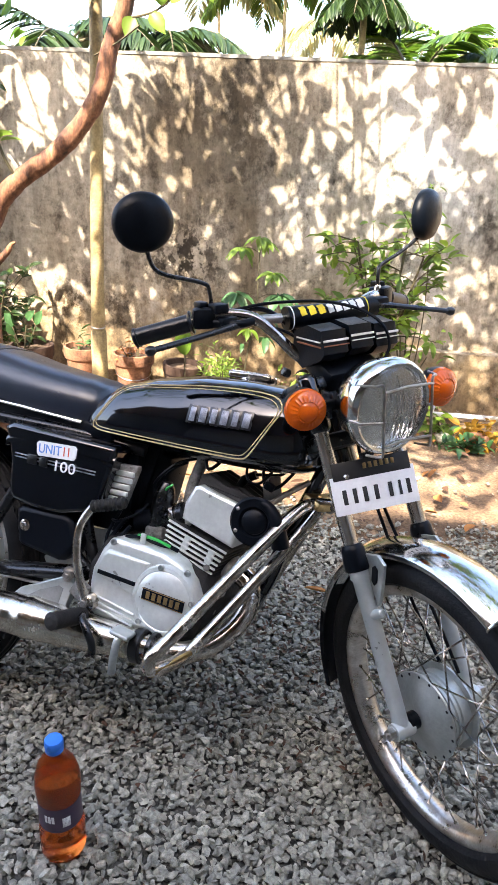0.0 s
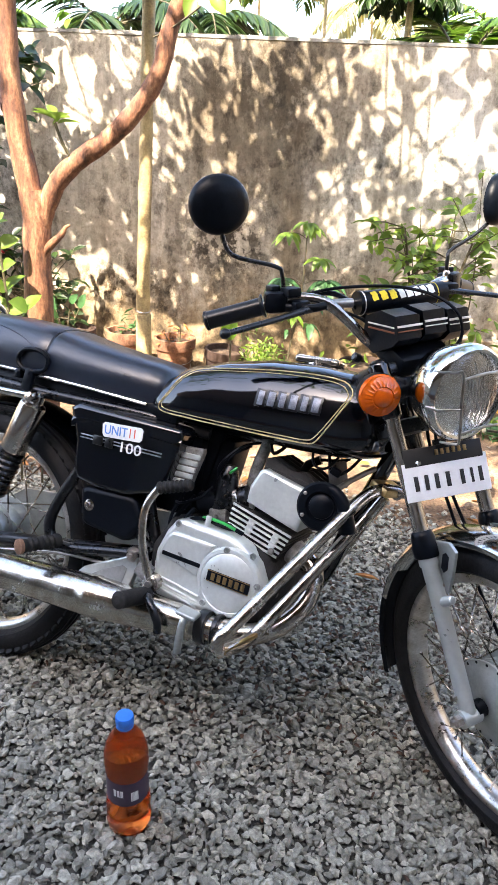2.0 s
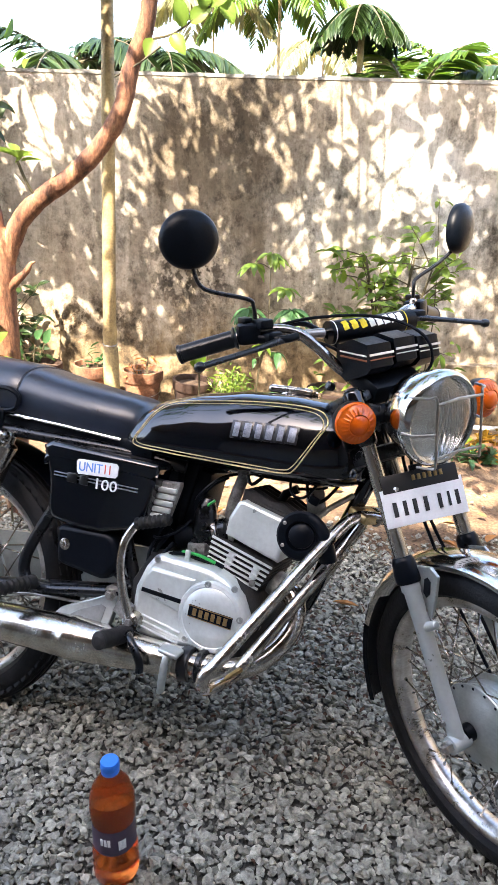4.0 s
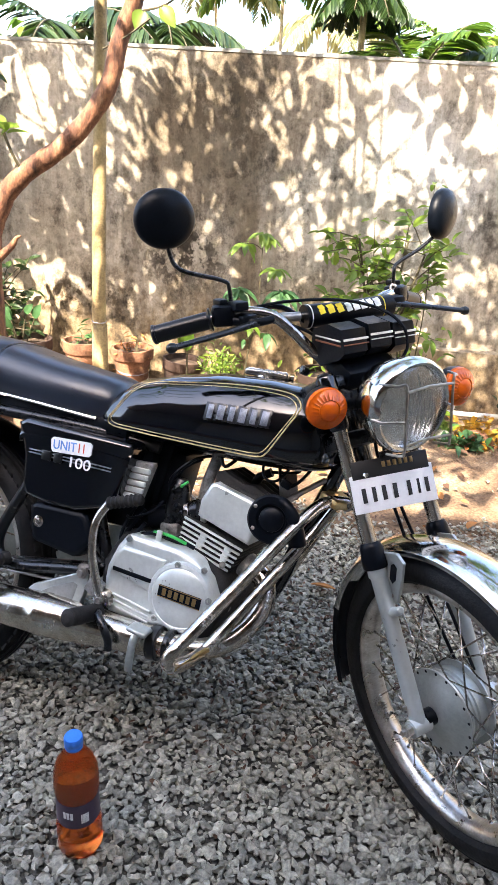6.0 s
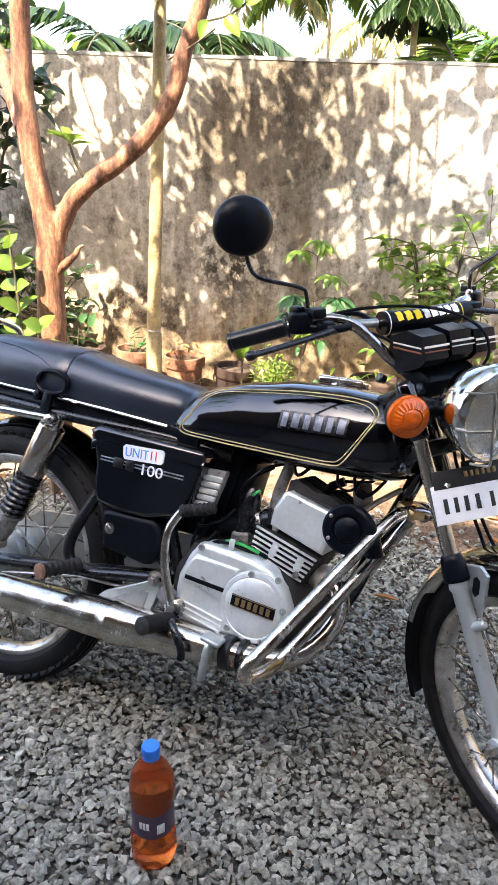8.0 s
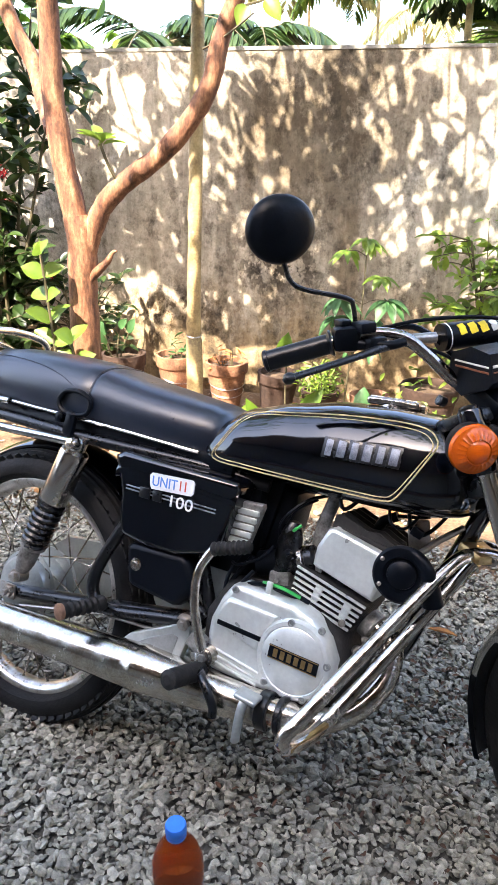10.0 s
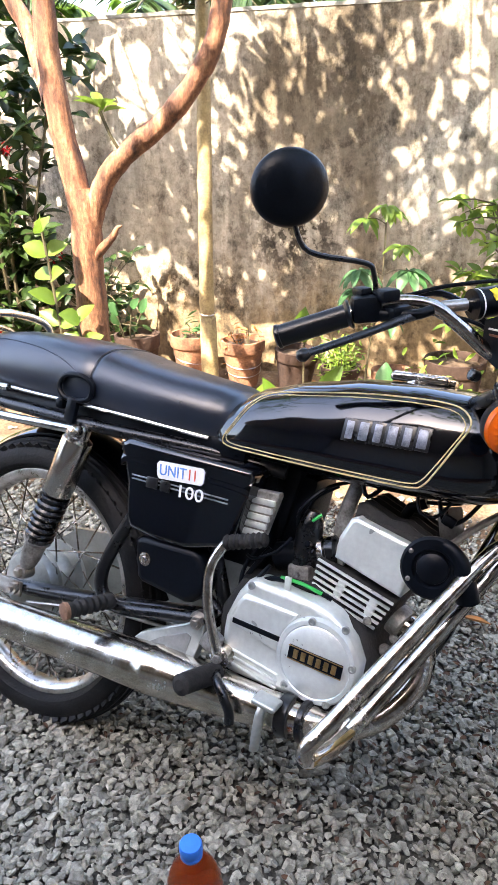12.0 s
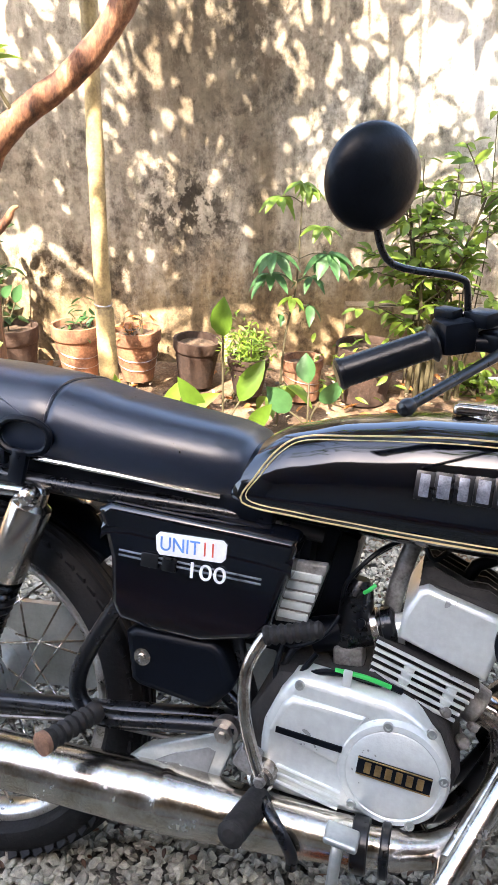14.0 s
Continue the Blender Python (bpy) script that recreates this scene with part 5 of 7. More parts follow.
# swing arm, passenger peg hanger, shocks, rear guard
for sgn in (-1, 1):
    sa = part("swing_arm", merge(sweep([(0.49, 0.108 * sgn, 0.372), (0.25, 0.110 * sgn, 0.325), (0.02, 0.112 * sgn, 0.287), (-0.05, 0.112 * sgn, 0.283)], [0.017, 0.017, 0.016, 0.010], 12)), BLACK_SATIN, bike, "black swing arm tube")
    part("chain_adjuster", merge(rbox((0.07, 0.008, 0.034), 0.003, pose(-0.02, 0.130 * sgn, 0.286)), lathe([(0.013, 0), (0.013, 0.012), (0.007, 0.013), (0.007, 0.022)], 6, frame_to((0.0, 0.132 * sgn, 0.287), (0, sgn, 0))), sweep([(-0.085, 0.130 * sgn, 0.287), (-0.03, 0.130 * sgn, 0.287)], 0.004, 8), lathe([(0.006, 0), (0.006, 0.008)], 6, frame_to((-0.08, 0.130 * sgn, 0.287), (1, 0, 0)))), STEEL, sa)
    top, bot = Vector((0.140, 0.134 * sgn, 0.655)), Vector((0.032, 0.142 * sgn, 0.336))
    d = (bot - top).normalized()
    L = (bot - top).length
    fr = frame_to(top, d)
    sh = part("shock_absorber", merge(lathe([(0.010, -0.014), (0.018, -0.008), (0.020, 0.012), (0.030, 0.018), (0.0315, 0.022), (0.0315, 0.138), (0.029, 0.142)], 32, fr)), DARK_CHROME, bike, "rear shock with steel cover and black spring")
    coil = [fr @ Vector((0.0265 * math.cos(a), 0.0265 * math.sin(a), 0.140 + 0.112 * a / (2 * math.pi * 8))) for a in np.linspace(0, 2 * math.pi * 8, 120)]
    part("spring", sweep(coil, 0.0056, 6), BLACK_SATIN, sh, "black coil spring")
    part("damper", merge(lathe([(0.018, 0.13), (0.018, 0.262)], 16, fr), lathe([(0.030, 0.250), (0.030, 0.258), (0.023, 0.264), (0.021, 0.30), (0.015, 0.324)], 20, fr)), ALU_DARK, sh)
    part("lower_eye", merge(lathe([(0.016, -0.014), (0.016, 0.014)], 18, frame_to(bot, (0, 1, 0))), lathe([(0.011, 0), (0.011, 0.010), (0.006, 0.012)], 6, frame_to(bot + Vector((0, 0.014 * sgn, 0)), (0, sgn, 0)))), STEEL, sh)
    part("upper_nut", lathe([(0.016, 0), (0.016, 0.008), (0.012, 0.018), (0.004, 0.022)], 12, frame_to(top + Vector((0, 0.012 * sgn, -0.0)), (0, sgn, 0))), CHROME_WORN, sh)
    hanger = sweep(smooth_path([(0.484, 0.130 * sgn, 0.372), (0.40, 0.132 * sgn, 0.356), (0.32, 0.134 * sgn, 0.339), (0.272, 0.135 * sgn, 0.334), (0.240, 0.135 * sgn, 0.350), (0.231, 0.134 * sgn, 0.385), (0.248, 0.132 * sgn, 0.440), (0.298, 0.130 * sgn, 0.538)], 6), 0.0132, 12)
    hg = part("peg_hanger", merge(hanger, lathe([(0.012, -0.006), (0.012, 0.008)], 12, frame_to((0.300, 0.130 * sgn, 0.542), (0, sgn, 0)))), BLACK_SATIN, bike, "chipped black passenger footrest hanger")
    part("pivot_nut", merge(lathe([(0.020, -0.010), (0.020, 0.004)], 20, frame_to((0.470, 0.138 * sgn, 0.368), (0, sgn, 0))), lathe([(0.013, 0.003), (0.013, 0.014), (0.007, 0.015), (0.007, 0.021)], 6, frame_to((0.470, 0.138 * sgn, 0.368), (0, sgn, 0)))), STEEL, hg)
    part("passenger_peg", merge(lathe([(0.015, 0), (0.0165, 0.004)] + [(0.0165 - 0.003 * (k % 2), 0.010 + 0.0065 * k) for k in range(13)] + [(0.0155, 0.098)], 16, frame_to((0.275, 0.148 * sgn, 0.350), (-0.34, sgn, -0.08)))), PEG_RUBBER, hg, "ribbed rubber passenger peg")
    part("peg_end", lathe([(0.0170, 0.094), (0.0170, 0.102), (0.007, 0.104)], 16, frame_to((0.275, 0.148 * sgn, 0.350), (-0.34, sgn, -0.08))), COPPER, hg)
rear_guard = part("rear_mudguard", fender(Vector((0.0, 0.008, 0.286)), 0.348, 0.052, 50, 172, 0.002, 0.018), BLACK_PAINT, bike, "black rear mudguard")
part("chain_case", merge(slab([(-0.09, 0.33), (-0.03, 0.375), (0.18, 0.40), (0.46, 0.43), (0.50, 0.38), (0.46, 0.31), (0.12, 0.235), (-0.03, 0.215), (-0.09, 0.25)], 0.075, 0.100, 0.01)), HUB, bike, "grey chain case")
for sgn in (-1, 1):
    part("rear_rail", sweep(smooth_path([(0.135, 0.137 * sgn, 0.656), (0.05, 0.138 * sgn, 0.653), (-0.115, 0.138 * sgn, 0.650), (-0.165, 0.138 * sgn, 0.668), (-0.211, 0.137 * sgn, 0.718), (-0.224, 0.130 * sgn, 0.79), (-0.225, 0.110 * sgn, 0.838), (-0.235, 0.07 * sgn, 0.856), (-0.24, 0.0, 0.862)], 6), 0.0095, 12), CHROME, bike, "chrome rear side rail")
    part("seat_rail_trim", sweep(smooth_path([(-0.088, 0.1205 * sgn, 0.7075), (-0.12, 0.1205 * sgn, 0.707), (-0.165, 0.120 * sgn, 0.713), (-0.192, 0.116 * sgn, 0.735), (-0.204, 0.110 * sgn, 0.76)], 6), 0.0085, 12), CHROME, bike)
part("grab_rail", sweep(smooth_path([(-0.27, -0.11, 0.715), (-0.30, -0.10, 0.78), (-0.31, -0.07, 0.815), (-0.31, 0.0, 0.825), (-0.31, 0.07, 0.815), (-0.30, 0.10, 0.78), (-0.27, 0.11, 0.715)], 6), 0.0075, 12), CHROME, bike, "chrome carrier loop behind the seat")

# ---- engine ----
engine = part("engine", merge(slab([(0.50, 0.285), (0.495, 0.40), (0.53, 0.468), (0.66, 0.485), (0.76, 0.44), (0.79, 0.38), (0.77, 0.30), (0.70, 0.262), (0.56, 0.262)], 0.115, -0.118, 0.016)), DARK_CAST, bike, "air-cooled single-cylinder engine of cast alloy")
CV = [(0.522, 0.372), (0.523, 0.40), (0.54, 0.447), (0.556, 0.472), (0.575, 0.480), (0.685, 0.474), (0.72, 0.462), (0.757, 0.432), (0.776, 0.396), (0.776, 0.364), (0.762, 0.332), (0.735, 0.310), (0.70, 0.300), (0.58, 0.300), (0.541, 0.302), (0.526, 0.32)]
clutch = part("crankcase_cover", slab(CV, -0.10, -0.146, 0.013, 3), ALU, engine, "bright silver crankcase cover")
part("cover_step", slab([(0.534, 0.395), (0.548, 0.437), (0.56, 0.452), (0.66, 0.446), (0.64, 0.40), (0.632, 0.37)], -0.140, -0.153, 0.008, 3), ALU, engine)
part("name_strip", rbox((0.092, 0.003, 0.009), 0.001, pose(0.590, -0.1535, 0.3985, 0, 3, 0)), BLACK_PLASTIC, engine, "dark strip on the crankcase cover")
disc = part("round_cover", lathe([(0.073, 0.0), (0.073, 0.006), (0.069, 0.012), (0.062, 0.0135), (0.0605, 0.0120), (0.0585, 0.0135), (0.03, 0.0155), (0.001, 0.016)], 48, frame_to((0.704, -0.143, 0.380), (0, -1, 0))), ALU, engine, "round polished clutch cover")
part("brass_plate", rbox((0.096, 0.003, 0.025), 0.001, pose(0.706, -0.1595, 0.384, 0, 3, 0)), BLACK_PLASTIC, engine, "black and brass maker's plate")
for k in range(6):
    part("plate_letter_bar", rbox((0.0085, 0.002, 0.015), 0.0006, pose(0.672 + 0.0136 * k, -0.1612, 0.3858 - 0.0007 * k, 0, 3, 0)), BADGE_GOLD, engine)
for dz in (-0.0112, 0.0112):
    part("plate_edge", rbox((0.096, 0.002, 0.0014), 0.0003, pose(0.706, -0.1610, 0.384 + dz, 0, 3, 0)), BADGE_GOLD, engine)
for x, z in ((0.690, 0.446), (0.768, 0.392), (0.658, 0.325), (0.735, 0.319), (0.545, 0.318), (0.568, 0.468), (0.745, 0.447)):
    part("cover_bolt", lathe([(0.0068, 0), (0.0068, 0.003), (0.0062, 0.005), (0.0036, 0.0052), (0.0034, 0.002), (0.0005, 0.002)], 12, frame_to((x, -0.146 if (x - 0.704) ** 2 + (z - 0.38) ** 2 > 0.0054 else -0.154, z), (0, -1, 0))), HUB, engine)

U, V = Vector((0.26, 0, 0.966)).normalized(), Vector((0.966, 0, -0.26)).normalized()
UV = Matrix(((V.x, 0, U.x, 0), (0, 1, 0, 0), (V.z, 0, U.z, 0), (0, 0, 0, 1)))
# shade of the fin gaps put into colour: dark core and fins, bright edges
cylinder = part("cylinder", rbox((0.105, 0.11, 0.12), 0.01, Matrix.Translation((0.728, 0, 0.482)) @ UV), DARK_CAST, bike, "finned alloy cylinder")
FIN0 = Vector((0.683, 0, 0.532))
for k in range(6):
    a = FIN0 - U * (0.010 + 0.0108 * k) + V * (-0.026 + 0.002 * k)
    ln = 0.148 - 0.004 * k
    fin = part("fin", rbox((ln, 0.180, 0.0042), 0.0012, Matrix.Translation(a + V * ln / 2) @ UV), DARK_CAST, cylinder)
    part("fin_edge", rbox((ln * 0.985, 0.005, 0.0050), 0.0015, Matrix.Translation(a + V * ln / 2 + Vector((0, -0.0895, 0))) @ UV), ALU, fin, "bright fin edge")
for v in (0.030, 0.090):
    part("fin_damper", rbox((0.015, 0.012, 0.030), 0.003, Matrix.Translation(FIN0 - U * 0.036 + V * v + Vector((0, -0.085, 0))) @ UV), ALU, cylinder)
head = part("cylinder_head", slab([(0.683, 0.538), (0.685, 0.574), (0.701, 0.610), (0.713, 0.616), (0.813, 0.592), (0.825, 0.579), (0.812, 0.535), (0.804, 0.503)], 0.088, -0.088, 0.008, 3), ALU, bike, "smooth silver cylinder head")
part("head_top", rbox((0.096, 0.150, 0.012), 0.004, Matrix.Translation((0.765, 0.004, 0.604)) @ Matrix.Rotation(radians(8), 4, "Y")), DARK_CAST, head, "dark cylinder head top")
for y in (-0.066, -0.036, -0.006, 0.024, 0.054):
    part("head_fin", slab([(0.700, 0.606), (0.704, 0.636), (0.716, 0.640), (0.742, 0.630), (0.765, 0.621), (0.790, 0.622), (0.812, 0.611), (0.826, 0.606), (0.826, 0.585)], y, y + 0.005, 0.0012), DARK_CAST, head, "dark upright cooling fin")
part("spark_plug", sweep([(0.76, 0.0, 0.60), (0.775, 0.0, 0.635), (0.80, 0.0, 0.65)], 0.010, 12), BLACK_PLASTIC, bike)
cable([(0.80, 0.0, 0.65), (0.86, 0.0, 0.665), (0.84, 0.02, 0.70)], 0.0035)
part("carburettor", merge(lathe([(0.024, 0), (0.024, 0.05), (0.027, 0.052), (0.027, 0.066), (0.02, 0.07)], 20, frame_to((0.615, -0.05, 0.515), (0.35, 0, 0.15))), lathe([(0.02, -0.05), (0.024, -0.045), (0.024, 0.04), (0.02, 0.06), (0.012, 0.075)], 20, frame_to((0.618, -0.055, 0.525), (0.05, 0, 1)))), BLACK_SATIN, bike, "dark sooty carburettor")
part("intake_rubber", sweep([(0.565, -0.05, 0.50), (0.61, -0.05, 0.515)], 0.026, 16), BLACK_PLASTIC, bike)
part("hose_clamp", lathe([(0.0275, 0), (0.0285, 0.001), (0.0285, 0.010), (0.0275, 0.011)], 24, frame_to((0.648, -0.05, 0.529), (0.35, 0, 0.15))), CHROME_WORN, bike, "bright steel hose clamp")
part("float_bowl", merge(rbox((0.044, 0.040, 0.034), 0.008, pose(0.620, -0.062, 0.488, 0, -8, 0)), bolt((0.620, -0.083, 0.488), (0, -1, 0), 0.006)), ALU_DARK, bike)
part("choke_knob", lathe([(0.006, 0), (0.006, 0.012), (0.004, 0.014)], 10, frame_to((0.632, -0.078, 0.545), (0, -1, 0.3))), BLACK_PLASTIC, bike)
part("intake_flange", sweep([(0.645, -0.05, 0.528), (0.69, -0.045, 0.535)], [0.02, 0.024], 16), ALU, bike)
part("intake_box", rbox((0.085, 0.13, 0.15), 0.012, pose(0.530, 0.025, 0.600, 0, 10, 0)), BLACK_PLASTIC, bike)
part("airbox", rbox((0.15, 0.13, 0.20), 0.02, pose(0.475, 0, 0.56)), BLACK_PLASTIC, bike)
# added box, no known part: keeps the gap behind the carburettor black
part("dark_filler_box", rbox((0.062, 0.10, 0.15), 0.014, pose(0.572, 0.02, 0.580, 0, 8, 0)), BLACK_PLASTIC, bike)
part("coil_tube", sweep(smooth_path([(0.685, -0.03, 0.66), (0.672, -0.035, 0.60), (0.668, -0.03, 0.55)], 4), 0.013, 12), ALU_DARK, bike, "grey breather tube")
cable([(0.60, -0.06, 0.56), (0.605, -0.075, 0.60), (0.64, -0.06, 0.645), (0.67, -0.03, 0.66)], 0.0035)
cable([(0.605, -0.05, 0.57), (0.62, -0.055, 0.62), (0.655, -0.04, 0.65)], 0.003)
cable([(0.628, -0.07, 0.585), (0.635, -0.075, 0.592), (0.643, -0.07, 0.600)], 0.003, GREEN_WIRE, "green_wire")
cable([(0.61, -0.125, 0.490), (0.65, -0.128, 0.4915), (0.685, -0.12, 0.482)], 0.0035, GREEN_WIRE, "green_wire")
cable([(0.58, -0.11, 0.50), (0.565, -0.12, 0.47), (0.60, -0.125, 0.485), (0.66, -0.122, 0.487), (0.70, -0.11, 0.475)], 0.0045)
cable([(0.56, -0.08, 0.52), (0.53, -0.1, 0.46), (0.51, -0.1, 0.40)], 0.005)
cable([(0.54, -0.085, 0.53), (0.525, -0.105, 0.47), (0.53, -0.11, 0.42)], 0.004)
cable([(0.79, -0.04, 0.69), (0.805, -0.065, 0.648), (0.835, -0.065, 0.645), (0.86, -0.04, 0.69)], 0.003)
cable([(0.82, -0.03, 0.69), (0.845, -0.06, 0.638), (0.872, -0.05, 0.645), (0.90, -0.03, 0.69)], 0.0035)
cable([(0.69, -0.04, 0.69), (0.715, -0.06, 0.648), (0.75, -0.04, 0.69)], 0.004)
cable([(0.525, -0.095, 0.50), (0.55, -0.115, 0.505), (0.585, -0.105, 0.525), (0.60, -0.085, 0.55)], 0.003)
part("connector", rbox((0.022, 0.014, 0.016), 0.003, pose(0.853, -0.058, 0.640, 0, 20, 0)), BLACK_PLASTIC, bike)
part("cable_clip", rbox((0.012, 0.006, 0.024), 0.002, pose(0.628, -0.135, 0.487)), ALU, bike)
part("exhaust_flange", lathe([(0.028, 0), (0.028, 0.02), (0.022, 0.024)], 18, frame_to((0.79, -0.035, 0.452), (0.85, -0.15, -0.4))), ALU_DARK, bike)

for k in range(3):
    part("cover_rib", sweep([(0.550, -0.1475, 0.345 - 0.012 * k), (0.60, -0.1475, 0.337 - 0.012 * k), (0.640, -0.1475, 0.330 - 0.0115 * k)], 0.0028, 8), ALU, engine)
for x, y, z, r in ((0.790, -0.078, 0.402, 0.010), (0.760, -0.104, 0.452, 0.007), (0.775, -0.08, 0.36, 0.011), (0.800, -0.075, 0.425, 0.007)):
    part("casting_boss", lathe([(r, 0), (r, 0.010), (r * 0.8, 0.013), (r * 0.35, 0.0135)], 14, frame_to((x, y + 0.012, z), (0.35, -1, 0.2)) @ Matrix.Translation((0, 0, -0.006))), ALU_DARK, engine)

# horn
horn = part("horn", lathe([(0.02, 0.0), (0.038, 0.006), (0.047, 0.016), (0.048, 0.024), (0.044, 0.028), (0.030, 0.029), (0.027, 0.024), (0.010, 0.022), (0.001, 0.022)], 36, frame_to((0.850, -0.088, 0.574), (0.10, -1, 0.0)) @ Matrix.Scale(1.04, 4)), BLACK_PLASTIC, bike, "round black horn")
trumpet = smooth_path([(0.846, -0.106, 0.615), (0.872, -0.108, 0.610), (0.892, -0.108, 0.590), (0.903, -0.104, 0.562), (0.910, -0.098, 0.535)], 5)
part("horn_trumpet", sweep(trumpet, [0.008 + 0.0105 * i / (len(trumpet) - 1) for i in range(len(trumpet))], 14), BLACK_PLASTIC, horn)
part("horn_dome", lathe([(0.026, 0.022), (0.024, 0.029), (0.016, 0.034), (0.004, 0.036), (0.001, 0.036)], 28, frame_to((0.850, -0.088, 0.574), (0.10, -1, 0.0))), BLACK_PLASTIC, horn)
for a in (30, 150, 215, 330):
    part("horn_screw", lathe([(0.004, 0.027), (0.004, 0.031), (0.002, 0.032)], 8, frame_to((0.850, -0.088, 0.574), (0.10, -1, 0.0)) @ Matrix.Translation((0.041 * math.cos(radians(a)), 0.041 * math.sin(radians(a)), 0))), STEEL, horn)
part("horn_bracket", sweep([(0.86, -0.10, 0.60), (0.885, -0.05, 0.63), (0.92, -0.01, 0.66)], 0.006, 8), STEEL, bike)
part("engine_mount", rbox((0.04, 0.006, 0.055), 0.004, pose(0.852, -0.035, 0.632, 0, -15, 0)), STEEL, bike, "steel engine mount plate")

# kick starter, pegs, pedal
kick = part("kick_lever", merge(sweep(smooth_path([(0.535, -0.165, 0.331), (0.520, -0.172, 0.37), (0.503, -0.178, 0.430), (0.500, -0.176, 0.49), (0.518, -0.165, 0.535)], 6), [0.011, 0.0105, 0.010, 0.0098, 0.0095, 0.0095, 0.009, 0.009, 0.009, 0.009, 0.009, 0.009, 0.009, 0.009, 0.009, 0.009, 0.009, 0.009, 0.009, 0.009, 0.009, 0.009, 0.009, 0.009, 0.009], 12),
                                lathe([(0.019, -0.014), (0.019, 0.018), (0.014, 0.021)], 20, frame_to((0.535, -0.150, 0.331), (0, -1, 0)))), CHROME_WORN, bike, "worn chrome kick-start lever")
part("kick_rubber", lathe([(0.0115, 0)] + [(0.0140 - 0.0032 * (k % 2), 0.004 + 0.005 * k) for k in range(14)] + [(0.0125, 0.074), (0.008, 0.079)], 14, frame_to((0.516, -0.166, 0.534), (0.074, 0.005, 0.024))), PEG_RUBBER, kick, "ribbed black rubber")
part("kick_clamp", merge(rbox((0.032, 0.03, 0.03), 0.005, pose(0.512, -0.158, 0.352, 0, 25, 0)), bolt((0.535, -0.171, 0.331), (0, -1, 0), 0.009, 0.008)), ALU_DARK, kick)
part("rider_peg", lathe([(0.0145, 0)] + [(0.0185 - 0.0018 * (k % 2), 0.004 + 0.0055 * k) for k in range(16)] + [(0.018, 0.094), (0.009, 0.098)], 16, frame_to((0.538, -0.172, 0.308), (-0.14, -1, 0.08))), PEG_RUBBER, bike, "ribbed black rubber footrest")
part("peg_bar", sweep([(0.56, -0.02, 0.262), (0.548, -0.10, 0.272), (0.538, -0.175, 0.308)], 0.010, 10), STEEL, bike)
part("peg_bracket", slab([(0.322, 0.262), (0.326, 0.284), (0.350, 0.310), (0.452, 0.362), (0.482, 0.370), (0.486, 0.350), (0.462, 0.262)], -0.128, -0.146, 0.003), HUB, bike, "triangular alloy footrest bracket", smooth=20)
# darker grey face in place of the bracket's recess
part("bracket_face", slab([(0.362, 0.274), (0.368, 0.296), (0.402, 0.319), (0.450, 0.342), (0.462, 0.338), (0.448, 0.274)], -0.1450, -0.1475, 0.001), BRACKET_GREY, bike)
pedal = part("brake_pedal", sweep(smooth_path([(0.53, -0.165, 0.312), (0.562, -0.212, 0.318), (0.585, -0.225, 0.300), (0.597, -0.222, 0.278), (0.599, -0.219, 0.258)], 6), 0.0062, 10, flat=1.3), BLACK_SATIN, bike, "black brake pedal arm with steel pad")
part("pedal_pad", merge(rbox((0.044, 0.034, 0.010), 0.0045, pose(0.655, -0.208, 0.314, 8, 6, 0), 3), sweep(smooth_path([(0.652, -0.210, 0.312), (0.652, -0.221, 0.295), (0.652, -0.224, 0.268), (0.651, -0.221, 0.243), (0.649, -0.217, 0.234)], 5), 0.0065, 10, flat=1.3)), HUB, pedal, "bare metal pedal pad")
part("brake_rod", sweep([(0.50, -0.13, 0.335), (0.25, -0.115, 0.31), (0.01, -0.105, 0.25)], 0.004, 8), STEEL, bike)

# exhaust
MUF = frame_to((0.30, -0.170, 0.2558), (1, 0, 0.071))
mf = part("muffler", merge(lathe([(0.018, -0.56), (0.026, -0.555), (0.033, -0.545), (0.0355, -0.52), (0.0365, -0.40), (0.0405, -0.16), (0.0445, 0.08), (0.0455, 0.10), (0.0465, 0.103), (0.0465, 0.112), (0.0450, 0.116), (0.0415, 0.19), (0.0345, 0.30), (0.0315, 0.335), (0.0312, 0.37)], 40, MUF)), MUFFLER, bike, "long chromed exhaust muffler")
part("clamp", merge(lathe([(0.033, 0.368), (0.035, 0.370), (0.035, 0.388), (0.033, 0.390)], 30, MUF), lathe([(0.032, 0.405), (0.034, 0.407), (0.034, 0.415), (0.032, 0.417)], 30, MUF)), BLACK_SATIN, mf)
part("exhaust_pipe", sweep(smooth_path([(0.655, -0.170, 0.281), (0.715, -0.166, 0.285), (0.775, -0.146, 0.293), (0.822, -0.108, 0.322), (0.850, -0.070, 0.372), (0.842, -0.045, 0.428), (0.80, -0.038, 0.447)], 6), [0.028] * 4 + [0.026] * 4 + [0.0225] * 29, 16), CHROME_WORN, bike, "stained chrome exhaust pipe")

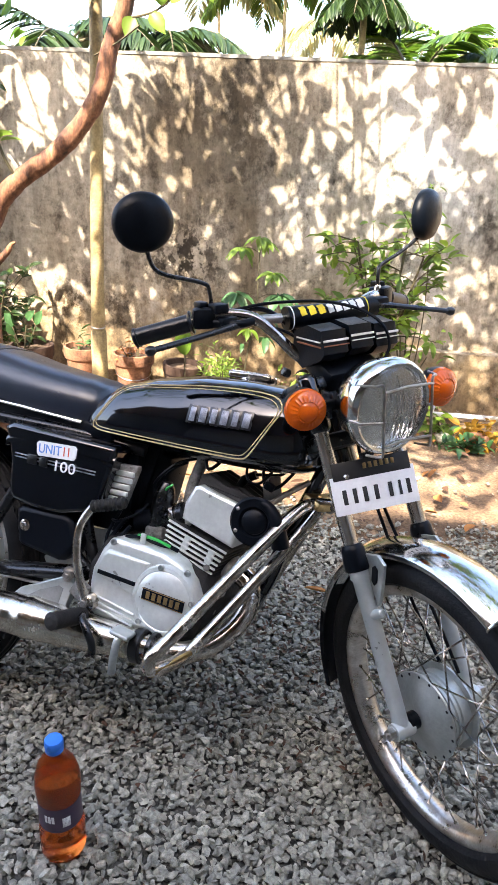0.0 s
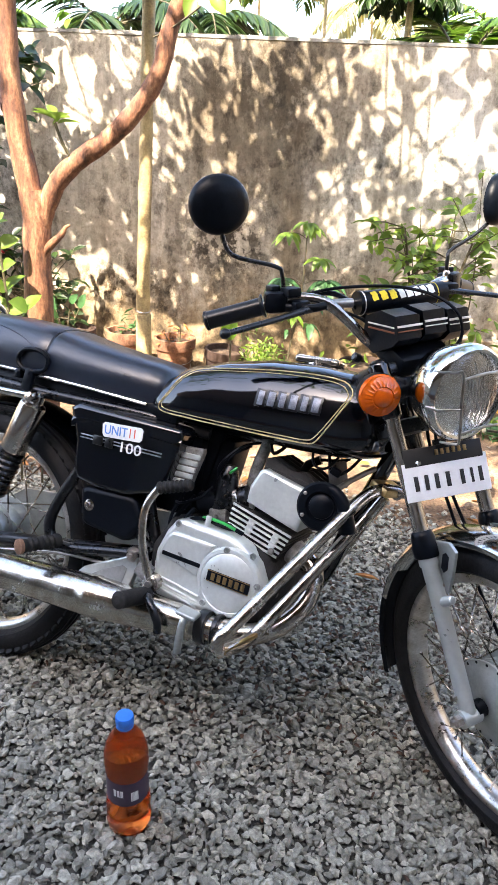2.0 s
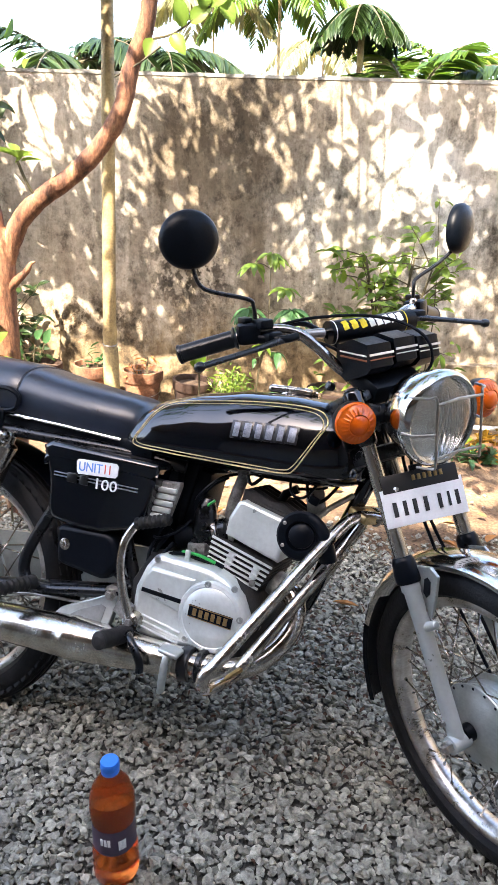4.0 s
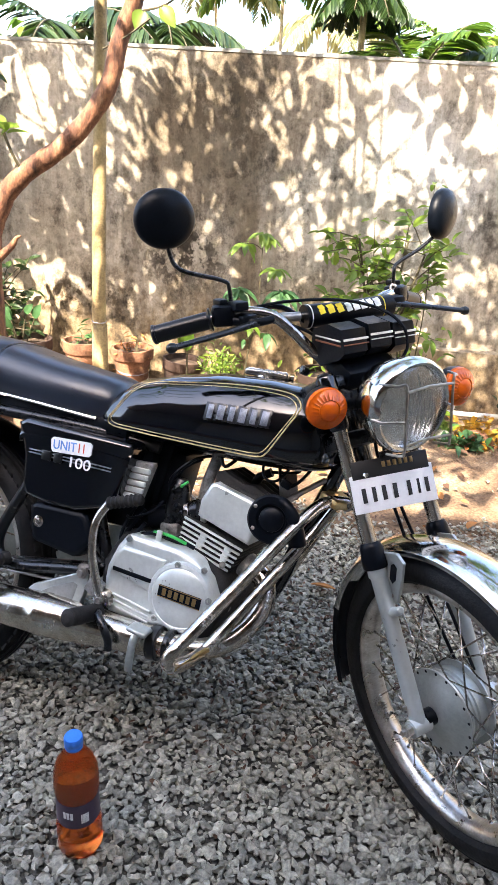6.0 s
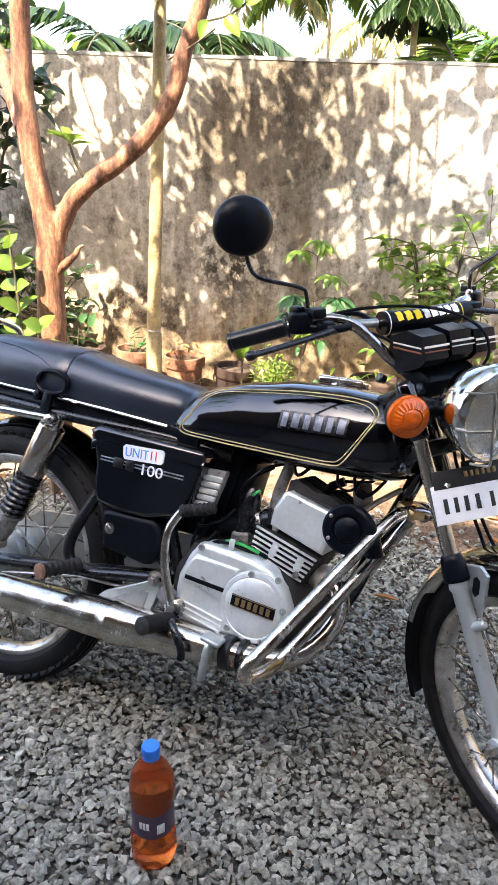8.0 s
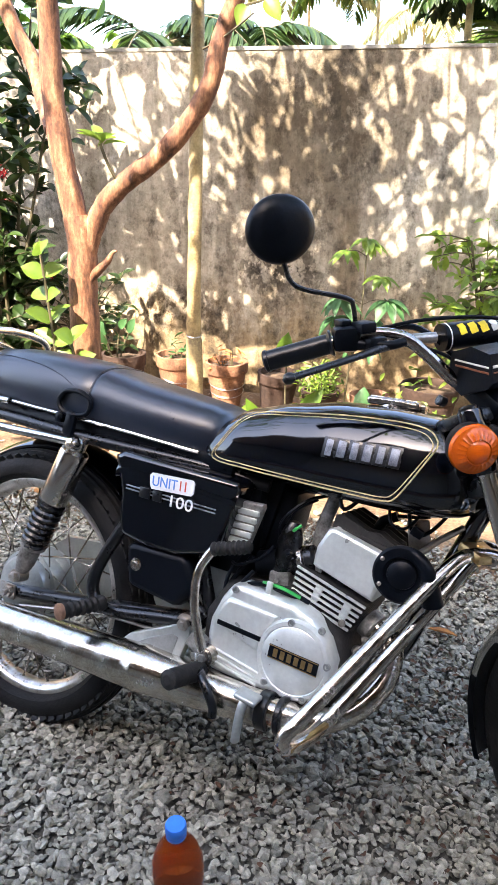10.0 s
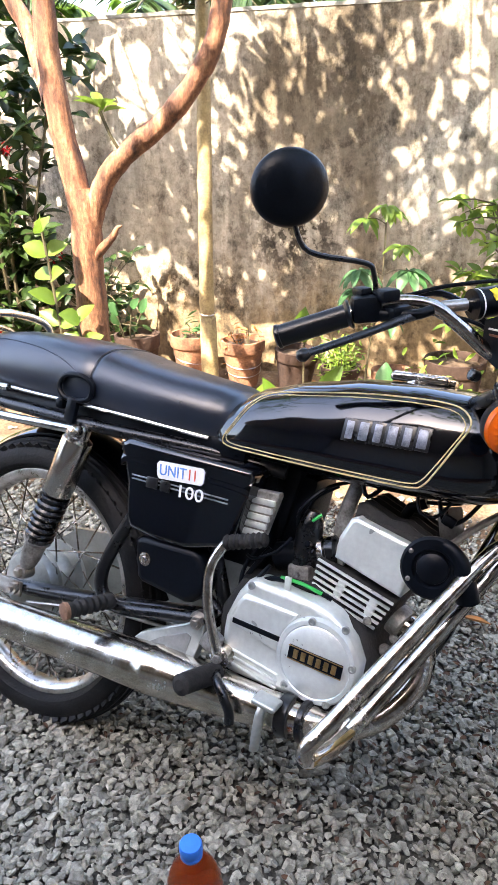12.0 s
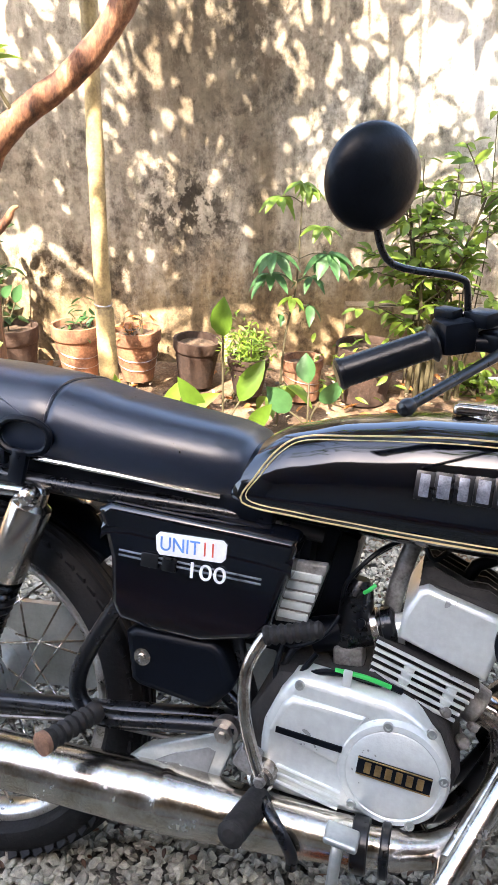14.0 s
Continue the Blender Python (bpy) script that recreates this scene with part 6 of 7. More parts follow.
# crash guard
def guard(sgn):
    a = smooth_path([(0.990, -0.020, 0.626), (0.960, -0.042, 0.627), (0.930, -0.070, 0.614), (0.893, -0.122, 0.555), (0.838, -0.196, 0.455), (0.783, -0.269, 0.355), (0.767, -0.290, 0.328), (0.761, -0.290, 0.308), (0.767, -0.274, 0.296), (0.780, -0.225, 0.296), (0.786, -0.180, 0.300)], 6)
    b = smooth_path([(0.948, -0.004, 0.605), (0.919, -0.012, 0.55), (0.866, -0.078, 0.45), (0.813, -0.145, 0.35), (0.794, -0.170, 0.314), (0.784, -0.172, 0.298), (0.770, -0.150, 0.284), (0.750, -0.10, 0.272), (0.74, -0.07, 0.268)], 6)
    return [[(x, y * -sgn, z) for x, y, z in p] for p in (a, b)]


cg = part("crash_guard", sweep([(0.978, -0.035, 0.622), (0.978, 0.035, 0.622)], 0.0125, 12), CHROME_WORN, bike, "chromed tubular engine crash guard")
for sgn in (-1, 1):
    for p in guard(sgn):
        part("guard_tube", sweep(p, 0.0126, 14), CHROME_WORN, cg, "chrome guard tube")
for sgn in (-1, 1):
    part("guard_foot", sweep([(0.768, 0.282 * sgn, 0.292), (0.790, 0.176 * sgn, 0.304)], 0.007, 8, flat=1.8), BADGE_GOLD, cg, "brass-coloured flat strip joining the guard tubes")
part("guard_clamp", merge(rbox((0.05, 0.062, 0.018), 0.004, pose(0.958, -0.030, 0.628, 0, 15, -30)), bolt((0.955, -0.035, 0.636), (0, 0, 1), 0.006)), BADGE_GOLD, cg, "brass-coloured guard clamp")

# stand
part("side_stand", merge(sweep([(0.56, 0.10, 0.27), (0.53, 0.19, 0.15), (0.50, 0.288, 0.004)], 0.011, 10)), BLACK_SATIN, bike, "black side stand")

# ---- plants ----
def leaf_arrays(base, along, normal, length, width, fold=0.25, droop=0.25):
    """Pointed leaf blades, folded on the midrib: arrays of corners and faces for many leaves at once."""
    base, along, normal = (np.asarray(a, float) for a in (base, along, normal))
    n = len(base)
    along = along / np.linalg.norm(along, axis=1)[:, None]
    side = np.cross(along, normal)
    side /= np.linalg.norm(side, axis=1)[:, None] + 1e-9
    up = np.cross(side, along)
    L, W = np.broadcast_to(length, n)[:, None], np.broadcast_to(width, n)[:, None]
    def pt(u, v, w):
        return base + along * L * u + side * W * v + up * (L * (-droop * u * u) + W * fold * abs(v) * 2 + L * w)
    rows = ((0.10, 0.22), (0.28, 0.42), (0.48, 0.48), (0.68, 0.41), (0.86, 0.22))
    cols = [pt(0, 0, 0)]
    for u, w in rows:
        cols += [pt(u, w, 0), pt(u, 0, 0), pt(u, -w, 0)]
    v = np.stack(cols + [pt(1, 0, 0)], 1)
    loops, counts = [0, 2, 1, 0, 3, 2], [3, 3]
    for i in range(len(rows) - 1):
        a, b = 1 + 3 * i, 4 + 3 * i
        loops += [a, a + 1, b + 1, b, a + 1, a + 2, b + 2, b + 1]
        counts += [4, 4]
    loops, counts = np.array(loops + [13, 14, 16, 14, 15, 16]), np.array(counts + [3, 3])
    return v.reshape(-1, 3), (loops[None] + 17 * np.arange(n)[:, None]).ravel(), np.tile(counts, n)


def rand_dirs(n, up=0.3, spread=1.0):
    d = rng.normal(size=(n, 3)) * spread
    d[:, 2] = d[:, 2] * 0.6 + up
    return d / np.linalg.norm(d, axis=1)[:, None]


def leaves_part(name, parent, material, *arr, label="", **kw):
    v, f, c = leaf_arrays(*arr, **kw)
    ob = new(name, mesh_from(name, v, f, c, material, True))
    ob.parent = parent
    if label:
        tagged(ob, label)
    return ob


def each_leaf(parent, material, base, along, normal, length, width, **kw):
    """Leaves that can be told apart, one object each."""
    for k in range(len(base)):
        leaves_part("leaf", parent, material, [base[k]], [along[k]], [normal[k]], length[k], width[k], **kw)


def twig_leaves(tips, per, spread, L, W, up=0.1):
    """Leaves in tufts round the tips."""
    tips = np.repeat(np.asarray(tips, float), per, 0)
    n = len(tips)
    d = rand_dirs(n, up)
    return tips + rng.normal(size=(n, 3)) * spread, d, rand_dirs(n, 1.2, 0.6), rng.uniform(0.7, 1.2, n) * L, rng.uniform(0.75, 1.15, n) * W


def tapered(pts, r0, r1, n=10, k=5, lump=0.0):
    path = smooth_path(pts, k)
    m = len(path)
    rs = [(r0 + (r1 - r0) * i / (m - 1)) * (1 + lump * math.sin(i * 1.9) * math.cos(i * 0.7)) for i in range(m)]
    return sweep(path, rs, n)


def garden_tree():
    """The tree with smooth reddish bark: a trunk that forks at chest height, its crown added above, out of view."""
    t = thing("tree", None, None, "small tree with smooth reddish peeling bark and forked trunk", "tree", m=pose(-0.22, 2.11, 0))
    ox, oy = -0.22, 2.11
    def at(*pts):
        return [(x - ox, y - oy, z) for x, y, z in pts]
    trunk = merge(tapered(at((-0.218, 2.113, -0.08), (-0.218, 2.113, 0.043), (-0.222, 2.113, 0.297), (-0.225, 2.113, 0.568), (-0.221, 2.113, 0.813), (-0.213, 2.113, 0.958), (-0.222, 2.113, 1.039)), 0.051, 0.047, 14, 5, 0.05),
                  tapered(at((-0.218, 2.113, 0.958), (-0.236, 2.113, 1.075), (-0.257, 2.113, 1.202), (-0.274, 2.113, 1.401), (-0.268, 2.113, 1.582), (-0.245, 2.067, 1.926), (-0.281, 1.977, 2.288)), 0.042, 0.027, 12, 5, 0.05),
                  tapered(at((-0.200, 2.113, 0.930), (-0.168, 2.113, 1.003), (-0.125, 2.108, 1.076), (-0.047, 2.103, 1.146), (0.069, 2.098, 1.224), (0.168, 2.092, 1.321), (0.230, 2.086, 1.417), (0.261, 2.083, 1.527), (0.315, 2.083, 1.662), (0.356, 2.055, 1.934), (0.483, 1.947, 2.205)), 0.0335, 0.0235, 12, 5, 0.07),
                  tapered(at((-0.222, 2.113, 0.80), (-0.165, 2.095, 0.862), (-0.118, 2.085, 0.902), (-0.098, 2.083, 0.930), (-0.082, 2.083, 0.938)), 0.019, 0.003, 12, 5, 0.10))
    part("trunk", trunk, BARK, t)
    limb = tapered(at((-0.281, 2.122, 1.292), (-0.345, 2.203, 1.374), (-0.399, 2.248, 1.492), (-0.462, 2.248, 1.609), (-0.571, 2.248, 1.926)), 0.0325, 0.0225, 10, 5, 0.05)
    part("limb", limb, BARK, t)
    twig = sweep(smooth_path(at((-0.069, 2.094, 1.143), (-0.091, 2.076, 1.193), (-0.110, 2.067, 1.252)), 4), 0.005, 6)
    part("twig", twig, STEM, t)
    tip = np.array(at((-0.110, 2.067, 1.256)))
    n = 9
    a = np.linspace(0, 2 * np.pi, n, endpoint=False)
    d = np.column_stack([np.cos(a), np.sin(a) * 0.7, rng.uniform(0.1, 1.0, n)])
    each_leaf(t, LEAF_LIGHT, np.repeat(tip, n, 0) + rng.normal(size=(n, 3)) * 0.008, d, np.tile([0, 0, 1.0], (n, 1)) + d * 0.2, rng.uniform(0.05, 0.085, n), np.full(n, 0.036))
    # a leafy spray beside the upper limb, and bare twigs
    spray = smooth_path(at((0.255, 2.08, 1.57), (0.32, 2.08, 1.60), (0.40, 2.09, 1.625), (0.50, 2.08, 1.69), (0.58, 2.07, 1.72)), 5)
    part("twig", sweep(spray, [0.0045 - 0.00012 * i for i in range(len(spray))], 6), STEM, t)
    picks = [spray[i] for i in (6, 9, 11, 12, 14, 15, 17)]
    d = np.array([(-0.2, -0.3, -0.5), (0.4, -0.2, -0.4), (-0.1, -0.4, 0.9), (0.5, -0.2, 0.3), (0.1, -0.3, 1.0), (0.7, -0.3, 0.5), (0.4, -0.2, -0.6)])
    each_leaf(t, LEAF_LIGHT, [p[:] for p in picks], d, np.tile([0.2, -1.0, 0.3], (7, 1)), np.array([0.06, 0.07, 0.085, 0.075, 0.095, 0.09, 0.07]), np.full(7, 0.05))
    part("twig", sweep(smooth_path(at((0.21, 2.08, 1.50), (0.29, 2.06, 1.535), (0.36, 2.05, 1.58)), 5), 0.0028, 5), STEM, t)
    # crown, out of view: branches over the yard, leaves in tufts, spread to cast dapples
    tips, branch = [], []
    for k in range(96):
        base = Vector(at(((-0.281, 1.977, 2.288), (0.443, 1.977, 2.197), (-0.571, 2.248, 1.926))[k % 3])[0])
        end = Vector(at((rng.uniform(-1.6, 2.0), rng.uniform(1.85, 2.9), rng.uniform(2.4, 3.2)) if k % 6 else (rng.uniform(-2.4, 1.6), rng.uniform(0.2, 1.9), rng.uniform(2.5, 3.4)))[0])
        mid = (base + end) / 2 + Vector(rng.normal(size=3) * 0.06)
        branch.append(sweep(smooth_path([base, mid, end], 4), [0.012 - 0.001 * i for i in range(9)], 6))
        tips += [base.lerp(end, f) + Vector(rng.normal(size=3) * 0.13) for f in np.linspace(0.6, 1.08, 4)]
    own = np.random.default_rng(5)
    # further unseen branches, aimed to dapple the right-hand soil and break up chrome reflections
    for k in range(22):
        out = (own.uniform(1.2, 2.4), own.uniform(0.5, 1.4), own.uniform(2.5, 3.2)) if k % 4 else (own.uniform(0.5, 1.3), own.uniform(0.1, 0.7), own.uniform(2.6, 3.1))
        base, end = Vector(at((0.443, 1.977, 2.197))[0]), Vector(at(out)[0])
        branch.append(sweep(smooth_path([base, (base + end) / 2 + Vector(own.normal(size=3) * 0.06), end], 4), [0.012 - 0.001 * i for i in range(9)], 6))
        tips += [base.lerp(end, f) + Vector(own.normal(size=3) * 0.13) for f in np.linspace(0.6, 1.08, 4)]
    # unseen branches aimed to shade the wall's right part and upper middle
    for k in range(12):
        out = (own.uniform(1.1, 1.8), own.uniform(2.15, 2.65), own.uniform(2.5, 3.05)) if k < 9 else (own.uniform(-0.35, 0.25), own.uniform(2.1, 2.5), own.uniform(2.6, 3.1))
        base, end = Vector(at((0.443, 1.977, 2.197) if k < 9 else (-0.281, 1.977, 2.288))[0]), Vector(at(out)[0])
        branch.append(sweep(smooth_path([base, (base + end) / 2 + Vector(own.normal(size=3) * 0.06), end], 4), [0.012 - 0.001 * i for i in range(9)], 6))
        tips += [base.lerp(end, f) + Vector(own.normal(size=3) * 0.12) for f in np.linspace(0.75, 1.08, 4)]
    for bm in branch:
        part("branch", bm, BARK, t)

    def in_gap(p):
        """Openings cut in the crown to let sun onto chosen wall spots: x, z and half sizes."""
        run = (WALL_Y - p.y - oy) / -SUN_TO.y
        x, z = p.x + ox - SUN_TO.x * run, p.z - SUN_TO.z * run
        return any(((x - cx) / rx) ** 2 + ((z - cz) / rz) ** 2 < 1 for cx, cz, rx, rz in ((-0.72, 1.36, 0.24, 0.36), (-0.12, 1.12, 0.12, 0.28), (0.60, 0.64, 0.34, 0.22), (0.80, 0.98, 0.14, 0.24), (1.32, 1.32, 0.22, 0.34), (-0.25, 0.35, 0.4, 0.12), (0.88, 0.74, 0.28, 0.22), (1.44, 0.76, 0.30, 0.26), (0.25, 0.28, 0.35, 0.12), (1.25, 0.35, 0.3, 0.12)))
    tips = [p for p in tips if not in_gap(p) or rng.uniform() < 0.12]
    leaves_part("crown", t, LEAF, *twig_leaves(tips, 6, 0.095, 0.12, 0.055))
    return t


garden_tree()


def pole():
    p = thing("wooden_pole", None, None, "weathered yellow-brown bamboo pole leaning by the flower pots", "pole", m=pose(-0.058, 2.85, 0))
    pts = [(0.0, 0.0, -0.05), (0.001, 0, 0.48), (0.012, 0, 0.91), (0.024, 0, 1.31), (0.037, 0, 1.77), (0.05, 0, 2.5)]
    path = smooth_path(pts, 8)
    rs = [0.0315 - 0.007 * (i / len(path)) + (0.003 if i % 9 == 0 else 0) for i in range(len(path))]
    part("shaft", sweep(path, rs, 14), BAMBOO, p)
    part("tie_wire", ring_lathe([(0.0315 + 0.003 * math.cos(a), 0.003 * math.sin(a)) for a in (0, 1.57, 3.14, 4.71)], 20, pose(0.002, 0, 0.49, 8, 4, 0)), STEEL, p)
    part("sleeve", lathe([(0.033, 0.02), (0.038, 0.25), (0.0355, 0.47), (0.0315, 0.475)], 14, pose(0.003, 0, 0)), BAMBOO, p, "split outer sheath below the wire tie")
    return p


pole()


def pot(x, y, rim, height, base, material, label, z=0.0, tilt=0.0, fill=0.03):
    t = thing("flower_pot", None, None, label, "pot", "clay pots along the wall", m=pose(x, y, z, tilt, 0, rng.uniform(0, 90)))
    w = 0.012
    prof = [(base, 0), (base + (rim - base) * 0.7, height * 0.74), (rim * 0.97, height * 0.76), (rim * 1.0, height * 0.80), (rim * 1.01, height), (rim - w, height), (rim - w * 1.6, height * 0.78), (base - w, 0.015)]
    part("body", lathe(prof, 28, cap=True), material, t)
    top = lathe([(0.01, height - fill + 0.012), (rim * 0.55, height - fill + 0.006), (rim - w * 1.3, height - fill)], 20)
    for v in top.verts:
        v.co.z += 0.006 * noise.noise(v.co * 30)
    part("soil", top, POT_SOIL, t)
    if material is TERRACOTTA:
        for zz, rr in ((0.55, 0.9), (0.35, 0.82)):
            r = base + (rim - base) * 0.95 * zz
            part("wire", ring_lathe([(r + 0.004 + 0.0016 * math.cos(a), 0.0016 * math.sin(a)) for a in (0, 1.57, 3.14, 4.71)], 24, pose(0, 0, height * zz, 14, 5, 0)), STEEL, t)
    return t


pot(-0.56, 3.26, 0.115, 0.27, 0.085, TERRA_DARK, "dark stained clay pot with a small seedling", 0.0)
pot(-0.285, 3.32, 0.114, 0.25, 0.075, TERRACOTTA, "wide-rimmed terracotta pot bound with wire", 0.018)
pot(-0.02, 3.32, 0.112, 0.235, 0.07, TERRACOTTA, "terracotta pot with dark rim and dry twigs", 0.014)
pot(0.245, 3.30, 0.108, 0.215, 0.076, TERRA_DARK, "old dark clay pot with a broken rim", 0.0, 4)
pot(0.49, 3.15, 0.092, 0.17, 0.062, TERRA_DARK, "small dark clay pot with a bushy herb", 0.02)
pot(0.73, 3.15, 0.092, 0.185, 0.07, TERRACOTTA, "small faded terracotta pot behind a sapling", 0.0, -3)
pot(1.0, 3.15, 0.135, 0.25, 0.10, TERRA_DARK, "large blackened clay pot beside the wall", 0.0)


def sapling(x, y, stem, tiers, L, W, material, label, per=5, stem_r=0.006):
    """A thin stem with whorls of leaves: tiers of (place on the stem 0..1, reach, per, length)."""
    t = thing("sapling", None, None, label, "plant", m=pose(x, y, 0))
    path = smooth_path(stem, 8)
    part("stem", sweep(path, [stem_r * (1 - 0.6 * i / len(path)) for i in range(len(path))], 7), STEM, t)
    b, d, nrm, ln = [], [], [], []
    for f, reach, cnt, size in tiers:
        p = path[min(len(path) - 1, int(f * (len(path) - 1)))]
        for k in range(cnt):
            a = 2 * math.pi * (k + rng.uniform(-0.3, 0.3)) / cnt
            q = Vector((math.cos(a), math.sin(a), rng.uniform(-0.25, 0.35)))
            start = p + q * reach * rng.uniform(0.3, 1.0)
            b.append(start[:])
            d.append((q + Vector((0, 0, -0.25)))[:])
            nrm.append((rng.normal() * 0.3, rng.normal() * 0.3 - 0.3, 1))
            ln.append(size * rng.uniform(0.8, 1.2))
    ln = np.array(ln)
    each_leaf(t, material, b, d, nrm, ln * L, ln * W)
    return t


def whorl_sapling(x, y, stem, whorls, label):
    """A thin stem with leaf stalks, each ending in a drooping fan of leaflets: (height on the stem, way, reach, leaflets, length, material)."""
    t = thing("sapling", None, None, label, "plant", m=pose(x, y, 0))
    path = smooth_path(stem, 8)
    part("stem", sweep(path, [0.0055 * (1 - 0.55 * i / len(path)) for i in range(len(path))], 7), STEM, t)
    for f, turn, reach, count, size, material in whorls:
        p = path[min(len(path) - 1, int(f * (len(path) - 1)))]
        q = Vector((math.cos(radians(turn)), math.sin(radians(turn)), 0.25))
        end = p + q * reach
        if reach > 0.02:
            part("stalk", sweep(smooth_path([p, p + q * reach * 0.5 + Vector((0, 0, 0.012)), end], 4), 0.002, 5), STEM, t)
        b, d, nrm = [], [], []
        for k in range(count):
            a = radians(turn) + (k - (count - 1) / 2) * (5.6 / count) + rng.normal() * 0.12
            b.append(end[:])
            d.append((math.cos(a), math.sin(a), rng.uniform(-0.55, 0.05)))
            nrm.append((rng.normal() * 0.15, rng.normal() * 0.15 - 0.25, 1))
        each_leaf(t, material, b, d, nrm, size * rng.uniform(0.8, 1.2, count), size * 0.42 * rng.uniform(0.85, 1.15, count), droop=0.45)
    return t


whorl_sapling(0.61, 2.9, [(0, 0, -0.02), (0.02, 0, 0.35), (0.055, 0, 0.57), (0.062, 0, 0.92)],
              [(1.0, 0, 0.0, 8, 0.075, LEAF_LIGHT), (0.97, 30, 0.03, 6, 0.07, LEAF_LIGHT), (0.92, 185, 0.08, 7, 0.085, LEAF_MID), (0.86, 320, 0.09, 6, 0.08, LEAF_MID), (0.78, 200, 0.10, 8, 0.10, LEAF_BLUE), (0.76, 340, 0.11, 8, 0.11, LEAF_BLUE), (0.70, 170, 0.10, 8, 0.10, LEAF_BLUE), (0.68, 20, 0.06, 5, 0.08, LEAF_BLUE), (0.62, 260, 0.07, 5, 0.07, LEAF_MID), (0.50, 10, 0.07, 3, 0.085, LEAF_BLUE), (0.46, 190, 0.03, 2, 0.05, LEAF_BLUE), (0.20, 330, 0.03, 3, 0.14, LEAF_MID), (0.16, 200, 0.05, 2, 0.12, LEAF_MID)],
              "slender sapling with drooping fans of blue-green leaflets")
for sx, sy, sh in ((1.42, 3.22, 1.16), (1.20, 3.28, 0.98)):
    sapling(sx, sy, [(0, 0, -0.02), (rng.uniform(-0.05, 0.05), 0, sh * 0.5), (rng.uniform(-0.05, 0.05), 0, sh)], [(f, 0.05, 3, 1.0) for f in np.linspace(0.5, 1.0, 7)], 0.06, 0.026, LEAF_LIGHT, "tall thin light-green shoot before the wall", stem_r=0.004)


def broad_leaves(x, y, stalks, L, W, material, label):
    """Stalks that each carry one big leaf: (lean x, lean y, height)."""
    t = thing("broadleaf_plant", None, None, label, "plant", m=pose(x, y, 0))
    b, d, nrm = [], [], []
    stem = []
    for lx, ly, h in stalks:
        stem.append(sweep(smooth_path([(0, 0, -0.02), (lx * 0.3, ly * 0.3, h * 0.6), (lx, ly, h)], 4), 0.004, 6))
        b.append((lx, ly, h))
        d.append((lx * 1.5 + rng.normal() * 0.03, ly * 1.5 - 0.02, 0.10 + rng.uniform(0, 0.15)))
        nrm.append((rng.normal() * 0.3, -0.9, 0.5))
    for bm in stem:
        part("stalk", bm, STEM, t)
    k = len(b)
    each_leaf(t, material, b, d, nrm, rng.uniform(0.8, 1.2, k) * L, rng.uniform(0.85, 1.15, k) * W, droop=0.15)
    return t


broad_leaves(0.40, 2.6, [(0.0, 0.0, 0.45), (-0.06, -0.02, 0.16), (0.06, 0.02, 0.2), (0.10, -0.04, 0.12), (-0.1, 0.02, 0.12)], 0.15, 0.075, LEAF, "small clump of broad green leaves in the litter")
broad_leaves(0.72, 2.72, [(0.04, -0.02, 0.17), (-0.07, 0.0, 0.12), (0.0, 0.04, 0.22)], 0.13, 0.08, LEAF_BLUE, "low plant with rounded bluish leaves")
broad_leaves(0.12, 2.62, [(-0.05, 0, 0.16), (0.07, 0.0, 0.13), (0.12, -0.03, 0.17), (0.0, -0.05, 0.1)], 0.15, 0.06, LEAF_LIGHT, "sunlit low plant with pointed yellow-green leaves")
broad_leaves(-0.60, 3.24, [(-0.05, 0, 0.36), (0.03, 0, 0.40), (0.08, 0, 0.38), (-0.02, -0.05, 0.33)], 0.08, 0.05, LEAF_BLUE, "seedling with small grey-green leaves in a pot")


def bush(name, x, y, z0, size, count, L, W, material, label, category="shrub", spread=0.065):
    """A loose shrub: stems fanning up, leaves in tufts, ragged outline."""
    t = thing(name, None, None, label, category, m=pose(x, y, 0))
    stems, tips = [], []
    for k in range(max(6, count // 55)):
        e = Vector((rng.normal() * size[0] * 0.5, rng.normal() * size[1] * 0.5, z0 + size[2] * rng.uniform(0.35, 1.0)))
        m = Vector((e.x * 0.35, e.y * 0.35, e.z * 0.55))
        stems.append(sweep(smooth_path([(rng.normal() * 0.04, rng.normal() * 0.04, -0.03), m, e], 4), [0.007 - 0.0006 * i for i in range(9)], 6))
        tips += [m.lerp(e, f) + Vector(rng.normal(size=3) * spread) for f in np.linspace(0.0, 1.05, 11)]
    for bm in stems:
        part("stem", bm, STEM, t)
    leaves_part("foliage", t, material, *twig_leaves(tips, max(1, count // len(tips)), spread, L, W))
    return t


bush("shrub", 1.40, 3.18, 0.26, (0.22, 0.15, 0.36), 120, 0.065, 0.026, LEAF_LIGHT, "sunlit yellow-green shrub before the wall")


def shoot(x, y, z0, z1, pairs, L, label):
    """An upright shoot with pairs of round leaves."""
    t = thing("shoot", None, None, label, "plant", m=pose(x, y, 0))
    part("stem", sweep(smooth_path([(0, 0, -0.02), (0.01, 0, z0), (-0.015, 0, z1)], 6), 0.0045, 6), STEM, t)
    b, d, nrm = [], [], []
    for k in range(pairs):
        h = z0 + (z1 - z0) * k / (pairs - 1)
        a = 0.6 + 1.25 * k
        for sgn in (-1, 1):
            b.append((0.01 - 0.025 * k / pairs, 0, h))
            d.append((math.cos(a) * sgn, math.sin(a) * sgn * 0.7, rng.uniform(0.15, 0.7)))
            nrm.append((rng.normal() * 0.2, -0.8, 0.7))
    n = len(b)
    each_leaf(t, LEAF_MID, b, d, nrm, L * rng.uniform(0.8, 1.15, n), L * 0.68 * rng.uniform(0.9, 1.1, n), droop=0.12)
    return t


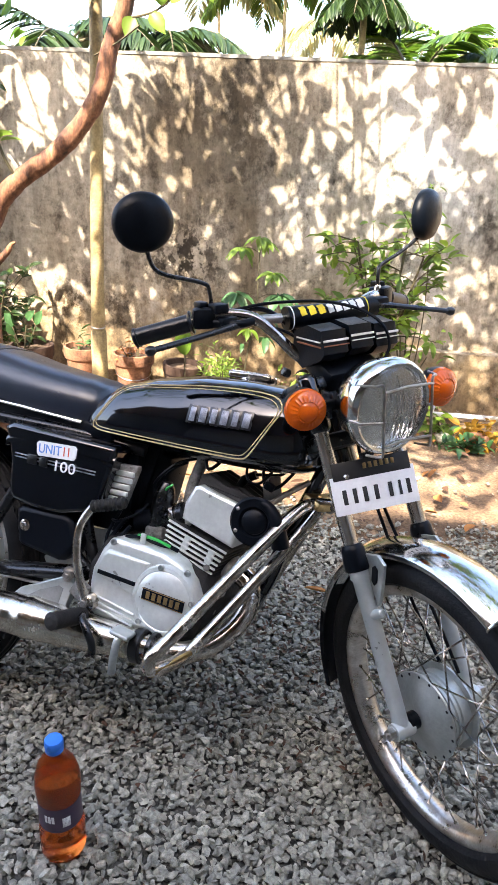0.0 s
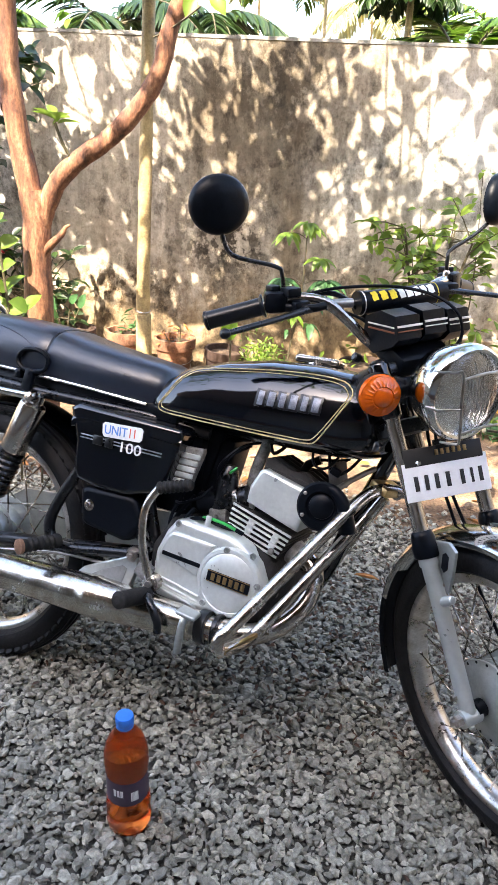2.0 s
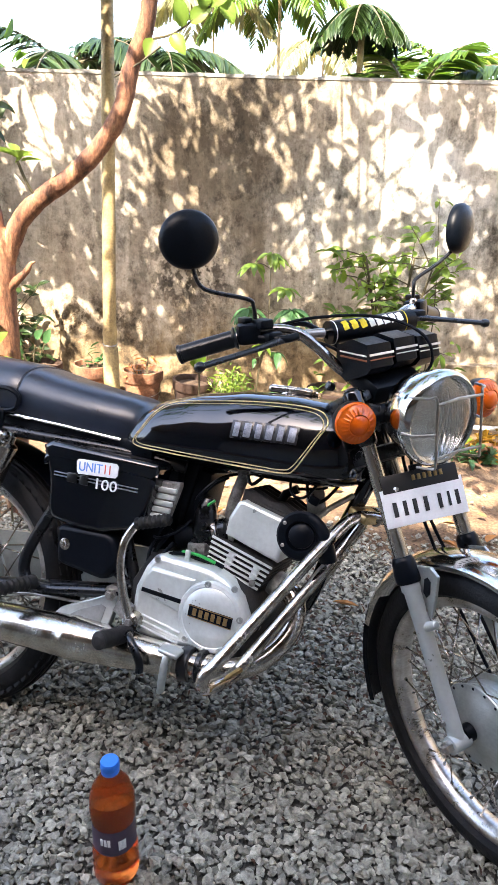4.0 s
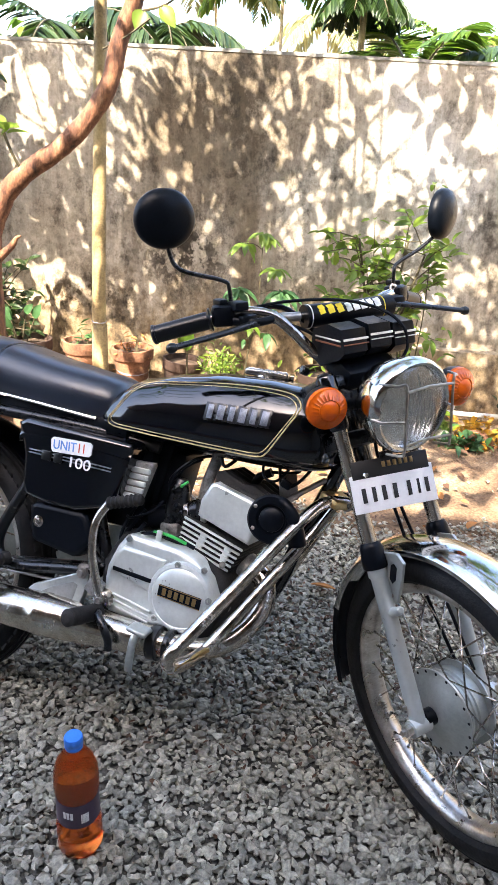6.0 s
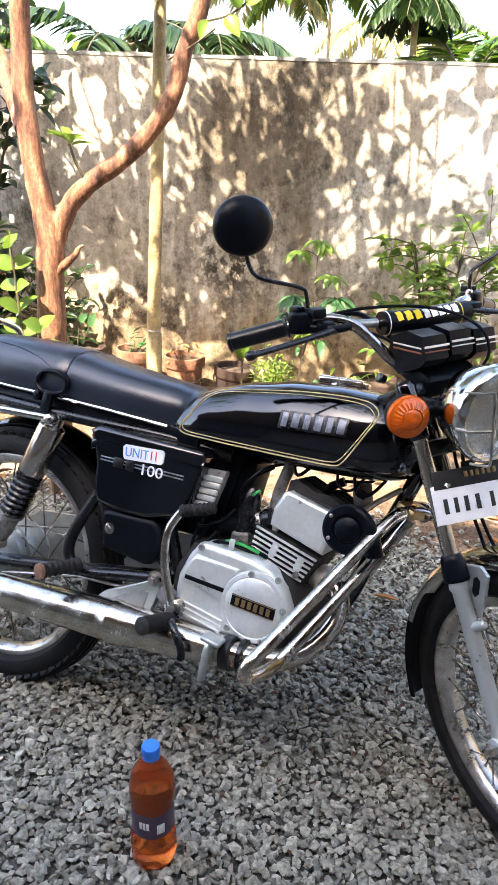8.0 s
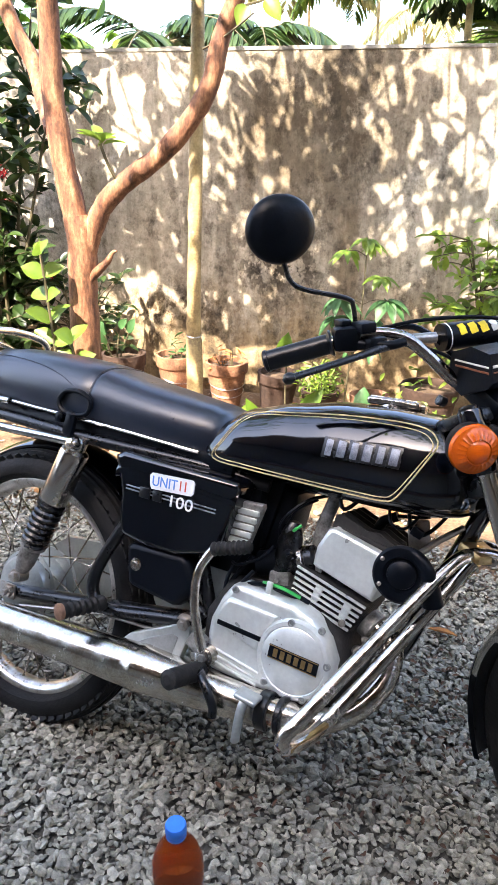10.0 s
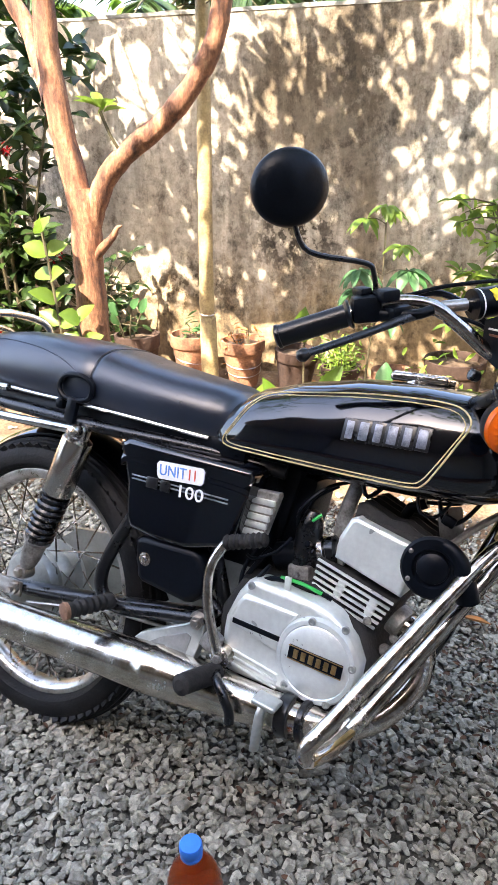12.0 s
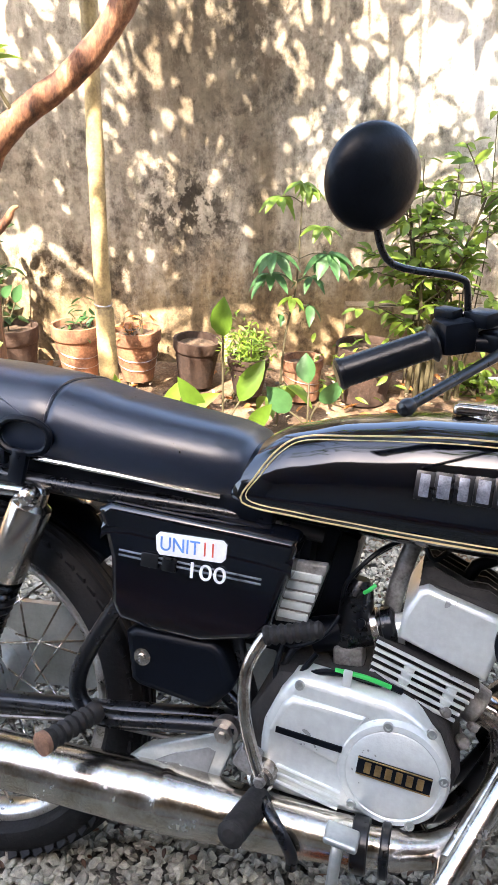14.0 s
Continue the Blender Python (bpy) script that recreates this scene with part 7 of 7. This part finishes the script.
shoot(-0.29, 2.0, 0.50, 0.93, 7, 0.088, "upright shoot with round sunlit yellow-green leaves")
shoot(-0.20, 1.98, 0.42, 0.66, 4, 0.085, "shorter shoot with round yellow-green leaves at the tree's foot")


def flowering_shrub(x, y, height, reach, stems, per, L, flowers, label, material=LEAF_DARK, first=3):
    """Woody stems that fork outwards; at each twig's end a whorl of dark leaves, on some a red flower head."""
    t = thing("flowering_shrub" if flowers else "shrub", None, None, label, "shrub", m=pose(x, y, 0))
    ends = []
    for k in range(stems):
        a = 2 * math.pi * (k + rng.uniform(-0.3, 0.3)) / stems
        top = Vector((math.cos(a) * reach * rng.uniform(0.3, 0.9), math.sin(a) * reach * 0.35, height * rng.uniform(0.65, 1.0)))
        path = smooth_path([(0.05 * math.cos(a), 0.05 * math.sin(a), -0.03), Vector((top.x * 0.35, top.y * 0.4, top.z * 0.45)), top], 6)
        part("stem", sweep(path, [0.013 * (1 - 0.7 * i / len(path)) for i in range(len(path))], 7), STEM, t)
        for i in range(first, len(path)):
            for _ in range(2):
                q = Vector((rng.normal(), rng.normal() * 0.5, rng.uniform(-0.1, 0.9))).normalized()
                e = path[i] + q * rng.uniform(0.10, 0.26)
                part("twig", sweep([path[i], path[i].lerp(e, 0.5) + Vector((0, 0, 0.012)), e], [0.004, 0.003, 0.002], 5), STEM, t)
                ends.append((e, q))
    b, d, nrm = [], [], []
    for e, q in ends:
        for j in range(per):
            w = Vector((rng.normal(), rng.normal(), rng.normal() * 0.6)) + q * 0.5
            b.append((e - q * 0.018 * j)[:])
            d.append(w[:])
            nrm.append((rng.normal() * 0.5, rng.normal() * 0.5 - 0.2, 1))
    n = len(b)
    leaves_part("foliage", t, material, b, d, nrm, L * rng.uniform(0.6, 1.15, n), L * 0.45 * rng.uniform(0.8, 1.15, n))
    for i in rng.choice(len(ends), flowers, replace=False):
        e, q = ends[i]
        k = 22
        leaves_part("blossom", t, BLOSSOM, np.tile(e[:], (k, 1)) + rng.normal(size=(k, 3)) * 0.016, rand_dirs(k, 0.5), rand_dirs(k, 1.0), 0.026, 0.013, label="red flower head")
    return t


flowering_shrub(-1.16, 3.18, 1.90, 0.52, 7, 8, 0.11, 9, "dark-leaved shrub with red flower heads by the wall")
flowering_shrub(1.26, 3.22, 0.94, 0.30, 6, 6, 0.080, 0, "light-green garden shrub growing before the wall", LEAF_LIGHT, 6)
flowering_shrub(-1.85, 3.15, 1.5, 0.5, 5, 6, 0.105, 5, "dark-leaved flowering shrub at the yard's edge")
flowering_shrub(-0.80, 3.30, 0.62, 0.24, 4, 4, 0.075, 1, "small dark shrub in the tree's shade")
bush("shrub", -1.25, 2.55, 0.42, (0.26, 0.22, 0.42), 110, 0.12, 0.062, LEAF_MID, "sunlit broad-leaved green shrub beyond the seat")
bush("potted_herb", 0.49, 3.15, 0.12, (0.10, 0.10, 0.20), 620, 0.034, 0.011, LEAF_LIGHT, "bushy fine-leaved herb in a small pot", "plant", 0.022)
bush("potted_seedling", -0.27, 3.31, 0.20, (0.08, 0.08, 0.10), 24, 0.05, 0.02, LEAF_BLUE, "thin seedling in a terracotta pot", "plant", 0.02)
bush("potted_seedling", 0.0, 3.31, 0.20, (0.10, 0.08, 0.13), 26, 0.045, 0.012, DRY, "dry withered twigs in a terracotta pot", "plant", 0.025)
bush("shrub", 0.93, 3.12, 0.02, (0.17, 0.10, 0.26), 70, 0.06, 0.024, LEAF_LIGHT, "low light-green weeds by the pots")
for x, y, n, h, material, label in ((1.60, 3.06, 26, 0.10, LEAF_MID, "low green weed on sandy soil by the wall"), (1.69, 2.90, 22, 0.05, LEAF_BLUE, "small dark-green weed on sandy soil"), (1.76, 3.06, 16, 0.13, LEAF_YELLOW, "yellowing seedling with wilted leaves"), (1.86, 2.98, 10, 0.05, LEAF_YELLOW, "fallen yellow leaves on a weed"), (2.02, 3.30, 26, 0.24, LEAF_DARK, "small dark plant at the foot of the wall"), (1.50, 3.20, 30, 0.16, LEAF_LIGHT, "light-green weed beside the pots")):
    bush("weed", x, y, 0.0, (0.09, 0.08, h), n, 0.06, 0.032, material, label, "plant", 0.02)
for x, y, z, size, turn in ((1.775, 2.97, 0.03, (0.13, 0.09, 0.07), 12), (1.60, 3.00, 0.025, (0.07, 0.06, 0.05), 40)):
    thing("stone", rbox(size, 0.018, pose(x, y, z, 3, 4, turn), 3), TERRACOTTA if x > 1.7 else STONE, "worn broken block lying on the soil" if x > 1.7 else "rounded grey stone lying on the soil", "stone")


def palm(x, y, h, fronds, L, label, material=LEAF, leaf_len=0.32, tilt=0.8, trunk=0.05, seed_turn=0.0):
    t = thing("palm", None, None, label, "palm", m=pose(x, y, 0))
    part("trunk", tapered([(0, 0, -0.1), (0.02, 0, h * 0.5), (0, 0, h)], trunk, trunk * 0.7, 10), BAMBOO, t)
    for k in range(fronds):
        a = 2 * math.pi * k / fronds + seed_turn + rng.uniform(-0.2, 0.2)
        up = rng.uniform(0.15, 1.0) * tilt
        q = Vector((math.cos(a), math.sin(a), 0))
        pts = [Vector((0, 0, h)) + q * (L * s) + Vector((0, 0, L * (up * s - 0.75 * s * s))) for s in np.linspace(0, 1, 9)]
        path = smooth_path(pts, 3)
        rib = sweep(path, [0.012 * (1 - 0.85 * i / len(path)) for i in range(len(path))], 6)
        f = part("frond", rib, STEM, t)
        b, d, nrm, ln = [], [], [], []
        for i in range(3, len(path) - 1):
            tang = (path[i + 1] - path[i - 1]).normalized()
            side = tang.cross(Vector((0, 0, 1))).normalized()
            for sgn in (-1, 1):
                for _ in range(2):
                    s = i / len(path)
                    b.append(path[i].lerp(path[i + 1], rng.uniform())[:])
                    d.append((side * sgn + tang * 0.8 + Vector((0, 0, -0.25 + rng.normal() * 0.08)))[:])
                    nrm.append((rng.normal() * 0.2, rng.normal() * 0.2, 1))
                    ln.append(math.sin(math.pi * (0.15 + 0.8 * s)) * leaf_len)
        leaves_part("frond_blade", f, material, b, d, nrm, np.array(ln), 0.035, droop=0.3)
    return t


palm(-1.05, 5.4, 1.95, 13, 0.95, "dark feathery areca palm beyond the wall", LEAF_DARK, 0.34)
palm(-0.38, 5.7, 2.05, 11, 0.62, "dark feathery areca palm behind the wall", LEAF_DARK, 0.26, seed_turn=0.3)
palm(-0.24, 7.4, 2.95, 6, 0.6, "palm with drooping yellow fronds, paled by painted haze", LEAF_HAZE, 0.36, 0.4, 0.015)
palm(0.42, 7.0, 3.0, 6, 0.75, "distant coconut palm with hanging fronds", LEAF, 0.34, 0.2, 0.02)
palm(0.85, 11.0, 3.1, 6, 0.9, "palm far beyond the wall, haze painted into its colour", LEAF_HAZE, 0.36, 0.3, 0.02)
palm(1.08, 5.0, 2.30, 10, 0.32, "dark fishtail palm with hanging leaves", LEAF_DARK, 0.17, 0.1, 0.030)
palm(1.46, 5.0, 1.72, 7, 0.52, "green palm with arching fronds above the wall", LEAF, 0.26, 1.7, 0.02, seed_turn=0.5)
palm(1.86, 5.1, 1.62, 9, 0.50, "sunlit yellow-green fan of palm fronds above the wall", LEAF_LIGHT, 0.26, 0.9)
palm(1.95, 6.6, 2.1, 9, 0.8, "hazy green palm far beyond the wall", LEAF_MID, 0.32, 1.0, 0.03, seed_turn=0.9)
palm(2.25, 5.0, 1.85, 10, 0.75, "dark green palm at the wall's far part", LEAF_DARK, 0.30, 0.9, seed_turn=0.2)
palm(-2.3, 5.3, 2.0, 11, 1.0, "green areca palm beyond the wall", LEAF, 0.34)
bush("shrub", -0.75, 4.6, 0.9, (0.4, 0.3, 0.95), 300, 0.15, 0.065, LEAF, "broad-leaved shrub rising behind the wall")
bush("shrub", -1.7, 5.2, 0.8, (0.9, 0.5, 1.7), 500, 0.16, 0.08, LEAF, "tall leafy shrub beyond the wall")
bush("shrub", 2.25, 6.4, 0.9, (0.5, 0.4, 1.1), 260, 0.12, 0.05, LEAF_HAZE, "foliage beyond the wall, paled by painted haze")

# ---- bottle ----
def bottle():
    b = thing("drink_bottle", None, None, "plastic bottle of orange-brown drink standing on the gravel", "bottle", m=pose(0.551, 0.670, 0.0, 1.0, -1.0, 20) @ Matrix.Scale(1.03, 4))
    prof = [(0.030, 0.004), (0.036, 0.002), (0.040, 0.008), (0.041, 0.02), (0.0405, 0.066), (0.0385, 0.080), (0.0370, 0.092), (0.0370, 0.130), (0.0390, 0.146), (0.0402, 0.165), (0.0385, 0.188), (0.031, 0.212), (0.021, 0.228), (0.0155, 0.238), (0.0135, 0.243), (0.0135, 0.252)]
    shell = part("shell", lathe(prof, 40), PET, b, "clear plastic shell")
    shell.visible_shadow = False
    inner = [(0.001, 0.006)] + [(max(r - 0.0012, 0.002), z + (0.003 if k == 0 else 0.0)) for k, (r, z) in enumerate(prof[:11])] + [(0.0322, 0.205), (0.0288, 0.213), (0.0195, 0.2265), (0.001, 0.2268)]
    part("drink", lathe(inner, 40), DRINK, b, "orange-brown liquid")
    part("label", ring_lathe([(0.0382, 0.084), (0.0386, 0.0845), (0.0374, 0.094), (0.0374, 0.128), (0.0384, 0.138), (0.0380, 0.139)], 40), LABEL_DARK, b, "dark printed wrap label")
    for bm in [rbox((0.0009, 0.0022, 0.022), 0.0002, Matrix.Rotation(radians(-82 + 3.6 * k), 4, "Z") @ Matrix.Translation((0.0378, 0, 0.106))) for k in range(6)]:
        part("printed_bar", bm, WHITE_PRINT, b, "pale printed bar")
    for bm in [rbox((0.0009, 0.005, 0.016), 0.0002, Matrix.Rotation(radians(-128 + 10 * k), 4, "Z") @ Matrix.Translation((0.0378, 0, 0.114))) for k in range(3)]:
        part("printed_bar", bm, WHITE_PRINT, b, "pale printed bar")
    capprof = [(0.0150, 0.240), (0.0156, 0.241), (0.0156, 0.247), (0.0152, 0.248), (0.0154, 0.249), (0.0154, 0.262), (0.0145, 0.2645), (0.001, 0.265)]
    ribbed = lathe(capprof, 64)
    for k, v in enumerate(ribbed.verts):
        if 0.2485 < v.co.z < 0.263 and k % 2:
            v.co.x, v.co.y = v.co.x * 1.05, v.co.y * 1.05
    part("cap", ribbed, CAP_BLUE, b, "bright blue screw cap")
    return b


bottle()

# ---- litter ----
def dry_leaf(x, y, turn, L, W, material=DRY, label="curled dry brown leaf lying on the gravel"):
    v, f, c = leaf_arrays(np.array([[0, 0, 0.012]]), np.array([[1.0, 0, 0.05]]), np.array([[0, 0.3, 1.0]]), L, W, fold=0.35, droop=-0.1)
    ob = new("dry_leaf", mesh_from("dry_leaf", v, f, c, material, True))
    ob.matrix_world = pose(x, y, 0.004, 0, 0, turn)
    return tagged(ob, label, "leaf", "fallen leaves")


dry_leaf(0.975, 1.60, -25, 0.085, 0.030)
for k in range(150):
    dry_leaf(rng.uniform(-0.8, 2.3), rng.uniform(2.05, 3.45), rng.uniform(0, 360), rng.uniform(0.035, 0.09), rng.uniform(0.018, 0.042), (DRY, DRY_DARK, DRY)[k % 3], label="dry brown leaf on the sandy soil")
bits = 2000
bx = np.column_stack([rng.uniform(0.2, 2.2, bits), 2.15 - np.abs(rng.normal(0, 0.42, bits)), rng.uniform(0.004, 0.012, bits)])
# the rest gather under the bike: litter, and dark colour for the shade there
bx[900:, 0], bx[900:, 1] = rng.normal(0.95, 0.42, bits - 900), rng.normal(1.35, 0.24, bits - 900)
bd = rand_dirs(bits, 0.0)
bd[:, 2] *= 0.3
bv, bf, bc = leaf_arrays(bx, bd, rand_dirs(bits, 1.5, 0.5), rng.uniform(0.008, 0.024, bits), rng.uniform(0.004, 0.010, bits), fold=0.3, droop=0.1)
tagged(new("leaf_litter", mesh_from("leaf_litter", bv, bf, bc, DRY_DARK, True)), "small brown leaf fragments in the gravel, thickened under the motorcycle as painted shade", "litter", kind="stuff")
pipe = thing("water_pipe", sweep([(1.55, 3.32, 0.035), (3.0, 3.30, 0.04)], 0.013, 12), PVC, "white plastic pipe lying along the ground", "pipe")
